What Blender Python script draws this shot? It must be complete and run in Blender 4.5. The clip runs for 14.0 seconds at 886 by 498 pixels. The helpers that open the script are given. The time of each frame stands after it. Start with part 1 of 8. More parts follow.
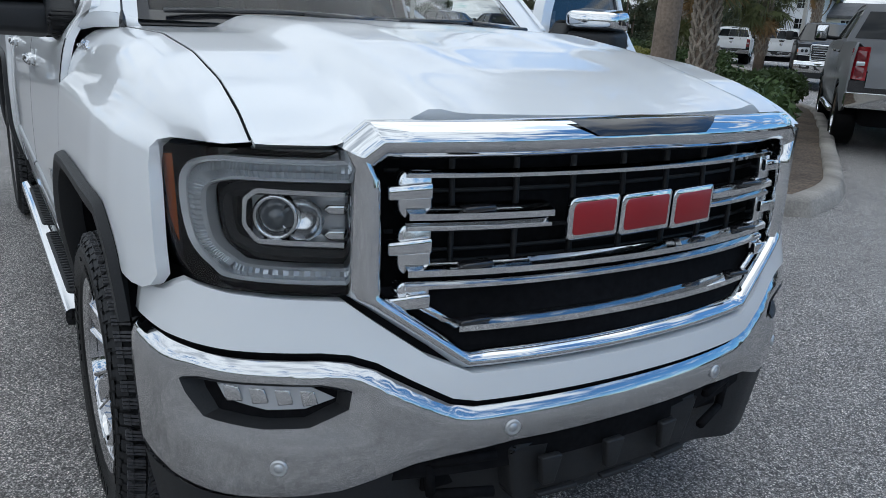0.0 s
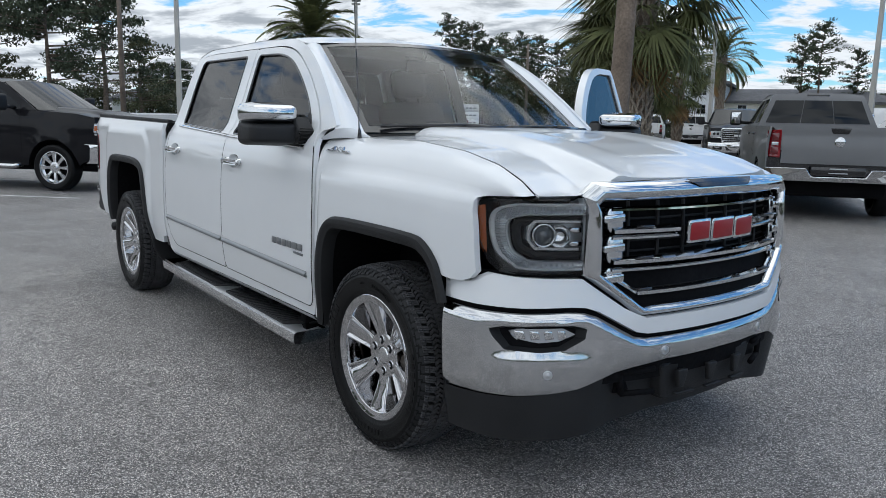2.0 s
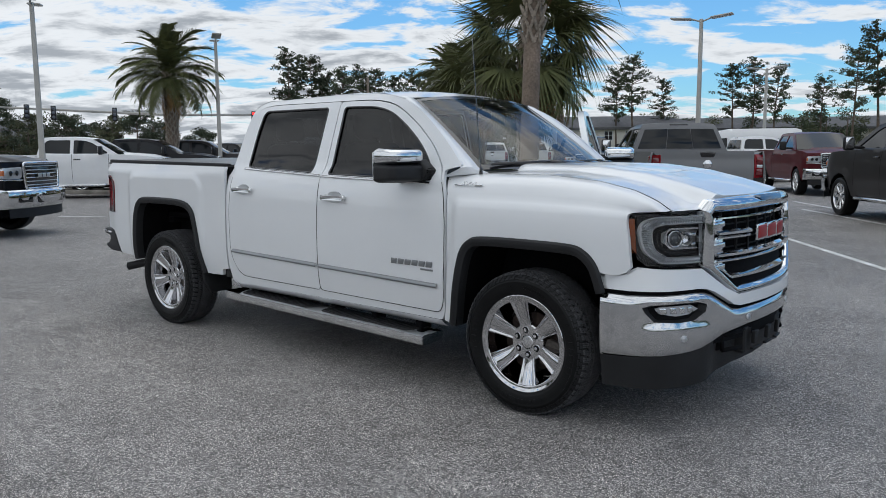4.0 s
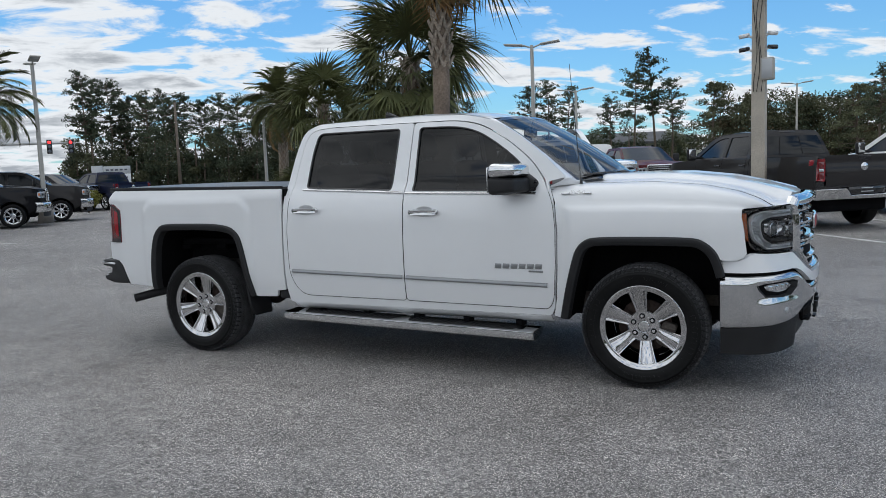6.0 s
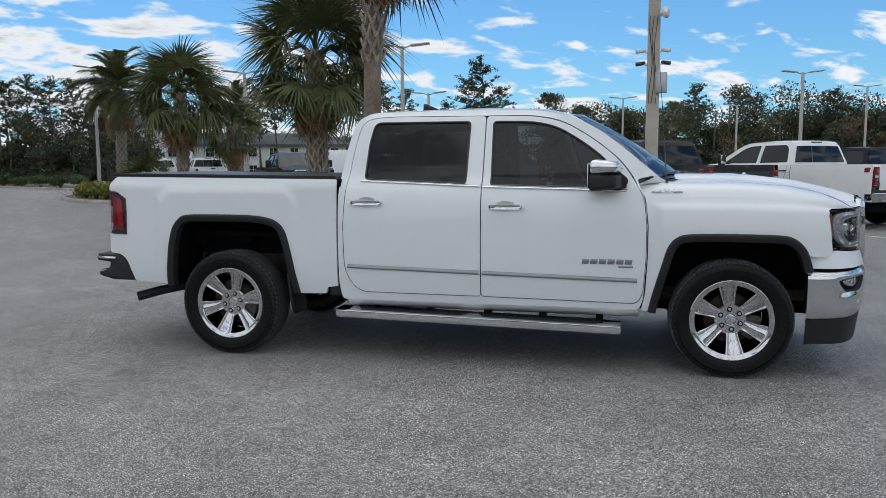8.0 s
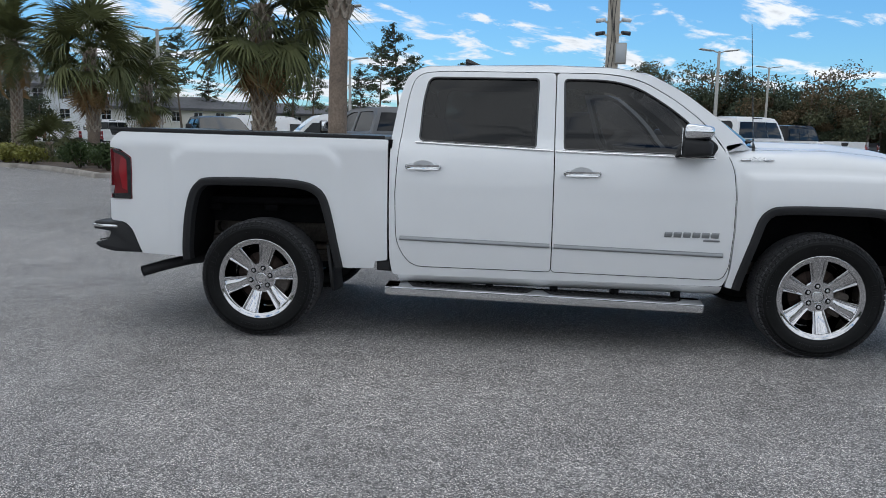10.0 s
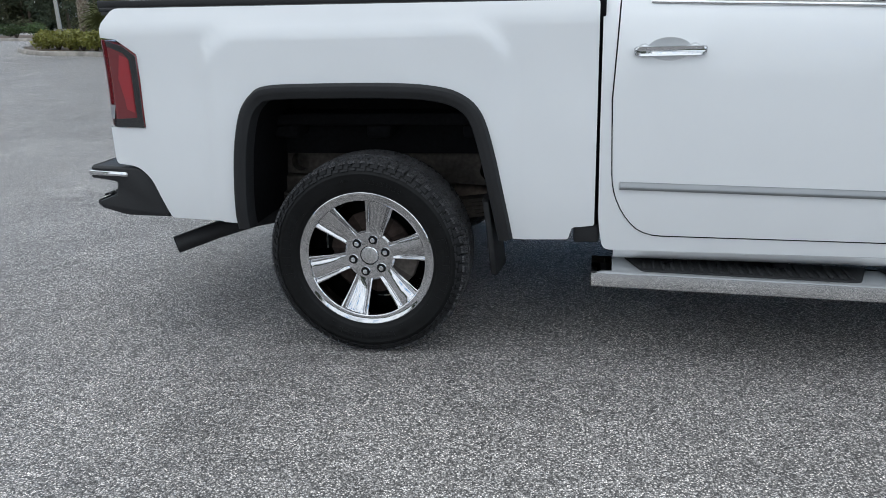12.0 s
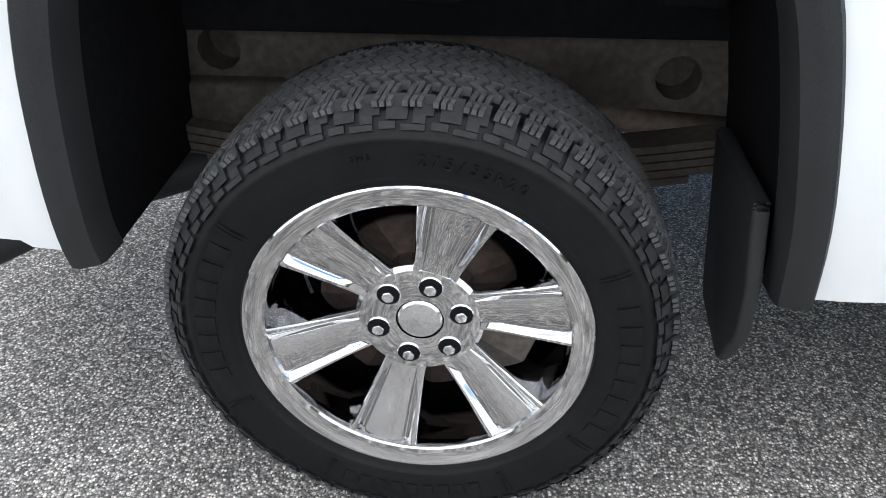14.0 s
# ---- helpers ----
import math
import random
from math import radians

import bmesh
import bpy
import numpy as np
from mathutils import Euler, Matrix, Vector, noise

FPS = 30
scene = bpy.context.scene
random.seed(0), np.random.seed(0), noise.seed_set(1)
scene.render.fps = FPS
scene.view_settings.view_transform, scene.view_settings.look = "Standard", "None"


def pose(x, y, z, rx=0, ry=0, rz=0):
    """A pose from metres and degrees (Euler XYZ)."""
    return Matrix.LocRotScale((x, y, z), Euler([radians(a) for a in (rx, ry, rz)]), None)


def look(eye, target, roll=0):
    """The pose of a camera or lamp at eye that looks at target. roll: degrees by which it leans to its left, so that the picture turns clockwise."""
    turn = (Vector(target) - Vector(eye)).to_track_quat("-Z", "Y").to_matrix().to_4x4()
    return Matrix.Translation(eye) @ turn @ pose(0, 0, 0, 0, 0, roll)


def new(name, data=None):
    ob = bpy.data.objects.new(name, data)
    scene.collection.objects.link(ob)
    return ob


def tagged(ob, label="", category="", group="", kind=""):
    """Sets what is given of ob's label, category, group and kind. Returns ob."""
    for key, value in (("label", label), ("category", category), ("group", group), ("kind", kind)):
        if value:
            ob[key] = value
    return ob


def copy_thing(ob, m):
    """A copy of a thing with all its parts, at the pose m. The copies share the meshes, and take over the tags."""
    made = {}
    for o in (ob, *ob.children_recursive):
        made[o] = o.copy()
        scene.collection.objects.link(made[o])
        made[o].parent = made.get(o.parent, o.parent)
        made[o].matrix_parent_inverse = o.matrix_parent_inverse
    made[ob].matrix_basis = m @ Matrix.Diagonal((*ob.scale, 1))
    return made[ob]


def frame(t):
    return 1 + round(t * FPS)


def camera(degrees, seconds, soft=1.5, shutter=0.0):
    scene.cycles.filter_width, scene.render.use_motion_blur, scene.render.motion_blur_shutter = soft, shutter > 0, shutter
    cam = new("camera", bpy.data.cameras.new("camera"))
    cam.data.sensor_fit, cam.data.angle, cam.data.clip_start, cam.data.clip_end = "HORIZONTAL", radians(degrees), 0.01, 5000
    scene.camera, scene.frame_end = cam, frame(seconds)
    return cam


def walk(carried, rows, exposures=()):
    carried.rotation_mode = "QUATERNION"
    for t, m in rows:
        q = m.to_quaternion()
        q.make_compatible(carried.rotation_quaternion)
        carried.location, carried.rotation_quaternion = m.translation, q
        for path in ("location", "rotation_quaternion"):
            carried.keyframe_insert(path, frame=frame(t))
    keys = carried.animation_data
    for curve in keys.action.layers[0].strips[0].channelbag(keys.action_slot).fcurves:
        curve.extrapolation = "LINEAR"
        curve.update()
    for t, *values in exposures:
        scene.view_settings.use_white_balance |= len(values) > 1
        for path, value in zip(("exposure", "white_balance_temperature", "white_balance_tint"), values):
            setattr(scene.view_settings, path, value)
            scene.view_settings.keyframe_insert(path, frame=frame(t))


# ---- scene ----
cam = camera(59.9, 14.0, 0.5)
PATH = [
    (0, (5.766, -1.225, 1.374), (4.14, -0.205, 0.809), 3.1),
    (0.5, (5.99, -1.563, 1.4), (4.351, -0.53, 0.905), 2.1),
    (1, (6.183, -1.916, 1.423), (4.554, -0.839, 0.988), 1.6),
    (1.5, (6.263, -2.307, 1.425), (4.657, -1.177, 1.047), 1.4),
    (2, (6.336, -2.673, 1.403), (4.768, -1.478, 1.071), 1.2),
    (2.5, (6.402, -3.064, 1.425), (4.884, -1.798, 1.124), 0.9),
    (3, (6.364, -3.57, 1.442), (4.91, -2.226, 1.162), 0.4),
    (3.5, (6.203, -3.959, 1.427), (4.827, -2.532, 1.163), -0.0),
    (4, (5.986, -4.399, 1.445), (4.7, -2.888, 1.193), -0.4),
    (6.5, (4.166, -6.051, 1.44), (3.411, -4.209, 1.238), -2.1),
    (7, (3.7, -6.222, 1.434), (3.056, -4.339, 1.233), -1.5),
    (7.5, (3.251, -6.327, 1.433), (2.716, -4.411, 1.228), -0.9),
    (10, (1.696, -5.946, 1.361), (1.517, -3.975, 1.073), 1.0),
    (10.5, (1.467, -5.41, 1.331), (1.265, -3.45, 0.986), 0.7),
    (11, (1.323, -4.824, 1.344), (1.032, -2.891, 0.919), -0.2),
    (11.5, (1.092, -4.264, 1.407), (0.754, -2.371, 0.86), -1.1),
    (12, (0.857, -3.73, 1.343), (0.484, -1.861, 0.733), -1.9),
    (12.5, (0.618, -3.172, 1.333), (0.282, -1.344, 0.594), -1.8),
    (13, (0.42, -2.657, 1.3), (0.113, -0.893, 0.411), -1.9),
    (13.5, (0.22, -2.22, 1.251), (0.028, -0.515, 0.223), -0.9),
    (14, (0.129, -1.889, 1.155), (-0.03, -0.22, 0.065), -0.5),
]
walk(cam, [(t, look(eye, target, roll)) for t, eye, target, roll in PATH],
     exposures=[(0, 0.22, 5900, 5), (2, 0.18, 6080, 6), (4, 0.02, 6200, 7), (7, 0.06, 6200, 7), (10, 0.12, 6100, 7), (11, 0.36, 6080, 6), (12, 0.52, 6080, 5), (13, 0.82, 6150, 5), (14, 1.50, 6400, 6)])

# ---- light ----
SUN_AZ, SUN_EL = 125.0, 70.0      # degrees: where the sun stands, counter-clockwise from +x


def build_world():
    world = bpy.data.worlds.new("sky")
    scene.world = world
    world.use_nodes = True
    nt = world.node_tree
    nt.nodes.clear()
    n, l = nt.nodes.new, nt.links.new
    out, bg = n("ShaderNodeOutputWorld"), n("ShaderNodeBackground")
    sky = n("ShaderNodeTexSky")
    sky.sky_type, sky.sun_disc = "NISHITA", False
    sky.sun_elevation, sky.sun_rotation = radians(SUN_EL), radians(90.0 - SUN_AZ)
    sky.air_density, sky.dust_density, sky.ozone_density = 1.0, 0.5, 3.0
    # a flat cloud layer seen from below: direction divided by its height
    co, sep = n("ShaderNodeTexCoord"), n("ShaderNodeSeparateXYZ")
    l(co.outputs["Generated"], sep.inputs[0])
    up = n("ShaderNodeMath")
    up.operation, up.inputs[1].default_value = "MAXIMUM", 0.0
    l(sep.outputs["Z"], up.inputs[0])
    lift = n("ShaderNodeMath")
    lift.operation, lift.inputs[1].default_value = "ADD", 0.20
    l(up.outputs[0], lift.inputs[0])
    flat = []
    for axis in ("X", "Y"):
        d = n("ShaderNodeMath")
        d.operation = "DIVIDE"
        l(sep.outputs[axis], d.inputs[0])
        l(lift.outputs[0], d.inputs[1])
        flat.append(d)
    layer = n("ShaderNodeCombineXYZ")
    l(flat[0].outputs[0], layer.inputs[0])
    l(flat[1].outputs[0], layer.inputs[1])
    turn = n("ShaderNodeMapping")
    turn.vector_type = "TEXTURE"
    turn.inputs["Rotation"].default_value[2] = radians(40)
    turn.inputs["Scale"].default_value = (1.0, 0.70, 1.0)
    l(layer.outputs[0], turn.inputs["Vector"])
    puffs = n("ShaderNodeTexNoise")
    puffs.inputs["Scale"].default_value, puffs.inputs["Detail"].default_value, puffs.inputs["Roughness"].default_value = 3.0, 7.0, 0.58
    puffs.inputs["Distortion"].default_value = 0.3
    l(turn.outputs[0], puffs.inputs["Vector"])
    # the cloud thickens towards the road
    side = n("ShaderNodeVectorMath")
    side.operation = "DOT_PRODUCT"
    l(co.outputs["Generated"], side.inputs[0])
    side.inputs[1].default_value = (math.cos(radians(240)), math.sin(radians(240)), 0.05)
    bias = n("ShaderNodeMapRange")
    bias.inputs["From Min"].default_value, bias.inputs["From Max"].default_value = -1.0, 0.1
    bias.inputs["To Min"].default_value, bias.inputs["To Max"].default_value = -0.20, 0.17
    l(side.outputs["Value"], bias.inputs["Value"])
    amount = n("ShaderNodeMath")
    amount.operation = "ADD"
    crisp = n("ShaderNodeMath")
    crisp.operation, crisp.inputs[1].default_value, crisp.inputs[2].default_value = "MULTIPLY_ADD", 1.9, -0.45
    l(puffs.outputs["Fac"], crisp.inputs[0])
    l(crisp.outputs[0], amount.inputs[0])
    l(bias.outputs[0], amount.inputs[1])
    # the deck is thick and grey overhead
    square = n("ShaderNodeMath")
    square.operation, square.inputs[1].default_value = "POWER", 2.0
    l(up.outputs[0], square.inputs[0])
    heavy = n("ShaderNodeMath")
    heavy.operation, heavy.inputs[1].default_value = "MULTIPLY_ADD", 0.20
    l(square.outputs[0], heavy.inputs[0])
    l(amount.outputs[0], heavy.inputs[2])
    # and closes again low over the horizon
    low = n("ShaderNodeMapRange")
    low.interpolation_type = "SMOOTHSTEP"
    low.inputs["From Min"].default_value, low.inputs["From Max"].default_value = 0.02, 0.20
    low.inputs["To Min"].default_value, low.inputs["To Max"].default_value = 0.16, 0.0
    l(up.outputs[0], low.inputs["Value"])
    bank = n("ShaderNodeMath")
    bank.operation = "ADD"
    l(heavy.outputs[0], bank.inputs[0])
    l(low.outputs[0], bank.inputs[1])
    amount = bank
    cover = n("ShaderNodeMapRange")
    cover.interpolation_type = "SMOOTHSTEP"
    cover.inputs["From Min"].default_value, cover.inputs["From Max"].default_value = 0.44, 0.64
    l(amount.outputs[0], cover.inputs["Value"])
    shade = n("ShaderNodeMapRange")          # thick cloud turns grey underneath
    shade.interpolation_type = "SMOOTHSTEP"
    shade.inputs["From Min"].default_value, shade.inputs["From Max"].default_value = 0.66, 1.0
    l(amount.outputs[0], shade.inputs["Value"])
    cloud = n("ShaderNodeMix")
    cloud.data_type = "RGBA"
    cloud.inputs["A"].default_value = (CLOUD, CLOUD * 1.0, CLOUD * 1.02, 1)
    cloud.inputs["B"].default_value = (CLOUD * 0.46, CLOUD * 0.48, CLOUD * 0.52, 1)
    l(shade.outputs[0], cloud.inputs["Factor"])
    # clouds brightened around azimuth 300, opposite the sun, to light the near side
    glow = n("ShaderNodeMapRange")
    glow.inputs["From Min"].default_value, glow.inputs["From Max"].default_value = -1.0, 0.45
    glow.inputs["To Min"].default_value, glow.inputs["To Max"].default_value = 0.80, 1.10
    toward = n("ShaderNodeVectorMath")
    toward.operation = "DOT_PRODUCT"
    l(co.outputs["Generated"], toward.inputs[0])
    toward.inputs[1].default_value = (math.cos(radians(300)), math.sin(radians(300)), 0.05)
    l(toward.outputs["Value"], glow.inputs["Value"])
    lit = n("ShaderNodeVectorMath")
    lit.operation = "SCALE"
    l(cloud.outputs["Result"], lit.inputs[0])
    l(glow.outputs[0], lit.inputs["Scale"])
    deep = n("ShaderNodeVectorMath")
    deep.operation = "MULTIPLY"
    l(sky.outputs[0], deep.inputs[0])
    deep.inputs[1].default_value = (0.54, 0.84, 1.02)
    mix = n("ShaderNodeMix")
    mix.data_type = "RGBA"
    l(cover.outputs[0], mix.inputs["Factor"])
    l(deep.outputs[0], mix.inputs["A"])
    l(lit.outputs[0], mix.inputs["B"])
    l(mix.outputs["Result"], bg.inputs["Color"])
    bg.inputs["Strength"].default_value = SKY
    l(bg.outputs[0], out.inputs["Surface"])


CLOUD, SKY = 8.4, 0.12
build_world()
sun = new("sun", bpy.data.lights.new("sun", "SUN"))
sun.data.energy, sun.data.angle, sun.data.color = 0.55, radians(60), (1.0, 0.95, 0.88)
sun.matrix_world = look((0, 0, 0), (-math.cos(radians(SUN_AZ)) * math.cos(radians(SUN_EL)), -math.sin(radians(SUN_AZ)) * math.cos(radians(SUN_EL)), -math.sin(radians(SUN_EL))))

# ---- materials ----
def material(name, color=(0.5, 0.5, 0.5), rough=0.5, metal=0.0, coat=0.0, grain=0.0, grain_scale=60.0, stain=0.0, stain_scale=3.0, bump=0.0, bump_scale=200.0, sheen_spec=0.5, tone=None, vary=0.0):
    """A surface with grain and stains at two scales and a fine relief, all in metres."""
    m = bpy.data.materials.new(name)
    m.use_nodes = True
    nt = m.node_tree
    n, l = nt.nodes.new, nt.links.new
    p = nt.nodes["Principled BSDF"]
    p.inputs["Roughness"].default_value, p.inputs["Metallic"].default_value = rough, metal
    p.inputs["Coat Weight"].default_value, p.inputs["Coat Roughness"].default_value = coat, 0.03
    p.inputs["Specular IOR Level"].default_value = sheen_spec
    p.inputs["Base Color"].default_value = (*color, 1)
    co = n("ShaderNodeTexCoord")
    last = None
    for amount, scale in ((grain, grain_scale), (stain, stain_scale)):
        if not amount:
            continue
        tex = n("ShaderNodeTexNoise")
        tex.inputs["Scale"].default_value, tex.inputs["Detail"].default_value = scale, 4.0
        l(co.outputs["Object"], tex.inputs["Vector"])
        rng = n("ShaderNodeMapRange")
        rng.inputs["From Min"].default_value, rng.inputs["From Max"].default_value = 0.3, 0.7
        rng.inputs["To Min"].default_value, rng.inputs["To Max"].default_value = 1 - amount, 1 + amount
        l(tex.outputs["Fac"], rng.inputs["Value"])
        if last is None:
            last = rng.outputs[0]
        else:
            mul = n("ShaderNodeMath")
            mul.operation = "MULTIPLY"
            l(last, mul.inputs[0])
            l(rng.outputs[0], mul.inputs[1])
            last = mul.outputs[0]
    source = None
    if tone == "object":
        source = n("ShaderNodeObjectInfo").outputs["Color"]
    if vary:
        info, rng = n("ShaderNodeObjectInfo"), n("ShaderNodeMapRange")
        rng.inputs["To Min"].default_value, rng.inputs["To Max"].default_value = 1 - vary, 1 + vary
        l(info.outputs["Random"], rng.inputs["Value"])
        if last is None:
            last = rng.outputs[0]
        else:
            mul = n("ShaderNodeMath")
            mul.operation = "MULTIPLY"
            l(last, mul.inputs[0])
            l(rng.outputs[0], mul.inputs[1])
            last = mul.outputs[0]
    if last is not None:
        sc = n("ShaderNodeVectorMath")
        sc.operation = "SCALE"
        if source is not None:
            l(source, sc.inputs[0])
        else:
            sc.inputs[0].default_value = color
        l(last, sc.inputs["Scale"])
        source = sc.outputs[0]
    if source is not None:
        l(source, p.inputs["Base Color"])
    if bump:
        tex, bp = n("ShaderNodeTexNoise"), n("ShaderNodeBump")
        tex.inputs["Scale"].default_value, tex.inputs["Detail"].default_value = bump_scale, 3.0
        l(co.outputs["Object"], tex.inputs["Vector"])
        bp.inputs["Strength"].default_value, bp.inputs["Distance"].default_value = bump, 0.002
        l(tex.outputs["Fac"], bp.inputs["Height"])
        l(bp.outputs[0], p.inputs["Normal"])
    return m


def glass(name, tint, ior=1.5, rough=0.0):
    """A thin tinted pane: see-through by its tint, with the gloss of glass."""
    m = bpy.data.materials.new(name)
    m.use_nodes = True
    nt = m.node_tree
    nt.nodes.clear()
    n, l = nt.nodes.new, nt.links.new
    out, mix, fr = n("ShaderNodeOutputMaterial"), n("ShaderNodeMixShader"), n("ShaderNodeFresnel")
    clear, gloss = n("ShaderNodeBsdfTransparent"), n("ShaderNodeBsdfGlossy")
    clear.inputs["Color"].default_value = (*tint, 1)
    gloss.inputs["Roughness"].default_value = rough
    fr.inputs["IOR"].default_value = ior
    l(fr.outputs[0], mix.inputs[0])
    l(clear.outputs[0], mix.inputs[1])
    l(gloss.outputs[0], mix.inputs[2])
    l(mix.outputs[0], out.inputs["Surface"])
    return m


def asphalt_material():
    m = bpy.data.materials.new("asphalt")
    m.use_nodes = True
    nt = m.node_tree
    n, l = nt.nodes.new, nt.links.new
    p = nt.nodes["Principled BSDF"]
    p.inputs["Roughness"].default_value, p.inputs["Specular IOR Level"].default_value = 0.72, 0.5
    co = n("ShaderNodeTexCoord")
    stones = n("ShaderNodeTexVoronoi")
    stones.inputs["Scale"].default_value = 190.0
    l(co.outputs["Object"], stones.inputs["Vector"])
    pick = n("ShaderNodeSeparateColor")
    l(stones.outputs["Color"], pick.inputs[0])
    ramp = n("ShaderNodeValToRGB")
    e = ramp.color_ramp.elements
    e[0].position, e[0].color = 0.0, (0.085, 0.085, 0.087, 1)
    e[1].position, e[1].color = 1.0, (0.95, 0.94, 0.91, 1)
    for pos, c in ((0.30, 0.18), (0.62, 0.37), (0.86, 0.66)):
        k = e.new(pos)
        k.color = (c, c, c * 0.99, 1)
    l(pick.outputs[0], ramp.inputs[0])
    # dark binder between the stones
    gap = n("ShaderNodeMapRange")
    gap.inputs["From Min"].default_value, gap.inputs["From Max"].default_value = 0.25, 0.62
    gap.inputs["To Min"].default_value, gap.inputs["To Max"].default_value = 1.0, 0.36
    l(stones.outputs["Distance"], gap.inputs["Value"])
    total = None
    for scale, lo, hi in ((0.22, 0.80, 1.16), (1.3, 0.84, 1.14), (7.0, 0.88, 1.12), (34.0, 0.88, 1.12)):
        t = n("ShaderNodeTexNoise")
        t.inputs["Scale"].default_value, t.inputs["Detail"].default_value = scale, 3.0
        l(co.outputs["Object"], t.inputs["Vector"])
        r = n("ShaderNodeMapRange")
        r.inputs["From Min"].default_value, r.inputs["From Max"].default_value = 0.3, 0.7
        r.inputs["To Min"].default_value, r.inputs["To Max"].default_value = lo, hi
        l(t.outputs["Fac"], r.inputs["Value"])
        mul = n("ShaderNodeMath")
        mul.operation = "MULTIPLY"
        l(gap.outputs[0] if total is None else total, mul.inputs[0])
        l(r.outputs[0], mul.inputs[1])
        total = mul.outputs[0]
    sc = n("ShaderNodeVectorMath")
    sc.operation = "SCALE"
    l(ramp.outputs[0], sc.inputs[0])
    l(total, sc.inputs["Scale"])
    warm = n("ShaderNodeVectorMath")
    warm.operation = "MULTIPLY"
    warm.inputs[1].default_value = (1.13, 1.07, 1.04)
    l(sc.outputs[0], warm.inputs[0])
    l(warm.outputs[0], p.inputs["Base Color"])
    bp = n("ShaderNodeBump")
    bp.invert = True
    bp.inputs["Strength"].default_value, bp.inputs["Distance"].default_value = 0.7, 0.004
    l(stones.outputs["Distance"], bp.inputs["Height"])
    l(bp.outputs[0], p.inputs["Normal"])
    return m


M_WHITE = material("white_paint", (0.72, 0.735, 0.75), 0.32, coat=0.8, stain=0.012, stain_scale=4)
M_PAINT = material("car_paint", rough=0.45, coat=0.35, sheen_spec=0.08, tone="object", stain=0.02, stain_scale=5)
M_CHROME = material("chrome", (0.69, 0.70, 0.71), 0.05, 1.0, stain=0.03, stain_scale=9)
M_WHEEL = material("wheel_chrome", (0.56, 0.56, 0.57), 0.05, 1.0, grain=0.03, stain=0.06, stain_scale=14)
M_BUMPER = material("bumper_chrome", (0.62, 0.63, 0.64), 0.10, 1.0, stain=0.03, stain_scale=9)
M_CHROME_D = material("dull_chrome", (0.72, 0.73, 0.74), 0.16, 1.0, grain=0.05, stain=0.06, stain_scale=20)
M_SILVER = material("silver_plastic", (0.55, 0.56, 0.57), 0.28, 0.6)
M_MOULD = material("satin_grey_moulding", (0.26, 0.27, 0.28), 0.3, 0.75, stain=0.05)
M_PLASTIC = material("black_plastic", (0.018, 0.0185, 0.020), 0.55, sheen_spec=0.28, grain=0.15, grain_scale=300, stain=0.15, stain_scale=6, bump=0.25, bump_scale=700)
M_GLOSSBLACK = material("gloss_black", (0.012, 0.012, 0.014), 0.15, coat=0.6)
# near-black for dark parts, with shade put into the colour of recesses and gaps
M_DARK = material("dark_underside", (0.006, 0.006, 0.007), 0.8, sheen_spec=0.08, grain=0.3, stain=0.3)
M_FRAME = material("dusty_frame_steel", (0.060, 0.052, 0.046), 0.7, sheen_spec=0.15, grain=0.25, stain=0.4, stain_scale=7, bump=0.3)
M_RUST = material("rusty_brake_iron", (0.035, 0.025, 0.021), 0.8, 0.0, sheen_spec=0.15, grain=0.3, stain=0.4, stain_scale=20)
M_RUBBER = material("tyre_rubber", (0.006, 0.0063, 0.0067), 0.42, sheen_spec=0.17, grain=0.2, grain_scale=90, stain=0.25, stain_scale=12, bump=0.2, bump_scale=900)
M_TREAD = material("tread_rubber", (0.065, 0.065, 0.069), 0.65, sheen_spec=0.25, grain=0.25, grain_scale=120, stain=0.25, stain_scale=15)
M_SHOULDER = material("shoulder_rubber", (0.020, 0.0205, 0.022), 0.5, sheen_spec=0.2, grain=0.15, grain_scale=120, stain=0.25, stain_scale=15)
M_RED = material("red_enamel", (0.27, 0.008, 0.014), 0.35, coat=0.2, stain=0.08)
M_REDLENS = material("red_lamp_lens", (0.13, 0.005, 0.009), 0.12, coat=1.0)
M_REDLENS_B = material("bright_red_lamp_lens", (0.27, 0.009, 0.016), 0.12, coat=1.0)
M_CLEARLENS = material("clear_lamp_lens", (0.55, 0.57, 0.6), 0.12, 0.5, coat=1.0)
M_AMBER = material("amber_lens", (0.42, 0.10, 0.02), 0.2, coat=0.8)
M_PIPE = material("light_pipe", (0.66, 0.68, 0.70), 0.28, 0.85, coat=0.6, grain=0.1, grain_scale=500)
M_PIPE_B = material("clear_light_guide", (0.78, 0.79, 0.80), 0.25, coat=1.0)
M_LEATHER = material("dark_seat_leather", (0.065, 0.066, 0.066), 0.6, grain=0.1, stain=0.1, bump=0.2)
M_GREYTRIM = material("grey_interior_trim", (0.34, 0.33, 0.31), 0.7, grain=0.05)
M_VINYL = material("black_vinyl_cover", (0.036, 0.034, 0.032), 0.30, grain=0.1, stain=0.2, bump=0.3, bump_scale=400)
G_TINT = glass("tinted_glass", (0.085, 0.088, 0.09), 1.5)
# far-side copy of the same tint, lightened so bright patches show through the cab
G_TINT_FAR = glass("brightened_far_tint", (0.34, 0.36, 0.36), 1.5)
G_SHIELD = glass("windscreen_glass", (0.80, 0.83, 0.82), 1.52)
G_COVER = glass("lamp_cover", (0.92, 0.93, 0.94), 1.45)
M_ASPHALT = asphalt_material()
M_STRIPE = material("road_paint", (0.62, 0.62, 0.60), 0.7, grain=0.25, grain_scale=60, stain=0.25, stain_scale=4)
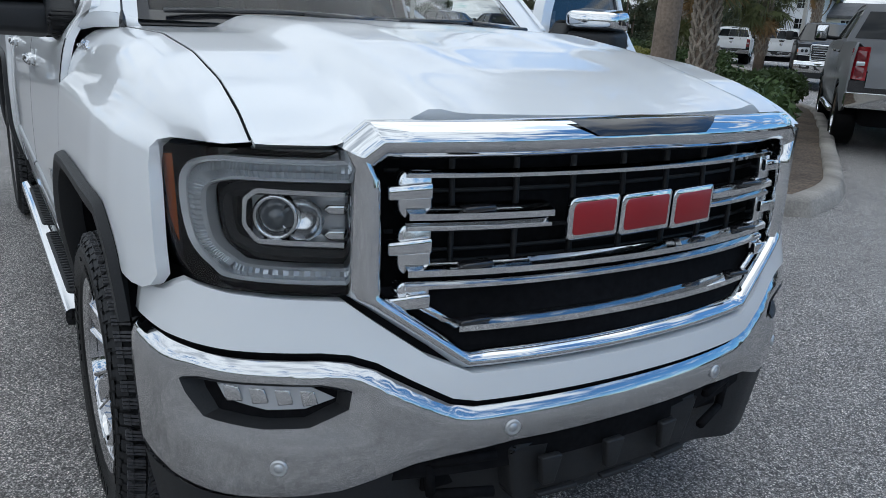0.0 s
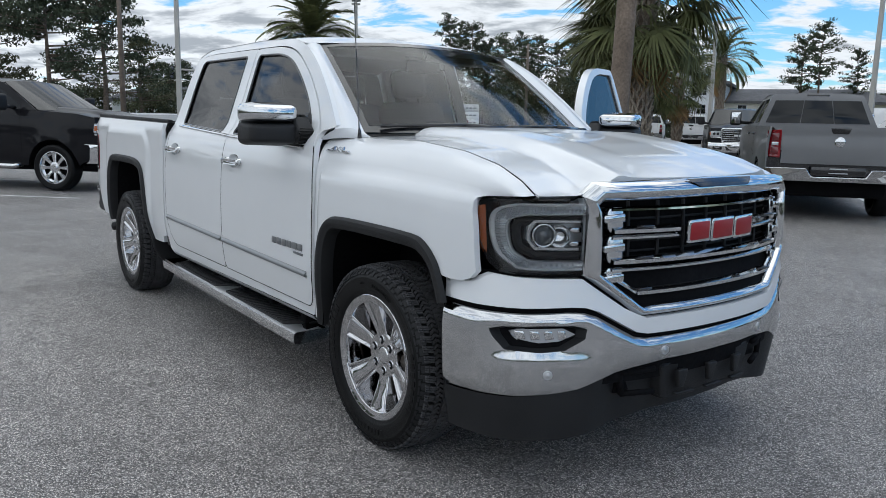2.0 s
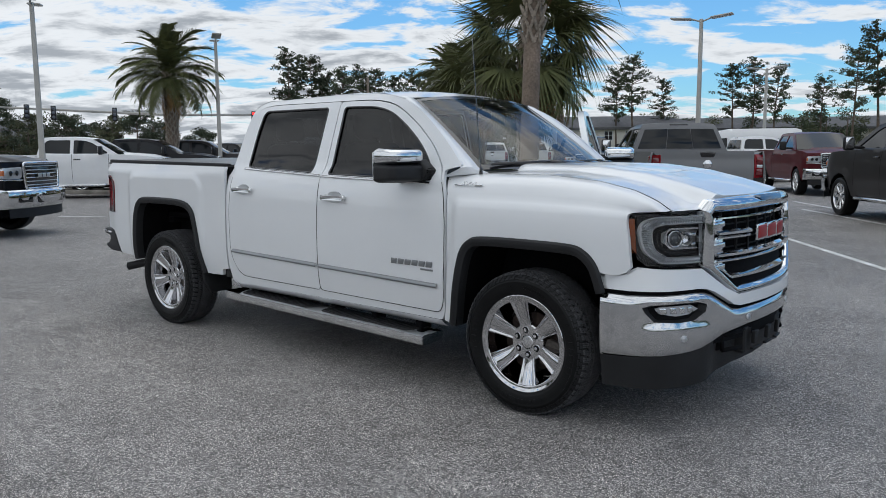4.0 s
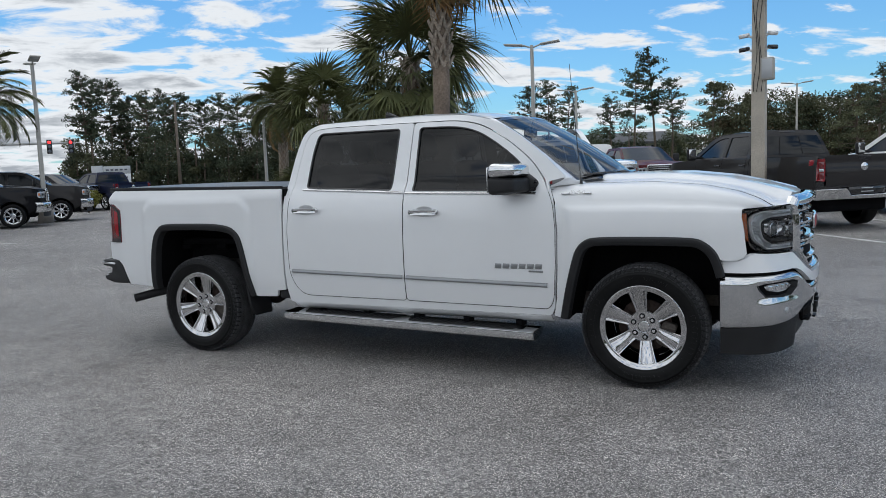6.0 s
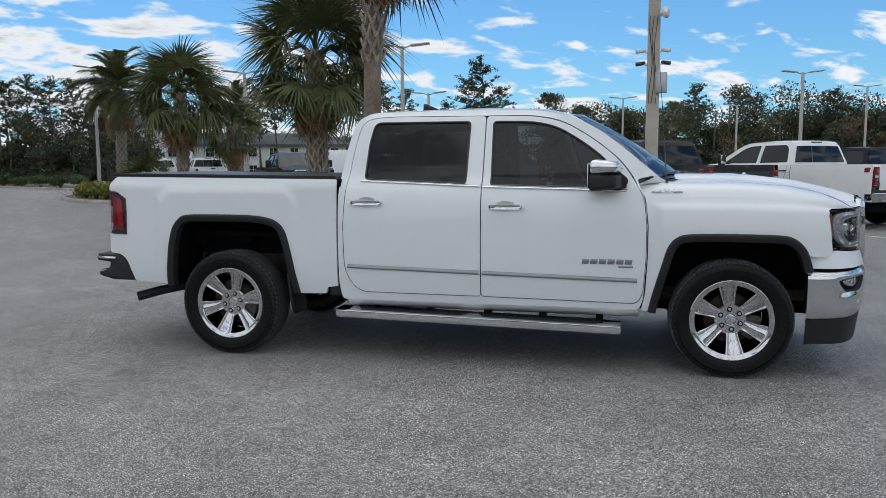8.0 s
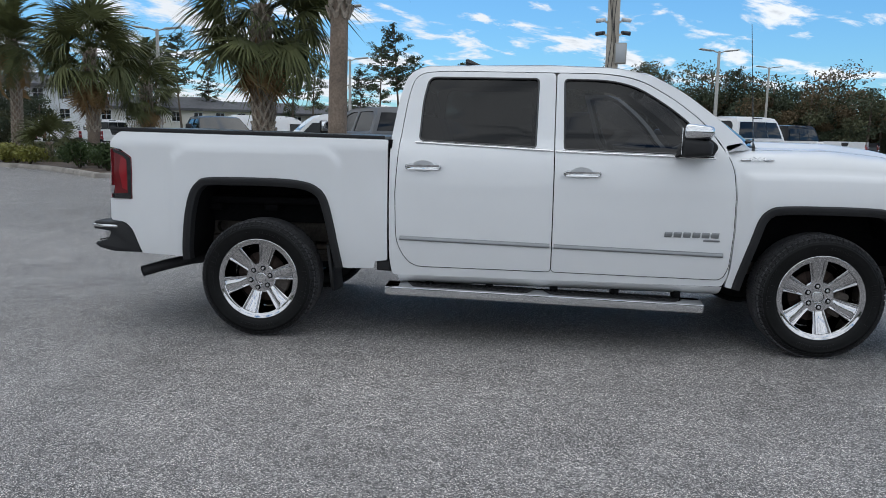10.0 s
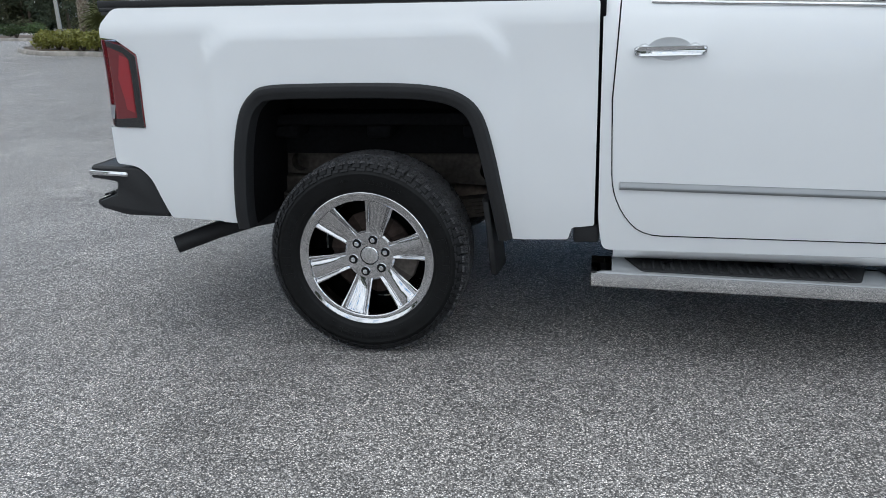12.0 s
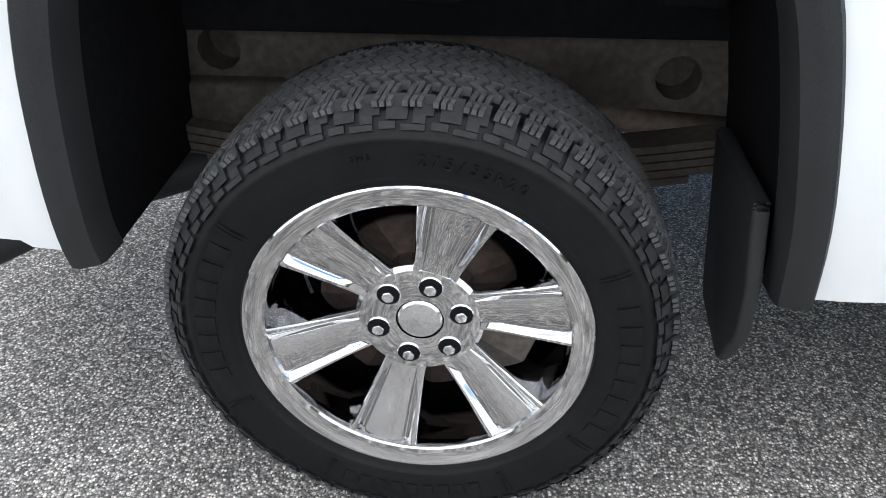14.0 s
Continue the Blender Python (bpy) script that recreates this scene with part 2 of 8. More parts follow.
M_CONCRETE = material("concrete", (0.27, 0.25, 0.225), 0.9, grain=0.2, stain=0.35, stain_scale=2, bump=0.3, bump_scale=120)


# ---- mesh tools ----
def finish(name, bm, mats, parent=None, label="", smooth=True):
    me = bpy.data.meshes.new(name)
    bm.normal_update()
    if smooth:
        for f in bm.faces:
            f.smooth = True
    bm.to_mesh(me)
    bm.free()
    for m in mats if isinstance(mats, (list, tuple)) else [mats]:
        me.materials.append(m)
    ob = new(name, me)
    if parent is not None:
        ob.parent = parent
    if label:
        ob["label"] = label
    return ob


def part(name, bm, mat, parent, label="", smooth=True):
    return finish(name, bm, mat, parent, label, smooth)


def thing(name, label, category, at=(0, 0, 0), turn=0.0, group="", kind=""):
    ob = new(name)
    ob.matrix_world = pose(*at, 0, 0, turn)
    ob.empty_display_size = 0.2
    return tagged(ob, label, category, group, kind)


def outward(bm, centre):
    """Turns every face away from a point inside."""
    bm.normal_update()
    for f in bm.faces:
        if f.normal.dot(f.calc_center_median() - Vector(centre)) < 0:
            f.normal_flip()


def sharpen(bm, degrees=32):
    lim = radians(degrees)
    bm.normal_update()
    for e in bm.edges:
        if len(e.link_faces) == 2 and e.calc_face_angle(0) > lim:
            e.smooth = False


def box(bm, c, s, bevel=0.0, m=None, seg=2):
    """A box of centre c and size s, its edges rounded; m turns it in place."""
    r = bmesh.ops.create_cube(bm, size=1.0)
    vs = r["verts"]
    for v in vs:
        v.co = Vector((v.co.x * s[0], v.co.y * s[1], v.co.z * s[2]))
    if bevel:
        es = list({e for v in vs for e in v.link_edges})
        r = bmesh.ops.bevel(bm, geom=es, offset=bevel, segments=seg, affect="EDGES", profile=0.5)
        vs = list({v for v in r["verts"]} | {v for v in vs if v.is_valid})
    mat = Matrix.Translation(c) @ (m if m is not None else Matrix())
    for v in vs:
        v.co = mat @ v.co
    return vs


def tube(bm, pts, r, n=10, caps=True):
    """A round bar along points; r is one radius or one for each point."""
    pts = [Vector(p) for p in pts]
    rr = r if isinstance(r, (list, tuple)) else [r] * len(pts)
    rings = []
    side = None
    for i, p in enumerate(pts):
        d = (pts[min(i + 1, len(pts) - 1)] - pts[max(i - 1, 0)]).normalized()
        if side is None:
            side = d.cross(Vector((0, 0, 1)) if abs(d.z) < 0.9 else Vector((1, 0, 0))).normalized()
        else:
            side = (side - d * side.dot(d)).normalized()
        up = d.cross(side)
        rings.append([bm.verts.new(p + (side * math.cos(a) + up * math.sin(a)) * rr[i]) for a in (2 * math.pi * k / n for k in range(n))])
    for a, b in zip(rings, rings[1:]):
        for k in range(n):
            bm.faces.new((a[k], a[(k + 1) % n], b[(k + 1) % n], b[k]))
    if caps:
        bm.faces.new(rings[0][::-1])
        bm.faces.new(rings[-1])


def lathe(bm, prof, n=64, close=False, centre=(0, 0, 0)):
    """Turns a profile of (radius, y) round the y axis."""
    cx, cy, cz = centre
    rings = []
    for r, y in prof:
        rings.append([bm.verts.new((cx + r * math.cos(2 * math.pi * k / n), cy + y, cz + r * math.sin(2 * math.pi * k / n))) for k in range(n)])
    pairs = list(zip(rings, rings[1:])) + ([(rings[-1], rings[0])] if close else [])
    for a, b in pairs:
        for k in range(n):
            bm.faces.new((a[k], a[(k + 1) % n], b[(k + 1) % n], b[k]))
    return rings


def sheet(bm, f, us, vs):
    """A surface of points f(u, v)."""
    g = [[bm.verts.new(f(u, v)) for v in vs] for u in us]
    for i in range(len(us) - 1):
        for j in range(len(vs) - 1):
            bm.faces.new((g[i][j], g[i + 1][j], g[i + 1][j + 1], g[i][j + 1]))
    return g


def steps(a, b, n):
    return [a + (b - a) * i / n for i in range(n + 1)]


def rounded(poly, n=5):
    """A closed outline of (a, b, radius) with its corners rounded."""
    out = []
    m = len(poly)
    for i in range(m):
        a, b, r = (*poly[i], 0.0)[:3]
        if r <= 0:
            out.append((a, b))
            continue
        p = Vector((a, b))
        q0, q1 = Vector(poly[i - 1][:2]) - p, Vector(poly[(i + 1) % m][:2]) - p
        d = min(r, q0.length * 0.49, q1.length * 0.49)
        s, e = p + q0.normalized() * d, p + q1.normalized() * d
        for k in range(n + 1):
            t = k / n
            w = s * (1 - t) ** 2 + p * 2 * t * (1 - t) + e * t * t
            out.append((w.x, w.y))
    return out


def densify(poly, sp):
    out = []
    for i, p in enumerate(poly):
        q = poly[(i + 1) % len(poly)]
        k = max(1, int(math.hypot(q[0] - p[0], q[1] - p[1]) / sp + 0.5))
        out += [(p[0] + (q[0] - p[0]) * j / k, p[1] + (q[1] - p[1]) * j / k) for j in range(k)]
    return out


def inside(poly, x, y):
    hit = False
    j = len(poly) - 1
    for i in range(len(poly)):
        (xi, yi), (xj, yj) = poly[i], poly[j]
        if (yi > y) != (yj > y) and x < (xj - xi) * (y - yi) / (yj - yi) + xi:
            hit = not hit
        j = i
    return hit


def near_edge(poly, x, y, d):
    p = Vector((x, y))
    for i in range(len(poly)):
        a, b = Vector(poly[i - 1]), Vector(poly[i])
        ab = b - a
        t = 0.0 if ab.length_squared == 0 else min(1, max(0, (p - a).dot(ab) / ab.length_squared))
        if (a + ab * t - p).length_squared < d * d:
            return True
    return False


def panel(bm, outline, f, sp=0.04, holes=(), fold=None):
    """A curved panel: the flat outline, with holes, filled finely and carried onto the surface f(a, b).
    fold: a vector by which its edges turn in."""
    from mathutils.geometry import delaunay_2d_cdt
    loops = [densify(p, sp) for p in (outline, *holes)]
    pts, edges = [], []
    for loop in loops:
        s = len(pts)
        pts += loop
        edges += [(s + i, s + (i + 1) % len(loop)) for i in range(len(loop))]
    xs, ys = [p[0] for p in outline], [p[1] for p in outline]
    x = min(xs) + sp * 0.5
    while x < max(xs):
        y = min(ys) + sp * 0.5
        while y < max(ys):
            if inside(outline, x, y) and not any(inside(h, x, y) for h in holes) and not any(near_edge(k, x, y, sp * 0.45) for k in loops):
                pts.append((x, y))
            y += sp
        x += sp
    vs, _, fs, *_ = delaunay_2d_cdt([Vector(p) for p in pts], edges, [], 0, 1e-5)
    made = {}
    for tri in fs:
        c = sum((vs[i] for i in tri), Vector((0, 0))) / len(tri)
        if not inside(outline, c.x, c.y) or any(inside(h, c.x, c.y) for h in holes):
            continue
        a, b, d = (vs[i] for i in tri[:3])
        if len(tri) == 3 and abs((b - a).cross(d - a)) < 4e-6:
            continue
        q = []
        for i in tri:
            if i not in made:
                made[i] = bm.verts.new(f(vs[i].x, vs[i].y))
            q.append(made[i])
        bm.faces.new(q)
    if fold is not None:
        mine = set(made.values())
        rim = [e for e in {e for v in mine for e in v.link_edges} if len(e.link_faces) == 1]
        back = {}
        for e in rim:
            for v in e.verts:
                if v not in back:
                    back[v] = bm.verts.new(v.co + Vector(fold))
            e.smooth = False
            a, b = e.verts
            bm.faces.new((a, b, back[b], back[a]))


def prism(bm, poly, f, depth, bevel=0.0):
    """A solid from a flat outline carried by f(a, b), thick by the vector depth."""
    front = [bm.verts.new(f(*p)) for p in poly]
    back = [bm.verts.new(v.co + Vector(depth)) for v in front]
    fs = [bm.faces.new(front), bm.faces.new(back[::-1])]
    for i in range(len(poly)):
        j = (i + 1) % len(poly)
        fs.append(bm.faces.new((front[j], front[i], back[i], back[j])))
    bmesh.ops.recalc_face_normals(bm, faces=fs)
    if bevel:
        es = list({e for q in fs for e in q.edges})
        bmesh.ops.bevel(bm, geom=es, offset=bevel, segments=2, affect="EDGES", profile=0.5)


def curve(xs, ys):
    """Straight-line interpolation through a table, smoothed at its knots."""
    def at(x):
        return float(np.interp(x, xs, ys))

    def smooth(x, h=0.02):
        return (at(x - h) + at(x) * 2 + at(x + h)) / 4
    return smooth


def ramp(x, a, b):
    t = min(1.0, max(0.0, (x - a) / (b - a)))
    return t * t * (3 - 2 * t)

# ---- the ground ----
bm = bmesh.new()
sheet(bm, lambda u, v: Vector((u, v, 0)), [-420, -120, -40, -12, 0, 6, 20, 60, 420], [-420, -60, -12, 0, 12, 40, 120, 420])
ground = tagged(finish("ground", bm, M_ASPHALT), "worn grey asphalt of a parking lot with exposed stones", "asphalt", kind="structure")

# ---- the white crew-cab pickup: rear axle at x 0, nose towards +x, its sides at y -1 and +1 ----
truck = thing("pickup_truck", "clean white crew-cab pickup truck with chrome grille and wheels", "pickup truck")
WB, HUB = 3.645, 0.395

W0 = curve([0.38, 0.45, 0.50, 0.58, 0.66, 0.75, 0.90, 1.05, 1.15, 1.22, 1.27, 1.31, 1.345, 1.75, 1.80, 1.84],
           [0.935, 0.950, 0.960, 0.974, 0.982, 0.985, 0.985, 0.979, 0.971, 0.958, 0.941, 0.917, 0.884, 0.748, 0.722, 0.675])


def side_w(x, z):
    return W0(z)


def bed_w(x, z):
    w = W0(min(z, 1.08))
    if x < 0.95:                                    # no tumblehome, and a swelling round the wheel
        w -= 0.024 * ramp(z, 1.28, 1.37)
        p, q = max(0.0, abs(x + 0.015) - 0.43), max(0.0, z - 1.13)
        w += 0.017 * (1 - ramp(math.hypot(p, q), 0.122, 0.162))
        w -= 0.028 * ramp(-x, 0.84, 1.06)
    return w


def side(s):
    return lambda x, z: Vector((x, s * side_w(x, z), z))


def bed(s):
    return lambda x, z: Vector((x, s * bed_w(x, z), z))


F_Z = curve([0.4, 0.6, 0.85, 1.0, 1.10, 1.17, 1.23, 1.29, 1.34, 1.40, 1.46], [0.4, 0.6, 0.85, 1.0, 1.10, 1.168, 1.223, 1.268, 1.295, 1.312, 1.320])
F_W = curve([0.4, 0.6, 0.85, 1.0, 1.10, 1.17, 1.23, 1.29, 1.34, 1.40, 1.46], [0.945, 0.968, 0.974, 0.968, 0.960, 0.948, 0.926, 0.890, 0.85, 0.793, 0.735])
DROP = curve([3.1, 3.7, 4.0, 4.2, 4.325, 4.40, 4.6], [0.0, 0.0, 0.028, 0.070, 0.120, 0.170, 0.172])
TAPER = curve([3.85, 4.05, 4.15, 4.25, 4.35, 4.45], [0.0, 0.013, 0.030, 0.060, 0.124, 0.20])


def fender(s):
    def at(x, q):
        w = F_W(q) + 0.032 * ramp(x, 3.11, 3.20) * (1 - ramp(q, 1.145, 1.182))
        w -= TAPER(x) * (1 - 0.92 * ramp(q, 1.10, 1.36))
        return Vector((x, s * w, F_Z(q) - DROP(x) * ramp(q, 1.0, 1.402)))
    return at


ARCH_R = [(-0.515, 0.512), (-0.516, 0.57), (-0.502, 0.72), (-0.484, 0.85), (-0.452, 0.97), (-0.405, 1.035), (-0.34, 1.066), (-0.15, 1.072), (0.15, 1.070), (0.31, 1.056), (0.402, 1.026), (0.466, 0.962), (0.508, 0.83), (0.548, 0.63), (0.570, 0.488)]
ARCH_F = [(3.105, 0.43), (3.14, 0.58), (3.195, 0.78), (3.232, 0.89), (3.29, 0.948), (3.38, 0.968), (3.65, 0.972), (3.93, 0.966), (4.02, 0.942), (4.085, 0.882), (4.118, 0.805), (4.138, 0.735)]


def inset(path, d):
    """The path moved to its right by d."""
    out = []
    for i, p in enumerate(path):
        a, b = Vector(path[max(0, i - 1)]), Vector(path[min(len(path) - 1, i + 1)])
        t = (b - a).normalized()
        out.append((p[0] + t.y * d, p[1] - t.x * d))
    return out


def smooth_path(path, n=4):
    """Catmull-Rom through the points of a path."""
    out = []
    for i in range(len(path) - 1):
        p = [Vector(path[min(max(k, 0), len(path) - 1)]) for k in (i - 1, i, i + 1, i + 2)]
        for k in range(n):
            t = k / n
            w = 0.5 * (p[1] * 2 + (p[2] - p[0]) * t + (p[0] * 2 - p[1] * 5 + p[2] * 4 - p[3]) * t * t + (p[1] * 3 - p[0] - p[2] * 3 + p[3]) * t ** 3)
            out.append(tuple(w))
    return out + [tuple(path[-1])]


ARCH_R, ARCH_F = smooth_path(ARCH_R), smooth_path(ARCH_F)
DOOR_F = rounded([(1.952, 0.505, 0.03), (1.952, 1.27), (1.958, 1.79, 0.03), (2.30, 1.785, 0.1), (2.50, 1.745, 0.15), (2.72, 1.615, 0.1), (2.90, 1.47, 0.1), (3.0, 1.33, 0.12), (3.066, 1.20, 0.1), (3.083, 1.02), (3.082, 0.80), (3.066, 0.56, 0.04), (3.03, 0.487, 0.05)])
DOOR_R = rounded([(1.945, 0.505, 0.03), (1.03, 0.515, 0.10), (0.935, 0.66, 0.12), (0.925, 1.0), (0.945, 1.32), (0.985, 1.62, 0.1), (1.03, 1.775, 0.12), (1.20, 1.795, 0.1), (1.951, 1.79, 0.03), (1.945, 1.27)])
WIN_F = rounded([(2.012, 1.297, 0.015), (2.008, 1.749, 0.03), (2.30, 1.743, 0.1), (2.47, 1.703, 0.12), (2.66, 1.588, 0.1), (2.83, 1.452, 0.1), (2.955, 1.275, 0.03)])
WIN_R = rounded([(1.828, 1.305, 0.015), (1.07, 1.338, 0.03), (1.085, 1.60, 0.05), (1.118, 1.752, 0.05), (1.84, 1.750, 0.03)])
CAB = rounded([(0.905, 0.450, 0.03), (0.887, 0.56, 0.05), (0.884, 0.90, 0.1), (0.885, 1.36), (0.925, 1.62, 0.1), (0.975, 1.775, 0.12), (1.08, 1.832, 0.1), (1.90, 1.845), (2.34, 1.830, 0.1), (2.56, 1.785, 0.1), (2.76, 1.68, 0.1), (2.98, 1.51, 0.1), (3.14, 1.36, 0.02), (3.02, 1.335, 0.02), (3.074, 1.20, 0.1), (3.091, 1.02), (3.09, 0.80), (3.07, 0.50, 0.03), (3.04, 0.44, 0.02)])
BED = rounded([(0.778, 0.489, 0.01), (0.792, 0.538, 0.01), (0.873, 0.548, 0.01), (0.873, 0.92), (0.873, 1.338, 0.015), (-0.965, 1.362, 0.03), (-1.02, 1.30, 0.03), (-1.022, 1.256), (-0.95, 1.248), (-0.863, 1.192), (-0.863, 0.910), (-1.03, 0.912), (-1.03, 0.765, 0.02), (-0.925, 0.757, 0.04), (-0.87, 0.71, 0.04), (-0.812, 0.545, 0.01)]) + [p for p in ARCH_R if p[1] > 0.53 or p[0] > 0] + [(0.62, 0.485)]

for s in (-1, 1):
    fold = (0, -s * 0.025, 0)
    lap = Vector((0, -s * 0.012, 0))
    bm = bmesh.new()
    panel(bm, BED, bed(s), 0.028, fold=fold)
    part("bed_side", bm, M_WHITE, truck)
    bm = bmesh.new()
    panel(bm, CAB, lambda x, z: side(s)(x, z) + lap * 0.3, 0.04, holes=[rounded([(1.10, 0.53, 0.1), (0.945, 0.68, 0.1), (0.92, 1.0), (0.94, 1.32), (0.98, 1.62, 0.1), (1.026, 1.78, 0.1), (1.2, 1.80, 0.1), (2.30, 1.792, 0.1), (2.503, 1.752, 0.15), (2.724, 1.62, 0.1), (2.905, 1.474, 0.1), (3.0, 1.345, 0.03), (3.06, 1.20, 0.1), (3.078, 1.02), (3.077, 0.80), (3.05, 0.58, 0.05), (3.01, 0.515, 0.03)])], fold=fold)
    part("cab_side", bm, M_WHITE, truck)
    doors = [("rear_door", DOOR_R, WIN_R)] + ([("front_door", DOOR_F, WIN_F)] if s < 0 else [])
    for name, outline, hole in doors:
        hx, hz = (1.105, 1.167) if name == "rear_door" else (2.123, 1.143)
        cup = [(hx + 0.072 * math.cos(a), hz + 0.004 + 0.038 * math.sin(a)) for a in steps(0, 2 * math.pi * 23 / 24, 23)]
        bm = bmesh.new()
        panel(bm, outline, side(s), 0.035, holes=[hole, cup], fold=fold)
        door = part(name, bm, M_WHITE, truck)
        bm = bmesh.new()
        panel(bm, hole, lambda x, z: side(s)(x, z) + Vector((0, -s * 0.012, 0)), 0.06)
        outward(bm, (1.9, 0, 1.4))
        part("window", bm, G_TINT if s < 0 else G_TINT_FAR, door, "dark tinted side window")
        # black seal round the pane, chrome strip below it
        ring = densify(hole, 0.03)
        for nm, r, mat, pts in (("window_seal", 0.0075, M_GLOSSBLACK, ring),):
            bm = bmesh.new()
            q = [side(s)(*p) + Vector((0, -s * 0.004, 0)) for p in pts]
            tube(bm, q + q[:1], r, 6, False)
            part(nm, bm, mat, door)
        x0, x1 = (1.045, 1.94) if name == "rear_door" else (1.957, 2.95)
        za, zb = (1.332, 1.291) if name == "rear_door" else (1.288, 1.262)
        bm = bmesh.new()
        sheet(bm, lambda u, v: side(s)(u, za + (zb - za) * (u - x0) / (x1 - x0) + v * 0.016 - 0.012) + Vector((0, s * (0.004 + 0.008 * math.sin(math.pi * v)), 0)), steps(x0, x1, 24), steps(0, 1, 6))
        part("window_trim", bm, M_CHROME, door, "thin chrome strip under the window")
        # chrome handle
        bm = bmesh.new()
        for k in (-1, 1):
            lathe(bm, [(0.0, -0.02), (0.02, -0.018), (0.024, 0.0)], 14, centre=(hx + k * 0.082, 0, hz))
        prism(bm, rounded([(hx - 0.115, hz - 0.017, 0.02), (hx + 0.118, hz - 0.017, 0.02), (hx + 0.122, hz + 0.016, 0.02), (hx - 0.118, hz + 0.016, 0.02)], 4), lambda a, b: Vector((a, -0.036 - 0.012 * math.cos((a - hx) / 0.115 * 1.5), b)), (0, 0.026, 0), 0.010)
        sharpen(bm, 70)
        for v in bm.verts:
            v.co.y = s * (side_w(hx, hz) - 0.004 - v.co.y)
        part("door_handle", bm, M_CHROME, door, "chrome pull handle")
        bm = bmesh.new()
        sheet(bm, lambda a, r: Vector((hx + 0.073 * r * math.cos(a), s * (side_w(hx, hz) + 0.001 - 0.020 * (1 - r ** 2.6)), hz + 0.004 + 0.039 * r * math.sin(a))), steps(0, 2 * math.pi, 28), steps(0.02, 1.0, 7))
        part("handle_cup", bm, M_WHITE, door)
        # dark shut line round the lower door
        low = [p for p in densify(outline, 0.03) if p[1] < 1.27]
        start = max(range(len(low)), key=lambda i: math.hypot(low[i][0] - low[i - 1][0], low[i][1] - low[i - 1][1]))
        low = low[start:] + low[:start]
        mid_x = sum(p[0] for p in low) / len(low)
        bm = bmesh.new()
        tube(bm, [side(s)(p[0] + math.copysign(0.003, p[0] - mid_x), p[1] - (0.003 if p[1] < 0.56 else 0)) + Vector((0, -s * 0.0012, 0)) for p in low], 0.0017, 6)
        part("shut_line", bm, M_DARK, door)
        # bright moulding low on the door
        a, b = ((0.958, 0.702), (1.936, 0.676)) if name == "rear_door" else ((1.962, 0.675), (3.028, 0.647))
        bm = bmesh.new()
        sheet(bm, lambda u, v: side(s)(u, a[1] + (b[1] - a[1]) * (u - a[0]) / (b[0] - a[0]) + (v - 0.5) * 0.030) + Vector((0, s * (0.014 * math.sin(math.pi * min(1, max(0, v)) ** 0.6) ** 0.5), 0)), steps(a[0], b[0], 16), steps(0, 1, 8))
        mold = part("side_moulding", bm, M_MOULD, door, "satin silver door moulding")
    # fender: its front edge runs level along the top of the lamp
    brow = []
    for x in (4.246, 4.285, 4.31, 4.335, 4.36, 4.385):
        lo, hi = 1.0, 1.402
        for _ in range(20):
            mid = (lo + hi) / 2
            lo, hi = (mid, hi) if fender(s)(x, mid).z < 1.138 + 0.05 * (x - 4.26) else (lo, mid)
        brow.append((x, lo))
    outline = [p for p in ARCH_F if p[0] < 4 or p[1] > 0.84] + [(4.113, 0.834), (4.16, 0.827), (4.205, 0.829), (4.238, 0.843), (4.258, 0.868), (4.252, 0.91), (4.243, 1.0), (4.228, 1.10), (4.229, brow[0][1] - 0.014)] + brow + [(4.392, 1.400), (4.2, 1.402), (3.6, 1.402), (3.13, 1.402), (3.04, 1.37), (3.022, 1.34), (3.078, 1.20), (3.098, 1.02), (3.097, 0.80), (3.085, 0.56), (3.06, 0.44)]
    bm = bmesh.new()
    panel(bm, outline, fender(s), 0.022, fold=fold)
    part("front_fender", bm, M_WHITE, truck)
    # black wheel-arch mouldings
    for nm, arch, fn in (("rear_arch_moulding", ARCH_R, bed(s)), ("front_arch_moulding", ARCH_F, fender(s))):
        bm = bmesh.new()
        cross = ((-0.004, 0.002), (0.0, 0.014), (0.006, 0.022), (0.022, 0.024), (0.030, 0.020), (0.048, 0.012), (0.052, 0.0), (0.054, -0.05))
        lines = [inset(arch, d) for d, _ in cross]
        g = []
        for k, (d, o) in enumerate(cross):
            g.append([bm.verts.new(fn(*arch[i]) + Vector((lines[k][i][0] - arch[i][0], s * o, lines[k][i][1] - arch[i][1]))) for i in range(len(arch))])
        for k in range(len(cross) - 1):
            for i in range(len(arch) - 1):
                bm.faces.new((g[k][i], g[k][i + 1], g[k + 1][i + 1], g[k + 1][i]))
        sharpen(bm, 40)
        part(nm, bm, M_PLASTIC, truck, "matt black plastic wheel-arch moulding")
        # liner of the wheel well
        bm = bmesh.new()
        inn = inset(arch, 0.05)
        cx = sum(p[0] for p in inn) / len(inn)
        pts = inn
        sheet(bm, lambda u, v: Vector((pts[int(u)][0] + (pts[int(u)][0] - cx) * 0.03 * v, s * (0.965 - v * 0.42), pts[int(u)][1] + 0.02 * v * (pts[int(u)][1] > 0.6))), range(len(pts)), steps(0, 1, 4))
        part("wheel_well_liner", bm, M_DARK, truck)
        # dark sheet added inside the well to block light from behind
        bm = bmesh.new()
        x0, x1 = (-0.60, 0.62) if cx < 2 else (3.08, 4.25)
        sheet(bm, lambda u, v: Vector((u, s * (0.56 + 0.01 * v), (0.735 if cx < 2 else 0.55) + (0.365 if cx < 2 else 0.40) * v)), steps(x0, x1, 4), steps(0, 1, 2))
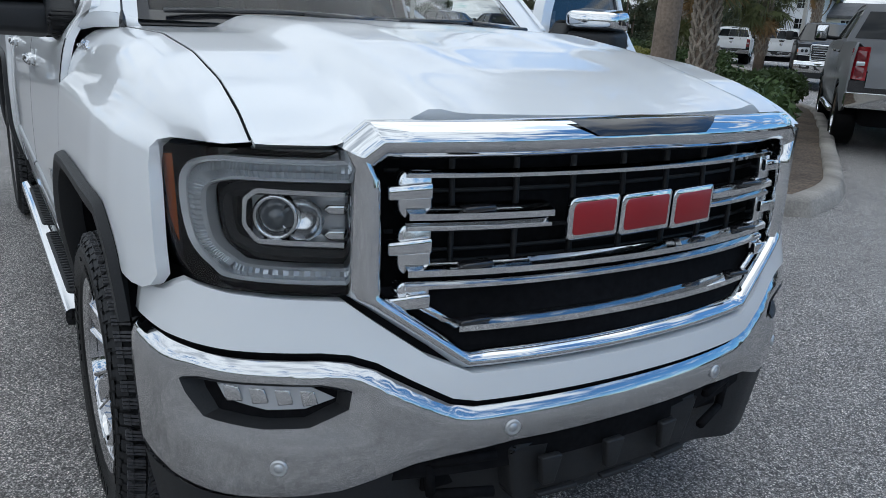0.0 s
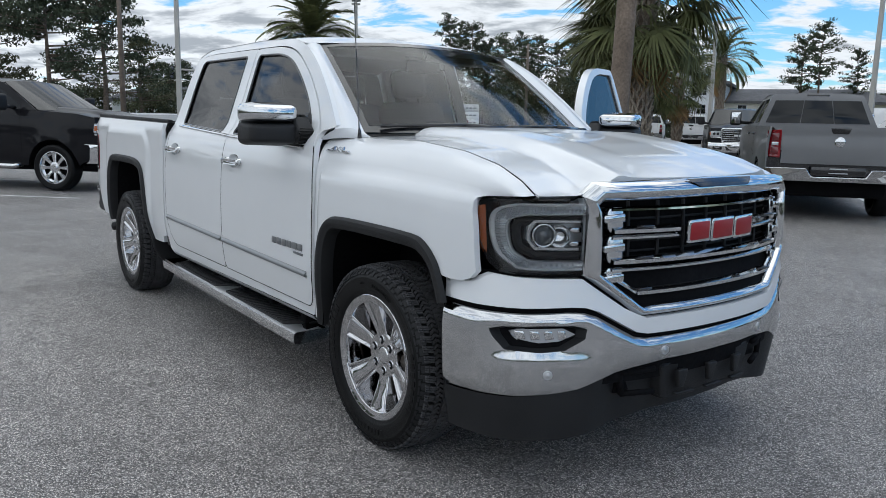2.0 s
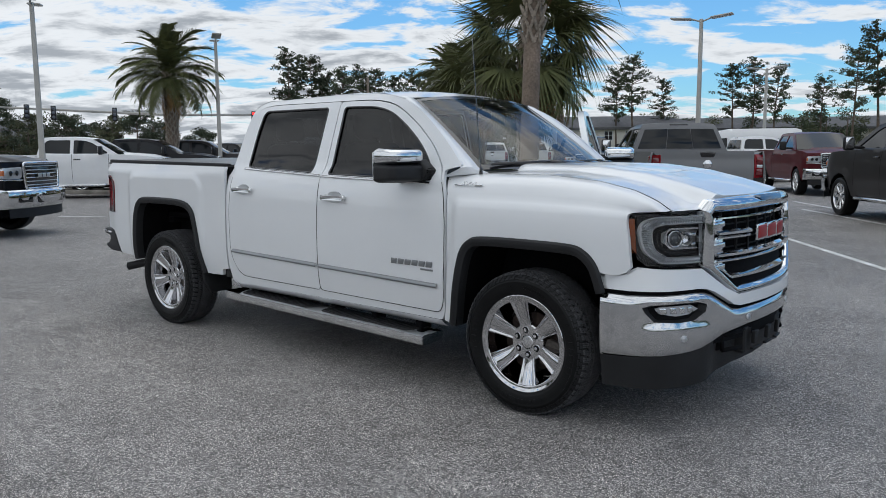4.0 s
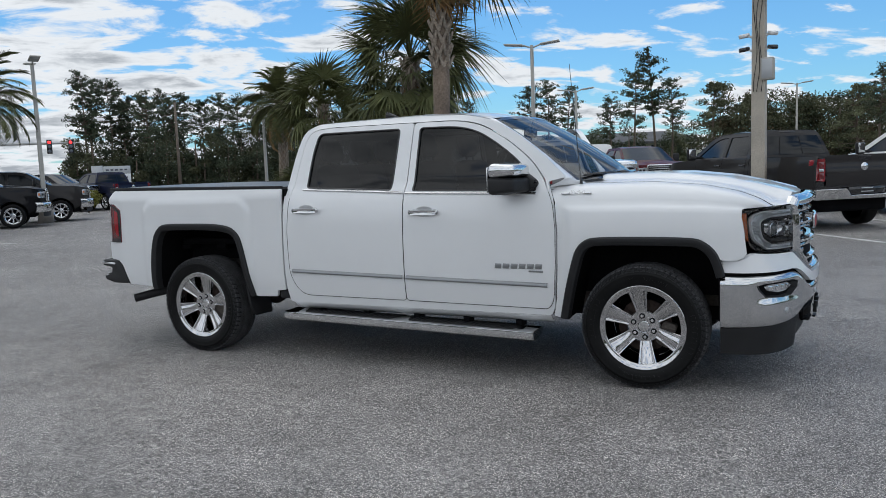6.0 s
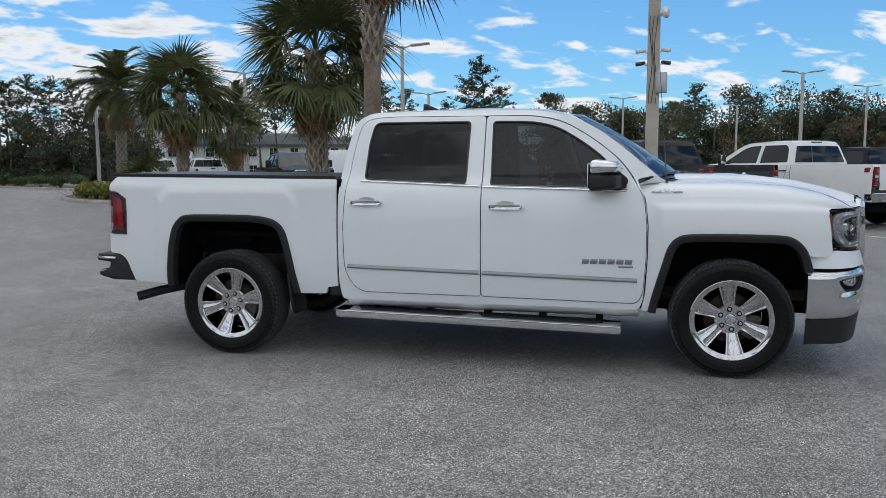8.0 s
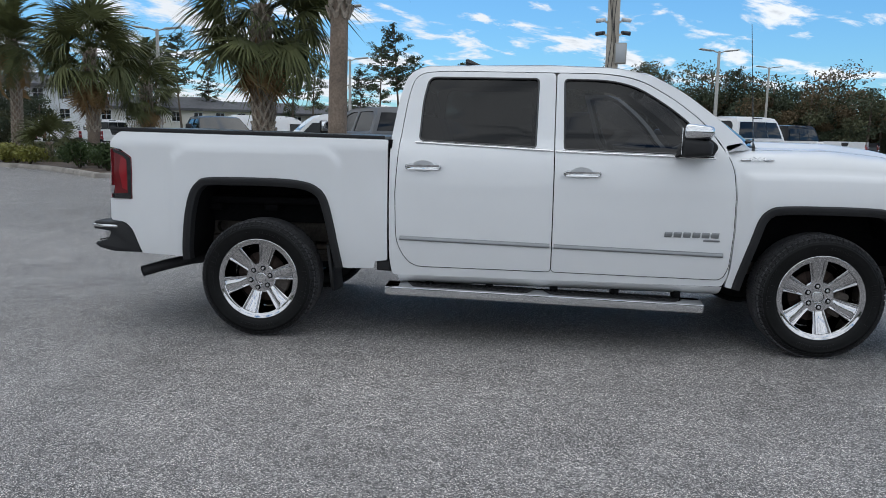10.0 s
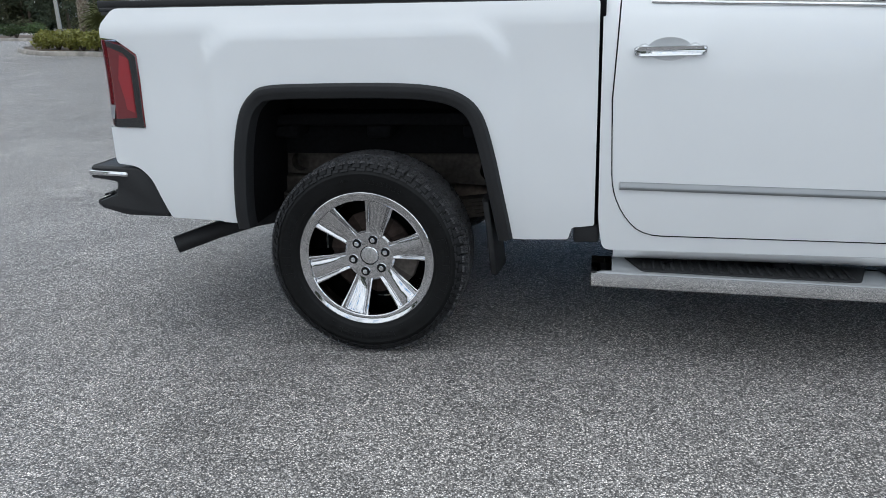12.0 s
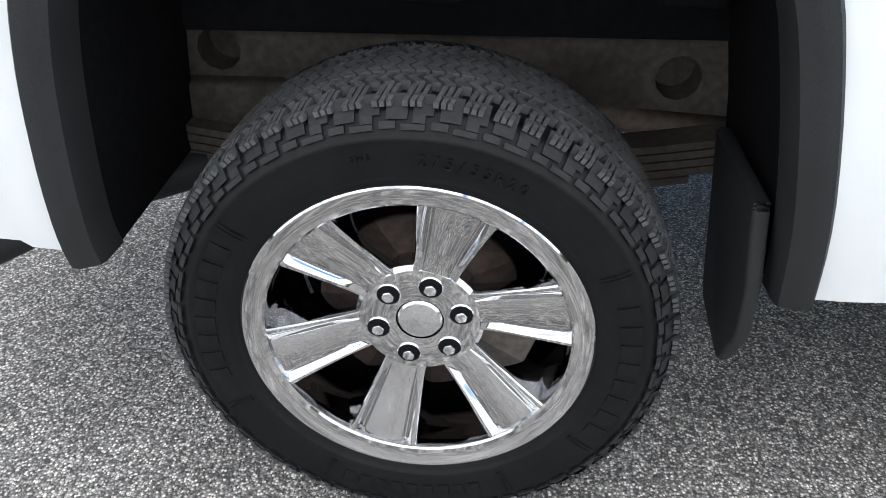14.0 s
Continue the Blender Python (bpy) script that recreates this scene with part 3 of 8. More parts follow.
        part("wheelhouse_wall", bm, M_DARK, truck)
    # sill under the doors
    bm = bmesh.new()
    sheet(bm, lambda u, v: Vector((u, s * (0.952 - 0.10 * v * v - 0.05 * v), 0.452 - 0.006 * (u - 1) - 0.03 * math.sin(v * 1.5) - 0.045 * v)), steps(0.945, 3.04, 8), steps(0, 1, 6))
    part("sill", bm, M_WHITE, truck)

# black block in the lower gap between cab and bed
for s in (-1, 1):
    bm = bmesh.new()
    box(bm, (0.845, s * 0.895, 0.508), (0.095, 0.10, 0.072), 0.012)
    part("gap_filler", bm, M_PLASTIC, truck)
    bm = bmesh.new()
    box(bm, (0.879, s * 0.90, 0.92), (0.03, 0.06, 0.84), 0.004)
    part("gap_seal", bm, M_DARK, truck)

# roof
ROOF_Z = curve([0.97, 1.08, 1.90, 2.34, 2.56, 2.7], [1.775, 1.832, 1.845, 1.830, 1.785, 1.72])
bm = bmesh.new()


def roof_at(u, v):
    y = v
    bow = 1 - v * v
    x = 0.985 + u * (2.545 - 0.985) + 0.085 * bow * (u ** 4) - 0.02 * bow * (1 - u) ** 4
    xe = 0.985 + u * (2.545 - 0.985)
    ze = ROOF_Z(xe)
    return Vector((x, y * W0(ze), ze + 0.036 * (1 - abs(v) ** 2.5) * (0.35 + 0.65 * ramp(u, 0, 0.2) * (1 - 0.6 * ramp(u, 0.8, 1.0)))))


sheet(bm, roof_at, steps(0, 1, 40), steps(-1, 1, 30))
part("roof", bm, M_WHITE, truck)
bm = bmesh.new()
sheet(bm, lambda u, v: roof_at(0.02 + u * 0.96, v * 0.97) - Vector((0, 0, 0.06)), steps(0, 1, 10), steps(-1, 1, 8))
part("headliner", bm, M_GREYTRIM, truck)

# windscreen with its black border, pillars inside
B_X = lambda v: 3.40 - 0.245 * abs(v) ** 2.2
T_X = lambda v: 2.635 - 0.085 * v * v


def shield(u, v, out=0.0):
    a = Vector((B_X(v), v * 0.775, 1.338 - 0.004 * abs(v)))
    b = Vector((T_X(v), v * 0.672, 1.818 - 0.036 * abs(v) ** 2.5))
    p = a.lerp(b, u)
    p += Vector((0.5, 0, 0.85)) * (0.022 * math.sin(math.pi * u) * (1 - 0.5 * v * v) + out)
    return p


bm = bmesh.new()
sheet(bm, shield, steps(0, 1, 20), steps(-1, 1, 28))
outward(bm, (1.9, 0, 1.2))
glass_front = part("windscreen", bm, G_SHIELD, truck, "clear windscreen reflecting palm fronds and sky")
for rng_u, rng_v in (((0, 1), (-1, -0.925)), ((0, 1), (0.925, 1)), ((0.955, 1), (-0.925, 0.925)), ((0, 0.06), (-0.925, 0.925))):
    bm = bmesh.new()
    sheet(bm, lambda u, v: shield(u, v, 0.002), steps(*rng_u, 16), steps(*rng_v, 16))
    part("windscreen_border", bm, M_GLOSSBLACK, truck)

# white pillars between the door frames and the windscreen
EDGE_Z, EDGE_X = [1.355, 1.36, 1.51, 1.68, 1.785, 1.83], [3.15, 3.14, 2.98, 2.76, 2.56, 2.34]
for s in (-1, 1):
    bm = bmesh.new()

    def pillar(u, v):
        z = 1.352 + 0.445 * u
        a = Vector((float(np.interp(z, EDGE_Z, EDGE_X)) - 0.02, s * (W0(z) - 0.004), z - 0.004))
        b = shield(u * 0.99, s * 0.965, 0.004)
        return a.lerp(b, v) + Vector((0.4, s * 0.5, 0.5)) * (0.022 * math.sin(math.pi * v))

    sheet(bm, pillar, steps(0, 1, 20), steps(0, 1, 8))
    part("windscreen_pillar", bm, M_WHITE, truck)
    # painted corner below the pillar
    foot = ((2.995, 0.905, 1.288), (3.09, 0.865, 1.304), (3.15, 0.83, 1.308), (3.20, 0.79, 1.311), (3.24, 0.75, 1.316))
    bm = bmesh.new()
    sheet(bm, lambda i, v: Vector((foot[i][0], s * foot[i][1], foot[i][2])).lerp(pillar(0, i / 4), v) + Vector((0.006, s * 0.006, 0)) * math.sin(math.pi * v), range(5), steps(0, 1, 4))
    part("pillar_foot", bm, M_WHITE, truck)

# hood
Z_MID = curve([3.0, 3.36, 3.8, 4.1, 4.3, 4.4, 4.5, 4.6], [1.372, 1.370, 1.362, 1.325, 1.278, 1.247, 1.214, 1.18])


def hood_at(u, v):
    y = v * 0.787
    xr = 3.385 - 0.27 * abs(v) ** 2.2
    front = 4.535 - 0.075 * (abs(y) / 0.64) ** 2 if abs(y) < 0.60 else 0
    front = 4.4695 + ramp(abs(y), 0.60, 0.66) * 0.0165 if front == 0 else front
    if abs(y) > 0.66:
        front = 4.486 - 0.078 * ((abs(y) - 0.66) / 0.127) ** 1.1
    x = xr + (front - xr) * u
    ze = 1.314 - DROP(x)
    crown = 0.72 * (1 - ramp(abs(y), 0.45, 0.57)) + 0.28 * (1 - (abs(y) / 0.787) ** 2)
    crown += 0.20 * ramp(x, 4.2, 4.5) * (ramp(abs(y), 0.40, 0.5) * (1 - ramp(abs(y), 0.60, 0.68)))
    hollow = 0.010 * (1 - ramp(abs(y), 0.18, 0.30)) * ramp(x, 3.5, 3.8) * (1 - ramp(x, 4.1, 4.4))
    return Vector((x, y, ze + (Z_MID(x) - ze) * crown - hollow))


bm = bmesh.new()
vv = sorted(set(steps(-1, 1, 56) + [-0.66 / 0.787, 0.66 / 0.787, -0.6 / 0.787, 0.6 / 0.787]))
g = sheet(bm, hood_at, steps(0, 1, 44), vv)
low = [bm.verts.new(r.co + (Vector((-0.035, 0, -0.012)) if abs(r.co.y) > 0.60 else Vector((-0.006, 0, -0.045)))) for r in g[-1]]
for i in range(len(low) - 1):
    e = bm.edges.get((g[-1][i], g[-1][i + 1]))
    e.smooth = False
    bm.faces.new((g[-1][i], g[-1][i + 1], low[i + 1], low[i]))
for edge in ([r[0] for r in g], [r[-1] for r in g]):
    dn = [bm.verts.new(v.co + Vector((0, 0, -0.03 + 0.022 * ramp(v.co.x, 4.1, 4.3)))) for v in edge]
    for i in range(len(dn) - 1):
        bm.edges.get((edge[i], edge[i + 1])).smooth = False
        bm.faces.new((edge[i], edge[i + 1], dn[i + 1], dn[i]))
part("hood", bm, M_WHITE, truck, "white hood with a raised middle")
for s in (-1, 1):
    bm = bmesh.new()
    tube(bm, [hood_at(u, s) + Vector((0, s * 0.002, -0.004)) for u in steps(0.02, 0.985, 40)], 0.0026, 6)
    part("hood_gap", bm, M_DARK, truck)
# dark deck under the hood and at the foot of the windscreen
bm = bmesh.new()
sheet(bm, lambda u, v: Vector((3.02 + u * 1.46 - 0.12 * u * v * v, v * 0.80, 1.29 - 0.17 * u ** 3)), steps(0, 1, 8), steps(-1, 1, 8))
part("engine_bay_cover", bm, M_DARK, truck)
bm = bmesh.new()
sheet(bm, lambda u, v: Vector((3.335 - 0.27 * abs(v) ** 2.2 + u * 0.10, v * 0.80, 1.318 + 0.012 * (1 - v * v) + 0.008 * math.sin(u * 3))), steps(0, 1, 6), steps(-1, 1, 30))
part("cowl", bm, M_PLASTIC, truck, "black plastic cowl at the foot of the windscreen")
for y0, y1, px in ((-0.68, -0.02, -0.62), (0.0, 0.62, 0.02)):
    bm = bmesh.new()
    tube(bm, [shield(0.03, y0 / 0.775, 0.02), shield(0.045, (y0 + y1) / 1.55, 0.022), shield(0.035, y1 / 0.775, 0.02)], 0.009, 6)
    tube(bm, [shield(0.0, y1 / 0.775, 0.025), shield(0.03, (y0 * 0.4 + y1 * 0.6) / 0.775, 0.03)], [0.02, 0.008], 8)
    box(bm, shield(0.0, y1 / 0.775, 0.03), (0.05, 0.09, 0.022), 0.008)
    part("wiper", bm, M_GLOSSBLACK, truck)
bm = bmesh.new()
tube(bm, [(3.22, -0.80, 1.31), (3.22, -0.80, 1.34), (3.215, -0.80, 1.36), (3.18, -0.80, 1.80), (3.155, -0.80, 2.10)], [0.012, 0.009, 0.0035, 0.0028, 0.002], 6)
part("antenna", bm, M_GLOSSBLACK, truck, "thin black whip antenna")
bm = bmesh.new()
prism(bm, rounded([(1.30, 1.875, 0), (1.47, 1.875, 0), (1.42, 1.905, 0.02), (1.33, 1.945, 0.01), (1.305, 1.945, 0.01)], 4), lambda a, b: Vector((a, -0.018, b)), (0, 0.036, 0), 0.008)
part("roof_antenna_fin", bm, M_GLOSSBLACK, truck)

# ---- the nose: a plan curve from the middle to the flank ----
NOSE = [(0, 4.655), (0.15, 4.650), (0.31, 4.632), (0.45, 4.602), (0.60, 4.557), (0.70, 4.515), (0.78, 4.472), (0.85, 4.42), (0.90, 4.362), (0.94, 4.285), (0.962, 4.21), (0.974, 4.14), (0.978, 4.08)]
NOSE = smooth_path(NOSE, 4)
N_LEN = [0.0]
for a, b in zip(NOSE, NOSE[1:]):
    N_LEN.append(N_LEN[-1] + math.hypot(b[0] - a[0], b[1] - a[1]))
NY, NX = [p[0] for p in NOSE], [p[1] for p in NOSE]


def U(y):
    """How far along the plan curve the half-width y lies."""
    return math.copysign(float(np.interp(abs(y), NY, N_LEN)), y)


def nose(u, off=0.0):
    a = abs(u)
    y, x = float(np.interp(a, N_LEN, NY)), float(np.interp(a, N_LEN, NX))
    y2, x2 = float(np.interp(a + 0.02, N_LEN, NY)), float(np.interp(a + 0.02, N_LEN, NX))
    y1, x1 = float(np.interp(max(a - 0.02, 0), N_LEN, NY)), float(np.interp(max(a - 0.02, 0), N_LEN, NX))
    t = Vector((x2 - x1, y2 - y1, 0))
    t = t.normalized() if t.length > 1e-6 else Vector((0, 1, 0))
    if a < 0.02:
        t = Vector((0, 1, 0))
    p = Vector((x, y, 0)) - Vector((t.y, -t.x, 0)) * off
    return Vector((p.x, math.copysign(p.y, u) if a > 1e-9 else 0.0, 0))


K_OFF = curve([0.2, 0.30, 0.38, 0.45, 0.62, 0.70, 0.78, 0.86, 1.0, 1.2], [0.10, 0.06, 0.028, 0.008, 0.0, 0.003, 0.022, 0.038, 0.045, 0.05])


def face(extra=0.0):
    def at(u, z):
        y = float(np.interp(abs(u), N_LEN, NY))
        ledge = 0.013 * ramp(z, 0.545, 0.60) * (1 - ramp(z, 0.66, 0.72)) * ramp(y, 0.57, 0.66) * (1 - ramp(y, 0.90, 0.955))
        p = nose(u, K_OFF(z) + extra + ledge)
        return Vector((p.x, p.y, z))
    return at


U_END = N_LEN[-1]
BTOP = [(0, 0.618), (0.40, 0.618), (0.45, 0.628), (0.53, 0.672), (0.60, 0.712), (0.65, 0.728), (0.70, 0.732), (0.85, 0.728), (0.95, 0.728), (0.974, 0.732)]
BLOW = [(0, 0.530), (0.30, 0.528), (0.45, 0.512), (0.52, 0.50), (0.60, 0.470), (0.68, 0.440), (0.76, 0.418), (0.88, 0.405), (0.962, 0.400), (0.974, 0.398)]


def both(path):
    return [(-y, z) for y, z in path[::-1]] + [(y, z) for y, z in path if y > 0]


def to_u(path):
    return [(U(y), z) for y, z in path]


FOG = [(0.645, 0.672), (0.70, 0.688), (0.80, 0.686), (0.90, 0.680), (0.925, 0.668), (0.918, 0.640), (0.895, 0.598), (0.80, 0.590), (0.72, 0.596), (0.65, 0.636)]
fogs = [to_u([(s * y, z) for y, z in FOG]) for s in (-1, 1)]


def bumper_face(u, z):
    """The bumper's face: its upper edge rolls back, its foot tucks under."""
    y = float(np.interp(abs(u), N_LEN, NY))
    top, low = float(np.interp(y, *zip(*BTOP))), float(np.interp(y, *zip(*BLOW)))
    d, q = max(0.0, (z - top + 0.036) / 0.036), max(0.0, (low + 0.05 - z) / 0.05)
    return face(0.019 * d ** 2.2 + 0.010 * q * q)(u, z)


bm = bmesh.new()
panel(bm, to_u(both(BTOP)) + to_u(both(BLOW))[::-1], bumper_face, 0.018, holes=fogs, fold=(-0.03, 0, 0))
bumper = part("front_bumper", bm, M_BUMPER, truck, "polished chrome front bumper")
for s, hole in zip((-1, 1), fogs):
    bm = bmesh.new()
    cx, cz = sum(p[0] for p in hole) / len(hole), sum(p[1] for p in hole) / len(hole)
    shrunk = lambda k, d: [(cx + (u - cx) * k, cz + (z - cz) * k + d) for u, z in hole]
    outer, inner = densify(hole, 0.03), densify(shrunk(0.80, 0.004), 0.024)
    n = len(outer)
    outer = [face(-0.004)(*p) for p in outer]
    ring = [face(0.032)(*(cx + (p[0] - cx) * 0.84, cz + (p[1] - cz) * 0.80)) for p in densify(hole, 0.03)]
    va, vb = [bm.verts.new(p) for p in outer], [bm.verts.new(p) for p in ring]
    for i in range(n):
        bm.faces.new((va[i], va[(i + 1) % n], vb[(i + 1) % n], vb[i]))
    bm.faces.new(vb)
    sharpen(bm)
    bez = part("fog_lamp_bezel", bm, M_PLASTIC, bumper, "black fog-lamp surround")
    y_in, y_out = 0.675, 0.885
    lamp = to_u([(s * y, z) for y, z in ((y_in, 0.648), (0.72, 0.672), (0.86, 0.670), (y_out, 0.660), (y_out - 0.012, 0.634), (0.80, 0.618), (0.73, 0.624))])
    bm = bmesh.new()
    panel(bm, lamp, face(0.024), 0.03, fold=(-0.02, 0, 0))
    fog = part("fog_lamp", bm, M_CLEARLENS, bumper, "clear narrow fog lamp")
    for k in range(4):
        a = y_in + 0.03 + k * 0.045
        bm = bmesh.new()
        prism(bm, [(U(s * a), 0.634), (U(s * (a + 0.028)), 0.630), (U(s * (a + 0.034)), 0.664), (U(s * (a + 0.008)), 0.664)], face(0.020), (-0.004, 0, 0), 0.002)
        part("reflector_facet", bm, M_CHROME_D, fog)
    for y, z in ((0.773, 0.508), (0.315, 0.567)):
        bm = bmesh.new()
        lathe(bm, [(0.0, 0.003), (0.009, 0.003), (0.010, 0.0), (0.014, 0.004), (0.017, 0.003), (0.018, -0.004)], 20)
        c, t = face(-0.001)(U(s * y), z), (face()(U(s * y) + 0.02, z) - face()(U(s * y) - 0.02, z)).normalized()
        nrm = t.cross(Vector((0, 0, 1)))
        m = Matrix((t, nrm, (0, 0, 1))).transposed().to_4x4()
        m.translation = c
        bm.transform(m)
        part("parking_sensor", bm, M_SILVER, bumper)

# white cover over the bumper, from its upper edge to lamps and grille
COVER_TOP = [(0, 0.70), (0.41, 0.70), (0.50, 0.74), (0.66, 0.852), (0.75, 0.853), (0.86, 0.857), (0.905, 0.862), (0.925, 0.866), (0.940, 0.851), (0.953, 0.830), (0.964, 0.823), (0.974, 0.826), (0.9756, 0.828)]
bm = bmesh.new()
lowc = [(y, z + 0.022) for y, z in BTOP]
panel(bm, to_u(both(COVER_TOP)) + to_u(both(lowc))[::-1], face(0.0), 0.025, fold=(-0.03, 0, 0))
part("bumper_cover", bm, M_WHITE, truck)
bm = bmesh.new()
sheet(bm, lambda u, v: face(0.03)(u, 0.45 + v * 0.42), steps(-U_END + 0.02, U_END - 0.02, 40), steps(0, 1, 4))
part("bumper_backing", bm, M_DARK, truck)

# black valance and skid plate
VAL = [(0, 0.30), (0.30, 0.30), (0.5, 0.272), (0.70, 0.245), (0.85, 0.242), (0.945, 0.243), (0.955, 0.245)]
bm = bmesh.new()


def valance(u, v):
    y = float(np.interp(abs(u), N_LEN, NY))
    zt, zb = float(np.interp(y, *zip(*BLOW))) + 0.015, float(np.interp(y, *zip(*VAL)))
    z = zt + (zb - zt) * v
    p = nose(u, 0.018 + 0.03 * v + (0.05 * (1 - ramp(y, 0.45, 0.62))))
    return Vector((p.x, p.y, z))


sheet(bm, valance, steps(-U_END + 0.03, U_END - 0.03, 60), steps(0, 1, 8))
part("valance", bm, M_PLASTIC, truck, "black plastic lower valance")
bm = bmesh.new()
prism(bm, rounded([(-0.30, 0.50, 0.02), (0.30, 0.50, 0.02), (0.27, 0.345, 0.03), (-0.27, 0.345, 0.03)], 3), lambda a, b: Vector((4.60 + 0.02 * (1 - (a / 0.3) ** 2) + (b - 0.42) * 0.10, a, b)), (-0.10, 0, 0), 0.012)
skid = part("skid_plate", bm, M_PLASTIC, truck)
for k in range(3):
    for d in (0, 1):
        bm = bmesh.new()
        c = -0.18 + k * 0.18
        prism(bm, [(c - 0.055 + d * 0.07, 0.475), (c + 0.0 + d * 0.02, 0.475), (c - 0.01 + d * 0.02, 0.40), (c - 0.04 + d * 0.05, 0.40)] if d == 0 else [(c - 0.05, 0.380), (c + 0.06, 0.380), (c + 0.055, 0.368), (c - 0.045, 0.368)], lambda a, b: Vector((4.628 + 0.02 * (1 - (a / 0.3) ** 2) + (b - 0.42) * 0.10, a, b)), (-0.02, 0, 0), 0.004)
        part("skid_plate_rib", bm, M_PLASTIC, skid)
for s in (-1, 1):
    bm = bmesh.new()
    for k, (p, q) in enumerate((((0.33, 0.49), (0.47, 0.48)), ((0.47, 0.48), (0.46, 0.40)), ((0.46, 0.40), (0.33, 0.40)))):
        tube(bm, [(4.60 - 0.05 * (p[0] > 0.4), s * p[0], p[1]), (4.60 - 0.05 * (q[0] > 0.4), s * q[0], q[1])], 0.012, 8)
    box(bm, (4.52, s * 0.40, 0.44), (0.02, 0.14, 0.09), 0.005)
    part("tow_hook_pocket", bm, M_DARK, truck)

# ---- grille ----
G_OFF = curve([0.65, 0.75, 1.0, 1.2, 1.25], [0.028, 0.036, 0.042, 0.058, 0.07])


def gface(extra=0.0):
    def at(y, z):
        p = nose(U(y), G_OFF(z) + extra)
        return Vector((p.x, y, z))
    return at


OUTER = [(0.0, 1.207), (0.60, 1.195), (0.655, 1.148), (0.636, 1.105), (0.640, 0.862), (0.425, 0.702), (0.0, 0.702)]
INNER = [(0.0, 1.133), (0.572, 1.126), (0.592, 1.110), (0.582, 1.085), (0.580, 0.868), (0.410, 0.745), (0.0, 0.745)]
grille = part("grille", bmesh.new(), M_DARK, truck)
bm = bmesh.new()


def loop2(path, off, n=10):
    half = []
    for i in range(len(path) - 1):
        for k in range(n):
            t = k / n
            half.append((path[i][0] + (path[i + 1][0] - path[i][0]) * t, path[i][1] + (path[i + 1][1] - path[i][1]) * t))
    half.append(path[-1])
    full = half + [(-y, z) for y, z in half[-2:0:-1]]
    return [gface(off)(y, z) for y, z in full]


def between(t):
    return [(p[0] + (q[0] - p[0]) * t, p[1] + (q[1] - p[1]) * t) for p, q in zip(OUTER, INNER)]


section = [(0.0, 0.03)] + [(t, 0.006 - 0.034 * math.sin(math.pi * t) ** 0.7) for t in steps(0.0, 1.0, 12)] + [(1.0, 0.05)]
rings = [[bm.verts.new(p) for p in loop2(between(t), off)] for t, off in section]
for a, b in zip(rings, rings[1:]):
    for i in range(len(a)):
        bm.faces.new((a[i], a[(i + 1) % len(a)], b[(i + 1) % len(b)], b[i]))
sharpen(bm, 45)
part("grille_surround", bm, M_CHROME, grille, "wide chrome grille surround")
bm = bmesh.new()
sheet(bm, lambda u, v: gface(0.002 - 0.034 * math.sin(math.pi * (0.06 + 0.36 * v)) ** 0.7)(u * (0.215 - 0.06 * v), 1.2035 - 0.030 * v), steps(-1, 1, 16), steps(0, 1, 3))
part("grille_slot", bm, M_GLOSSBLACK, grille)
bm = bmesh.new()
sheet(bm, lambda u, v: gface(0.085)(u, v), steps(-0.60, 0.60, 24), steps(0.73, 1.15, 6))
part("grille_backing", bm, M_DARK, grille)
for k in range(7):
    bm = bmesh.new()
    y = -0.42 + k * 0.14
    tube(bm, [gface(0.062)(y, z) for z in steps(0.755, 1.12, 8)], 0.007, 6)
    part("grille_upright", bm, M_PLASTIC, grille)
for z in (1.075, 0.955, 0.835):
    for dz in (-0.02, 0.02):
        bm = bmesh.new()
        tube(bm, [gface(0.068)(y, z + dz) for y in steps(-0.55, 0.55, 20)], 0.005, 5)
        part("grille_mesh_bar", bm, M_PLASTIC, grille)


def bar(y0, y1, z, h, d, mat=M_CHROME):
    """A curved bar of the grille: a flat top that slopes forward and a face."""
    b = bmesh.new()
    pro = ((0.03, h / 2), (0.004, h / 2), (-d, 0.1 * h), (-d, -0.35 * h), (0.0, -h / 2), (0.03, -h / 2))
    g = [[b.verts.new(gface(o + 0.012)(y, z + dz)) for o, dz in pro] for y in steps(y0, y1, max(2, int(abs(y1 - y0) / 0.05)))]
    for p, q in zip(g, g[1:]):
        for k in range(len(pro) - 1):
            b.faces.new((p[k], p[k + 1], q[k + 1], q[k]))
    b.faces.new(g[0])
    b.faces.new(g[-1][::-1])
    sharpen(b, 20)
    return part("grille_bar", b, mat, grille)


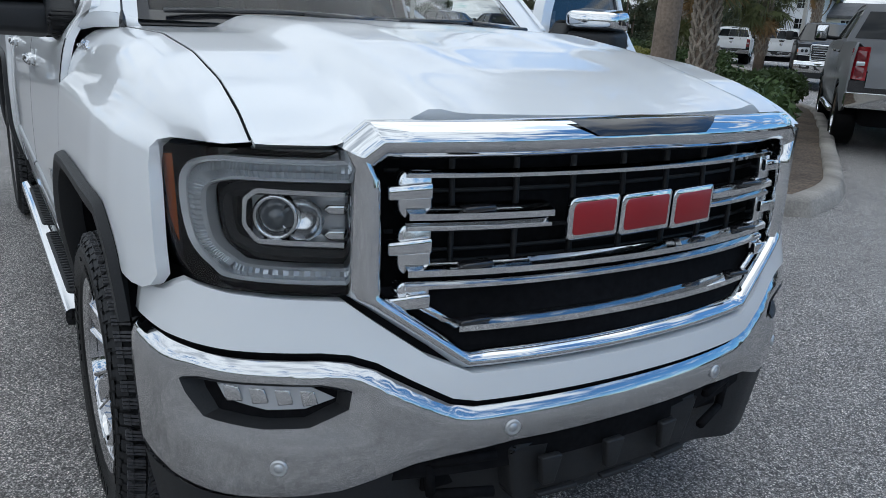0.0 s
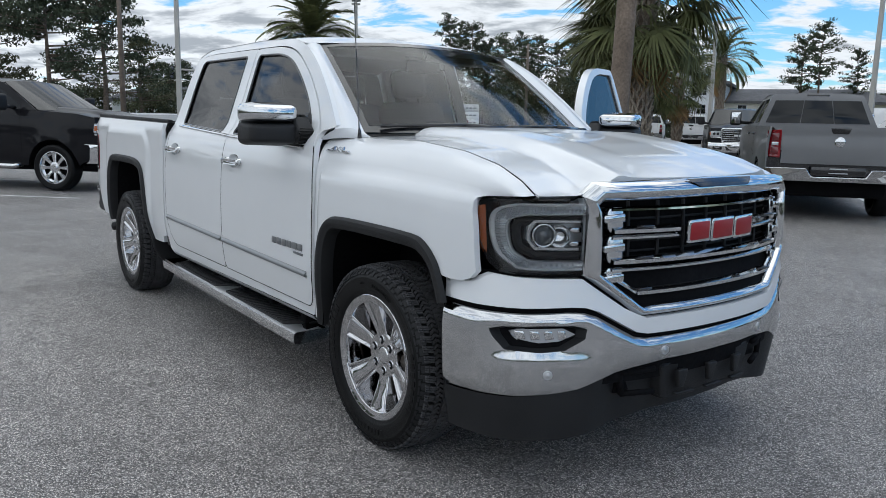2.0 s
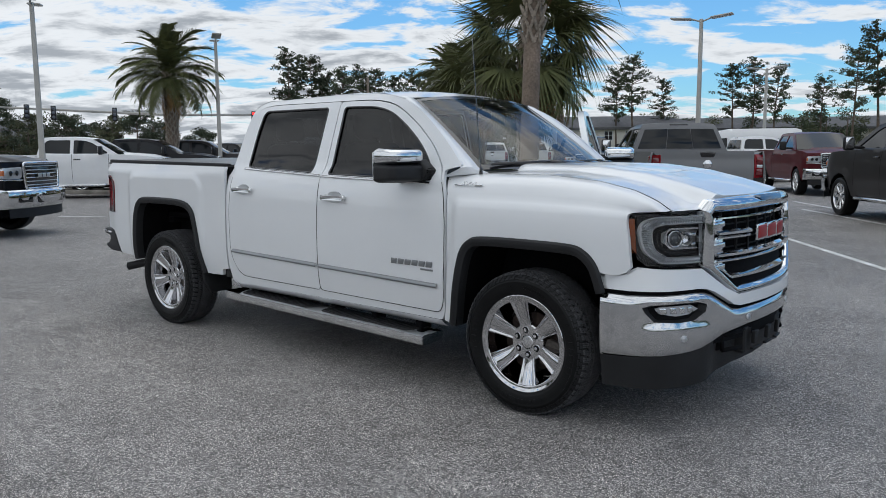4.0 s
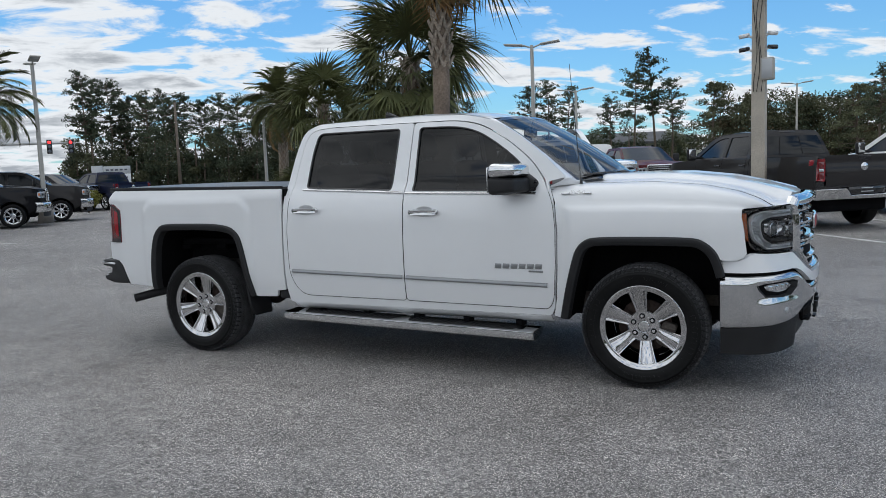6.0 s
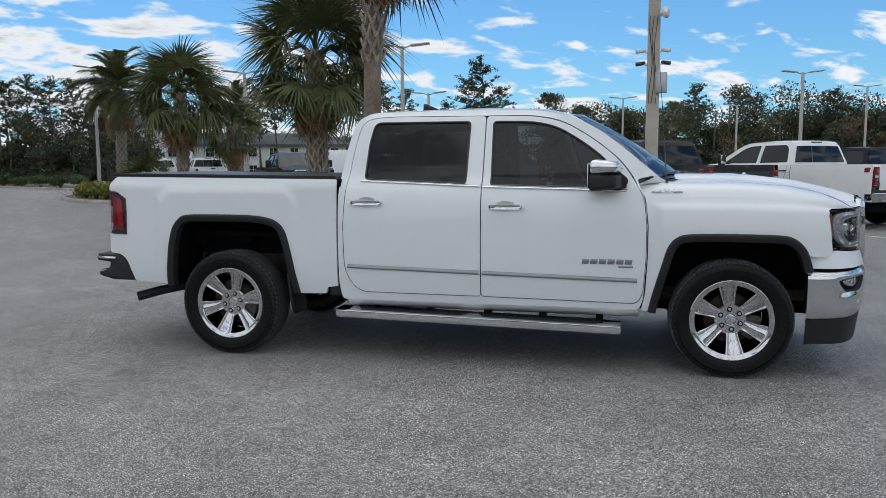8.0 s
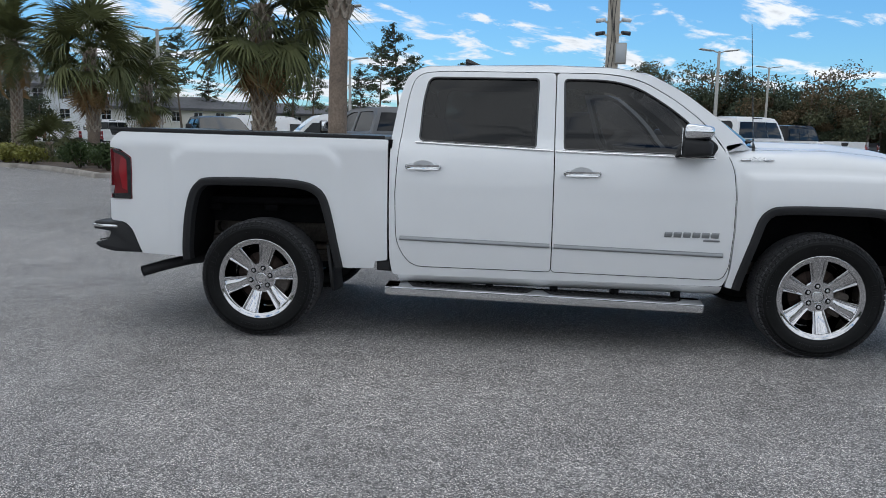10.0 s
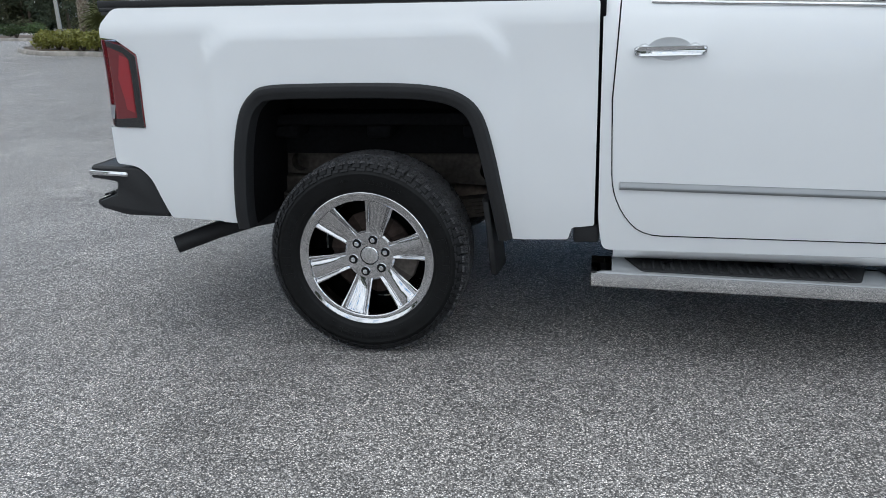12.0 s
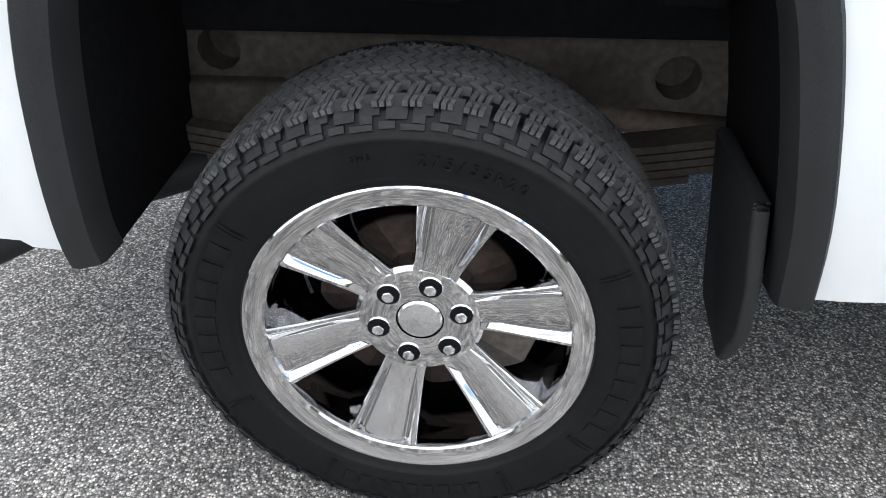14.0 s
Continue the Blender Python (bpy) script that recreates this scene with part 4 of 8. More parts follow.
for zt, zb, cut in ((1.098, 1.022, "low"), (0.996, 0.910, "high"), (0.878, 0.792, "")):
    for side_s in (-1, 1):
        end = 0.535 if zb > 0.85 else 0.43
        bar(side_s * 0.0 if cut != "high" else side_s * 0.235, side_s * 0.535, zt, 0.017, 0.010)
        bar(side_s * (0.235 if cut == "low" else 0.0), side_s * end, zb, 0.028, 0.018)
        if zb < 0.85:
            b = bmesh.new()
            tube(b, [gface(0.008)(side_s * 0.43, 0.792), gface(0.008)(side_s * 0.535, 0.858)], 0.010, 8)
            part("grille_bar", b, M_CHROME, grille)
        # end of the loop and its tab
        b = bmesh.new()
        z1, z0 = zt + 0.008, (zb - 0.012 if zb > 0.85 else 0.848)
        prism(b, rounded([(side_s * 0.485, z1, 0.0), (side_s * 0.548, z1, 0.03), (side_s * 0.548, z0, 0.03), (side_s * 0.485, z0, 0.0)], 4), gface(0.010), (-0.03, 0, 0), 0.004)
        part("grille_bar_end", b, M_CHROME_D, grille)
        b = bmesh.new()
        zc = (zt + zb) / 2 + (0.006 if zb > 0.85 else 0.012)
        prism(b, [(side_s * 0.490, zc + 0.018), (side_s * 0.572, zc + 0.010), (side_s * 0.572, zc - 0.016), (side_s * 0.490, zc - 0.012)], gface(-0.006), (-0.03, 0, 0), 0.004)
        part("grille_tab", b, M_CHROME, grille)
        for yy in (0.40,):
            b = bmesh.new()
            box(b, gface(0.0)(side_s * yy, zb + 0.012), (0.03, 0.07, 0.012), 0.004)
            part("grille_clip", b, M_GLOSSBLACK, grille)
# maker's badge: three red blocks in chrome rims
emblem_x = lambda y: gface(-0.012)(y, 1.01).x
for y0, y1, cut in ((-0.212, -0.085, 1), (-0.078, 0.068, 2), (0.075, 0.212, 3)):
    b = bmesh.new()
    prism(b, rounded([(y0, 0.962, 0.012), (y1, 0.966, 0.008), (y1, 1.054, 0.008), (y0, 1.050, 0.02)], 4), lambda a, z: Vector((emblem_x(a) - 0.006, a, z)), (0.016, 0, 0), 0.003)
    em = part("badge_rim", b, M_CHROME, grille, "chrome rim of the maker's badge")
    b = bmesh.new()
    prism(b, rounded([(y0 + 0.010, 0.972, 0.010), (y1 - 0.010, 0.976, 0.006), (y1 - 0.010, 1.044, 0.006), (y0 + 0.010, 1.040, 0.016)], 4), lambda a, z: Vector((emblem_x(a) + 0.004, a, z)), (0.0085, 0, 0), 0.002)
    part("badge_fill", b, M_RED, em, "red enamel field")

# ---- headlamps ----
def lamp_face(s, off):
    def at(y, z):
        p = nose(U(y), 0.038 + off)
        return Vector((p.x, s * p.y, z))
    return at


HL = [(0.640, 1.143), (0.78, 1.139), (0.90, 1.134), (0.955, 1.127), (0.962, 1.10), (0.952, 0.98), (0.938, 0.905), (0.915, 0.872), (0.86, 0.864), (0.640, 0.864)]


def shrink(poly, k, c=(0.80, 1.003), kz=None):
    return [(c[0] + (y - c[0]) * k, c[1] + (z - c[1]) * (kz or k)) for y, z in poly]


for s in (-1, 1):
    lamp = part("headlamp", bmesh.new(), M_DARK, truck, "headlamp with a C-shaped light pipe and projector")
    bm = bmesh.new()
    panel(bm, HL, lamp_face(s, 0.075), 0.04)
    rim = [lamp_face(s, 0.004)(*p) for p in densify(HL, 0.03)]
    bk = [lamp_face(s, 0.075)(*p) for p in densify(HL, 0.03)]
    va, vb = [bm.verts.new(p) for p in rim], [bm.verts.new(p) for p in bk]
    for i in range(len(va)):
        j = (i + 1) % len(va)
        bm.faces.new((va[i], va[j], vb[j], vb[i]))
    part("lamp_housing", bm, M_GLOSSBLACK, lamp)
    bm = bmesh.new()
    panel(bm, HL, lamp_face(s, 0.0), 0.03)
    outward(bm, (4.0, s * 0.6, 1.0))
    part("lamp_cover", bm, G_COVER, lamp, "clear lamp cover")
    # C-shaped fluted light pipe, a bright line inside it and a dark inner frame
    for a, w, off, mat, flute in ((-0.004, 0.010, 0.010, M_PIPE_B, 0.0), (0.014, 0.032, 0.016, M_PIPE, 0.0016), (0.030, 0.006, 0.010, M_PIPE_B, 0.0), (0.052, 0.026, 0.040, M_PLASTIC, 0.0)):
        path = [(0.640, 1.112 - a), (0.80, 1.110 - a), (0.892 - a * 0.9, 1.106 - a), (0.930 - a * 0.9, 1.068 - a * 0.6), (0.922 - a * 0.9, 0.955 + a * 0.2), (0.886 - a * 0.9, 0.905 + a * 0.7), (0.842 - a * 0.8, 0.888 + a * 0.8), (0.640, 0.886 + a * 0.8)]
        path = smooth_path(path, 24 if flute else 5)
        bm = bmesh.new()
        left, right = inset(path, w / 2), inset(path, -w / 2)
        g = []
        for i in range(len(path)):
            d = off + flute * (1 if i % 2 else -1)
            mid = ((left[i][0] + right[i][0]) / 2, (left[i][1] + right[i][1]) / 2)
            g.append([bm.verts.new(lamp_face(s, o)(*p)) for p, o in ((left[i], off + 0.03), (left[i], d + 0.004), (mid, d - 0.004), (right[i], d + 0.006), (right[i], off + 0.03))])
        for p, q in zip(g, g[1:]):
            for j in range(4):
                bm.faces.new((p[j], p[j + 1], q[j + 1], q[j]))
        sharpen(bm, 20)
        part("light_pipe" if flute else "lamp_trim", bm, mat, lamp)
    # projector box
    boxo = rounded([(0.640, 1.058, 0.0), (0.822, 1.060, 0.008), (0.846, 1.040, 0.008), (0.848, 0.985, 0.008), (0.822, 0.952, 0.008), (0.640, 0.950, 0.0)], 3)
    boxi = rounded([(0.640, 1.049, 0.0), (0.818, 1.051, 0.008), (0.837, 1.035, 0.008), (0.839, 0.989, 0.008), (0.817, 0.962, 0.008), (0.640, 0.960, 0.0)], 3)
    bm = bmesh.new()
    panel(bm, boxo, lamp_face(s, 0.030), 0.03, holes=[[(p[0] + 0.0015, p[1]) for p in boxi]], fold=(-0.03, 0, 0))
    part("projector_bezel", bm, M_CHROME, lamp, "chrome projector bezel")
    c = lamp_face(s, 0.045)(0.790, 1.003)
    tdir = (lamp_face(s, 0)(0.81, 1.0) - lamp_face(s, 0)(0.77, 1.0)).normalized()
    nrm = tdir.cross(Vector((0, 0, 1)))
    nrm = nrm if nrm.x > 0 else -nrm
    turn = Matrix((tdir, -nrm, (0, 0, 1))).transposed().to_4x4()
    turn.translation = c
    bm = bmesh.new()
    lathe(bm, [(0.046, 0.02), (0.046, -0.004), (0.038, -0.010), (0.034, 0.004)], 28)
    bm.transform(turn)
    part("projector_ring", bm, M_CHROME, lamp)
    bm = bmesh.new()
    lathe(bm, [(0.0, -0.016), (0.014, -0.014), (0.026, -0.006), (0.034, 0.006)], 28)
    bm.transform(turn)
    part("projector_lens", bm, material("projector_glass", (0.11, 0.12, 0.13), 0.04, 0.0, coat=1.0), lamp, "round glass projector lens")
    bm = bmesh.new()
    panel(bm, HL[:1] + [(0.84, 1.06), (0.84, 0.95), (0.64, 0.95)], lamp_face(s, 0.062), 0.04)
    part("projector_back", bm, M_SILVER, lamp)
    bm = bmesh.new()
    lathe(bm, [(0.042, -0.004), (0.036, 0.008), (0.022, 0.018), (0.0, 0.022)], 10)
    bm.transform(Matrix.Translation(lamp_face(s, 0.036)(0.738, 1.003) - c) @ turn)
    part("reflector_bowl", bm, M_CHROME_D, lamp, "faceted chrome reflector bowl")
    for dz in (0.02, -0.03):
        bm = bmesh.new()
        prism(bm, [(0.640, 1.003 + dz + 0.009), (0.690, 1.003 + dz + 0.009), (0.700, 1.003 + dz), (0.690, 1.003 + dz - 0.009), (0.640, 1.003 + dz - 0.009)], lamp_face(s, 0.034), (-0.02, 0, 0), 0.002)
        part("projector_wing", bm, M_CHROME, lamp)
    bm = bmesh.new()
    panel(bm, [(0.946, 1.108), (0.959, 1.100), (0.952, 0.965), (0.941, 0.935)], lamp_face(s, 0.012), 0.03, fold=(-0.02, 0, 0))
    part("side_reflector", bm, M_AMBER, lamp, "amber side reflector")


# ---- wheels ----
def text(parent, words, size, m, mat, name="lettering", thick=0.001):
    c = bpy.data.curves.new(name, "FONT")
    c.body, c.size, c.extrude, c.align_x, c.align_y = words, size, thick, "CENTER", "CENTER"
    c.materials.append(mat)
    ob = new(name, c)
    ob.parent = parent
    ob.matrix_local = m
    return ob


def arc_block(bm, r0, r1, a0, a1, y0, y1, skew=0.0, n=2, drop=0.0):
    """A block on a drum round the y axis; its far side is turned by skew, its near side lower by drop."""
    vs = []
    for r in (r0, r1):
        for y, d in ((y0, 0.0), (y1, skew)):
            q = r - (drop if y == y0 and r == r1 else 0.0)
            vs.append([bm.verts.new((q * math.cos(a + d), y, q * math.sin(a + d))) for a in steps(a0, a1, n)])
    a, b, c, d = vs
    for k in range(n):
        bm.faces.new((c[k], c[k + 1], d[k + 1], d[k]))
        bm.faces.new((a[k + 1], c[k + 1], c[k], a[k]))
        bm.faces.new((b[k], d[k], d[k + 1], b[k + 1]))
    bm.faces.new((a[0], c[0], d[0], b[0]))
    bm.faces.new((b[-1], d[-1], c[-1], a[-1]))


def tyre_meshes():
    made = {}
    bm = bmesh.new()
    half = [(0.262, -0.105), (0.268, -0.119), (0.278, -0.124), (0.284, -0.1255), (0.287, -0.1285), (0.291, -0.1295), (0.305, -0.1335), (0.325, -0.1365), (0.342, -0.136), (0.3455, -0.1375), (0.349, -0.135), (0.362, -0.129), (0.373, -0.121), (0.381, -0.111), (0.3855, -0.098), (0.387, -0.08), (0.388, -0.04)]
    prof = half + [(r, -y) for r, y in half[::-1]]
    lathe(bm, prof, 96)
    made["tyre"] = bm
    bm = bmesh.new()
    n = 62
    for k in range(n):
        a = 2 * math.pi * k / n
        w = 2 * math.pi / n
        for sgn in (-1, 1):
            # shoulder lugs, each split by two sipes
            for p, q in ((0.04, 0.20), (0.27, 0.43), (0.50, 0.68)):
                arc_block(bm, 0.383, 0.3985, a + p * w, a + q * w, sgn * 0.119, sgn * 0.079, -0.22 * w, 1, 0.0075)
            # slanted blocks of the middle ribs
            for p, q in ((0.06, 0.36), (0.54, 0.86)):
                arc_block(bm, 0.385, 0.3995, a + p * w, a + q * w, sgn * 0.073, sgn * 0.057, 0.30 * w, 1)
                arc_block(bm, 0.385, 0.3998, a + (p + 0.32) * w, a + (q + 0.30) * w, sgn * 0.0565, sgn * 0.040, -0.26 * w, 1)
        for p, q in ((0.02, 0.45), (0.52, 0.95)):
            arc_block(bm, 0.385, 0.4005, a + p * w, a + q * w, -0.034, -0.0175, 0.24 * w, 1)
            arc_block(bm, 0.385, 0.4005, a + (p + 0.26) * w, a + (q + 0.24) * w, -0.017, -0.0005, -0.24 * w, 1)
            arc_block(bm, 0.385, 0.4005, a + p * w, a + q * w, 0.0005, 0.017, 0.24 * w, 1)
            arc_block(bm, 0.385, 0.4005, a + (p + 0.26) * w, a + (q + 0.24) * w, 0.0175, 0.034, -0.24 * w, 1)
    made["tread"] = bm
    # stepped lugs on the upper sidewall
    bm = bmesh.new()

    def wall(r):
        return float(np.interp(r, [0.345, 0.362, 0.374, 0.383, 0.390], [-0.1372, -0.129, -0.120, -0.109, -0.100]))

    for k in range(34):
        a = 2 * math.pi * k / 34
        deg = 2 * math.pi / 34
        shapes = (((0.02, 0.40), 0.3745, 0.3955), ((0.16, 0.40), 0.3660, 0.3745), ((0.16, 0.62), 0.3585, 0.3650), ((0.50, 0.90), 0.3700, 0.3955), ((0.72, 1.04), 0.3600, 0.3680))
        for (p, q), r0, r1 in shapes:
            for sgn in (1, -1):
                ring = []
                for r in (r0, (r0 + r1) / 2, r1):
                    ring.append([bm.verts.new((r * math.cos(a + t * deg), sgn * (wall(r) - 0.0048), r * math.sin(a + t * deg))) for t in (p, (p + q) / 2, q)])
                base = []
                for r in (r0 - 0.001, r1):
                    base.append([bm.verts.new((r * math.cos(a + t * deg), sgn * (wall(r) + 0.004), r * math.sin(a + t * deg))) for t in (p, (p + q) / 2, q)])
                for i in range(2):
                    for j in range(2):
                        bm.faces.new((ring[i][j], ring[i][j + 1], ring[i + 1][j + 1], ring[i + 1][j]))
                bm.faces.new((base[0][0], base[0][1], base[0][2], ring[0][2], ring[0][1], ring[0][0]))
                bm.faces.new((base[0][0], ring[0][0], ring[1][0], ring[2][0], base[1][0]))
                bm.faces.new((base[1][2], ring[2][2], ring[1][2], ring[0][2], base[0][2]))
    bmesh.ops.recalc_face_normals(bm, faces=bm.faces)
    made["shoulder"] = bm
    # raised plain bars where the maker's words stand
    bm = bmesh.new()
    for a0, count, step, r0, r1 in ((148, 8, 6.2, 0.306, 0.337), (330, 8, 6.2, 0.306, 0.337), (246, 9, 5.0, 0.308, 0.330)):
        for k in range(count):
            a = radians(a0 + k * step)
            w = radians(step * 0.62)
            b = [[bm.verts.new((r * math.cos(a + t), y, r * math.sin(a + t))) for t in (0, w / 2, w)] for r, y in ((r0, -0.131), (r0, -0.1362), ((r0 + r1) / 2, -0.1385), (r1, -0.1385), (r1, -0.131))]
            for p, q in zip(b, b[1:]):
                for i in range(2):
                    bm.faces.new((p[i], p[i + 1], q[i + 1], q[i]))
            for i in (0, 2):
                bm.faces.new([row[i] for row in b])
    for a0, a1 in ((142, 204), (324, 386), (240, 296)):
        for e in (a0, a1):
            a = radians(e)
            for d in (0.0, 0.022):
                b = [[bm.verts.new((r * math.cos(a + d + t), y, r * math.sin(a + d + t))) for t in (0, 0.012)] for r, y in ((0.298, -0.128), (0.298, -0.1342), (0.32, -0.138), (0.342, -0.138), (0.342, -0.131))]
                for p, q in zip(b, b[1:]):
                    bm.faces.new((p[0], p[1], q[1], q[0]))
    bmesh.ops.recalc_face_normals(bm, faces=bm.faces)
    made["bars"] = bm
    return made


def rim_meshes():
    made = {}
    bm = bmesh.new()
    lathe(bm, [(0.262, -0.100), (0.272, -0.1185), (0.2715, -0.1225), (0.2685, -0.1245), (0.265, -0.1238), (0.257, -0.1198), (0.246, -0.1176), (0.240, -0.1165), (0.2365, -0.114), (0.235, -0.108), (0.234, -0.095), (0.232, -0.075), (0.226, -0.055), (0.220, 0.02), (0.226, 0.09), (0.25, 0.11)], 96)
    made["barrel"] = bm
    bm = bmesh.new()
    rs = [0.055, 0.085, 0.11, 0.14, 0.18, 0.22, 0.236, 0.246, 0.258, 0.263]
    hw = curve([0.05, 0.10, 0.14, 0.20, 0.25, 0.27], [0.034, 0.037, 0.043, 0.054, 0.065, 0.070])
    fy = curve([0.05, 0.085, 0.11, 0.2, 0.245, 0.255, 0.265], [-0.058, -0.066, -0.074, -0.104, -0.1175, -0.1200, -0.1230])
    half = ((-1.24, 0.062), (-1.10, 0.028), (-1.0, 0.008), (-0.97, 0.002), (-0.93, 0.0), (-0.85, 0.0), (-0.81, 0.0015), (-0.64, 0.0135), (-0.61, 0.014), (-0.58, 0.0125), (-0.54, 0.0078), (-0.50, 0.007))
    cross = half + ((0.0, 0.006),) + tuple((-t, d) for t, d in half[::-1])
    g = []
    for r in rs:
        deep = ramp(r, 0.095, 0.125) * (1 - 0.9 * ramp(r, 0.236, 0.256))
        g.append([bm.verts.new((r, fy(r) + (d if abs(t) > 0.95 else d * deep), t * hw(r))) for t, d in cross])
    for p, q in zip(g, g[1:]):
        for k in range(len(cross) - 1):
            bm.faces.new((p[k], p[k + 1], q[k + 1], q[k]))
    sharpen(bm, 28)
    made["spoke"] = bm
    bm = bmesh.new()
    lathe(bm, [(0.0375, -0.040), (0.0385, -0.0655), (0.045, -0.0668), (0.078, -0.0680), (0.096, -0.0685), (0.103, -0.062), (0.105, -0.02)], 60)
    made["hub"] = bm
    bm = bmesh.new()
    lathe(bm, [(0.0, -0.0705), (0.02, -0.070), (0.033, -0.068), (0.0365, -0.0645), (0.037, -0.05)], 36)
    made["cap"] = bm
    bm = bmesh.new()
    lathe(bm, [(0.0170, -0.0675), (0.0182, -0.0705), (0.0200, -0.0685), (0.0200, -0.06)], 22)
    made["lug_seat"] = bm
    # flat dark disc stands for the shade inside the uncut lug recess
    bm = bmesh.new()
    lathe(bm, [(0.0, -0.0692), (0.0180, -0.0692)], 18)
    made["lug_hole"] = bm
    bm = bmesh.new()
    hexa = [(0.0105 * math.cos(math.pi * k / 3), 0.0105 * math.sin(math.pi * k / 3)) for k in range(6)]
    prism(bm, hexa, lambda a, b: Vector((a, -0.079, b)), (0, 0.012, 0), 0.0015)
    made["lug_nut"] = bm
    bm = bmesh.new()
    lathe(bm, [(0.05, -0.028), (0.168, -0.028), (0.170, -0.016), (0.05, -0.016)], 48)
    made["disc"] = bm
    bm = bmesh.new()
    prism(bm, rounded([(0.10, -0.075, 0.02), (0.19, -0.085, 0.03), (0.19, 0.085, 0.03), (0.10, 0.075, 0.02)], 3), lambda a, b: Vector((a, -0.052, b)), (0, 0.06, 0), 0.006)
    made["caliper"] = bm
    # dark disc added to block light coming through the wheel
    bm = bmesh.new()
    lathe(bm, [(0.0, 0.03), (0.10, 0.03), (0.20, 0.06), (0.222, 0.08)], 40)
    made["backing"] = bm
    return made


TYRE, RIM = tyre_meshes(), rim_meshes()
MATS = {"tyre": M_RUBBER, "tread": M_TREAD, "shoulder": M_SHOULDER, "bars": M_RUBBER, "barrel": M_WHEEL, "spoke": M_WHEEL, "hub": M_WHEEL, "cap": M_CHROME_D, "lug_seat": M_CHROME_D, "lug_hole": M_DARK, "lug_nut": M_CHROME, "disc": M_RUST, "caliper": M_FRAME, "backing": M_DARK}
MESH = {}
for k, bm in (*TYRE.items(), *RIM.items()):
    me = bpy.data.meshes.new(k)
    bm.normal_update()
    if k in ("barrel", "hub", "lug_seat", "cap"):
        sharpen(bm, 24)
    flat = k in ("tread", "shoulder", "bars", "lug_nut", "caliper")
    for f in bm.faces:
        f.smooth = not flat
    bm.to_mesh(me)
    bm.free()
    me.materials.append(MATS[k])
    MESH[k] = me


def wheel(parent, x, s, turn, lettered=False):
    """A chrome six-spoke wheel with an all-terrain tyre; s: the side it is on."""
    w = new("wheel")
    w.parent = parent
    w["label"] = "chrome six-spoke wheel with an all-terrain tyre"
    m = Matrix.Translation((x, s * 0.868, HUB)) @ (Matrix.Rotation(math.pi, 4, "Z") if s > 0 else Matrix())
    w.matrix_local = m

    def add(name, key, mat=Matrix(), label=""):
        o = new(name, MESH[key])
        o.parent = w
        o.matrix_local = mat
        if label:
            o["label"] = label
        return o

    roll = Matrix.Rotation(-radians(turn), 4, "Y")
    add("tyre", "tyre", label="black all-terrain tyre")
    add("tread", "tread")["kind"] = "stuff"
    add("shoulder_tread", "shoulder")["kind"] = "stuff"
    add("raised_lettering", "bars")["kind"] = "stuff"
    add("rim_barrel", "barrel")
    add("hub_plate", "hub")
    add("centre_cap", "cap")
    add("brake_disc", "disc", label="rusty brake disc")
    add("brake_caliper", "caliper", Matrix.Rotation(radians(20), 4, "Y"))
    add("wheel_back", "backing")
    for k in range(6):
        sp = roll @ Matrix.Rotation(-radians(60 * k), 4, "Y")
        add("spoke", "spoke", sp)
        at = sp @ Matrix.Translation((0.0685, 0, 0))
        for nm in ("lug_seat", "lug_hole", "lug_nut"):
            add(nm, nm, at)
    if lettered:
        for words, mid, size, r in (("275/55R20", 74, 0.024, 0.316), ("M+S", 101, 0.013, 0.322)):
            for i, ch in enumerate(words):
                a = radians(mid - (i - (len(words) - 1) / 2) * math.degrees(size * 0.72 / r))
                o = text(w, ch, size, Matrix.Translation((r * math.cos(a), -0.1372, r * math.sin(a))) @ Matrix.Rotation(-(a - math.pi / 2), 4, "Y") @ Matrix.Rotation(math.pi / 2, 4, "X"), M_RUBBER, "size_mark", 0.0016)
    return w


for x in (0.0, WB):
    for s in (-1, 1):
        wheel(truck, x, s, 74 if x == 0 else 97, s < 0)

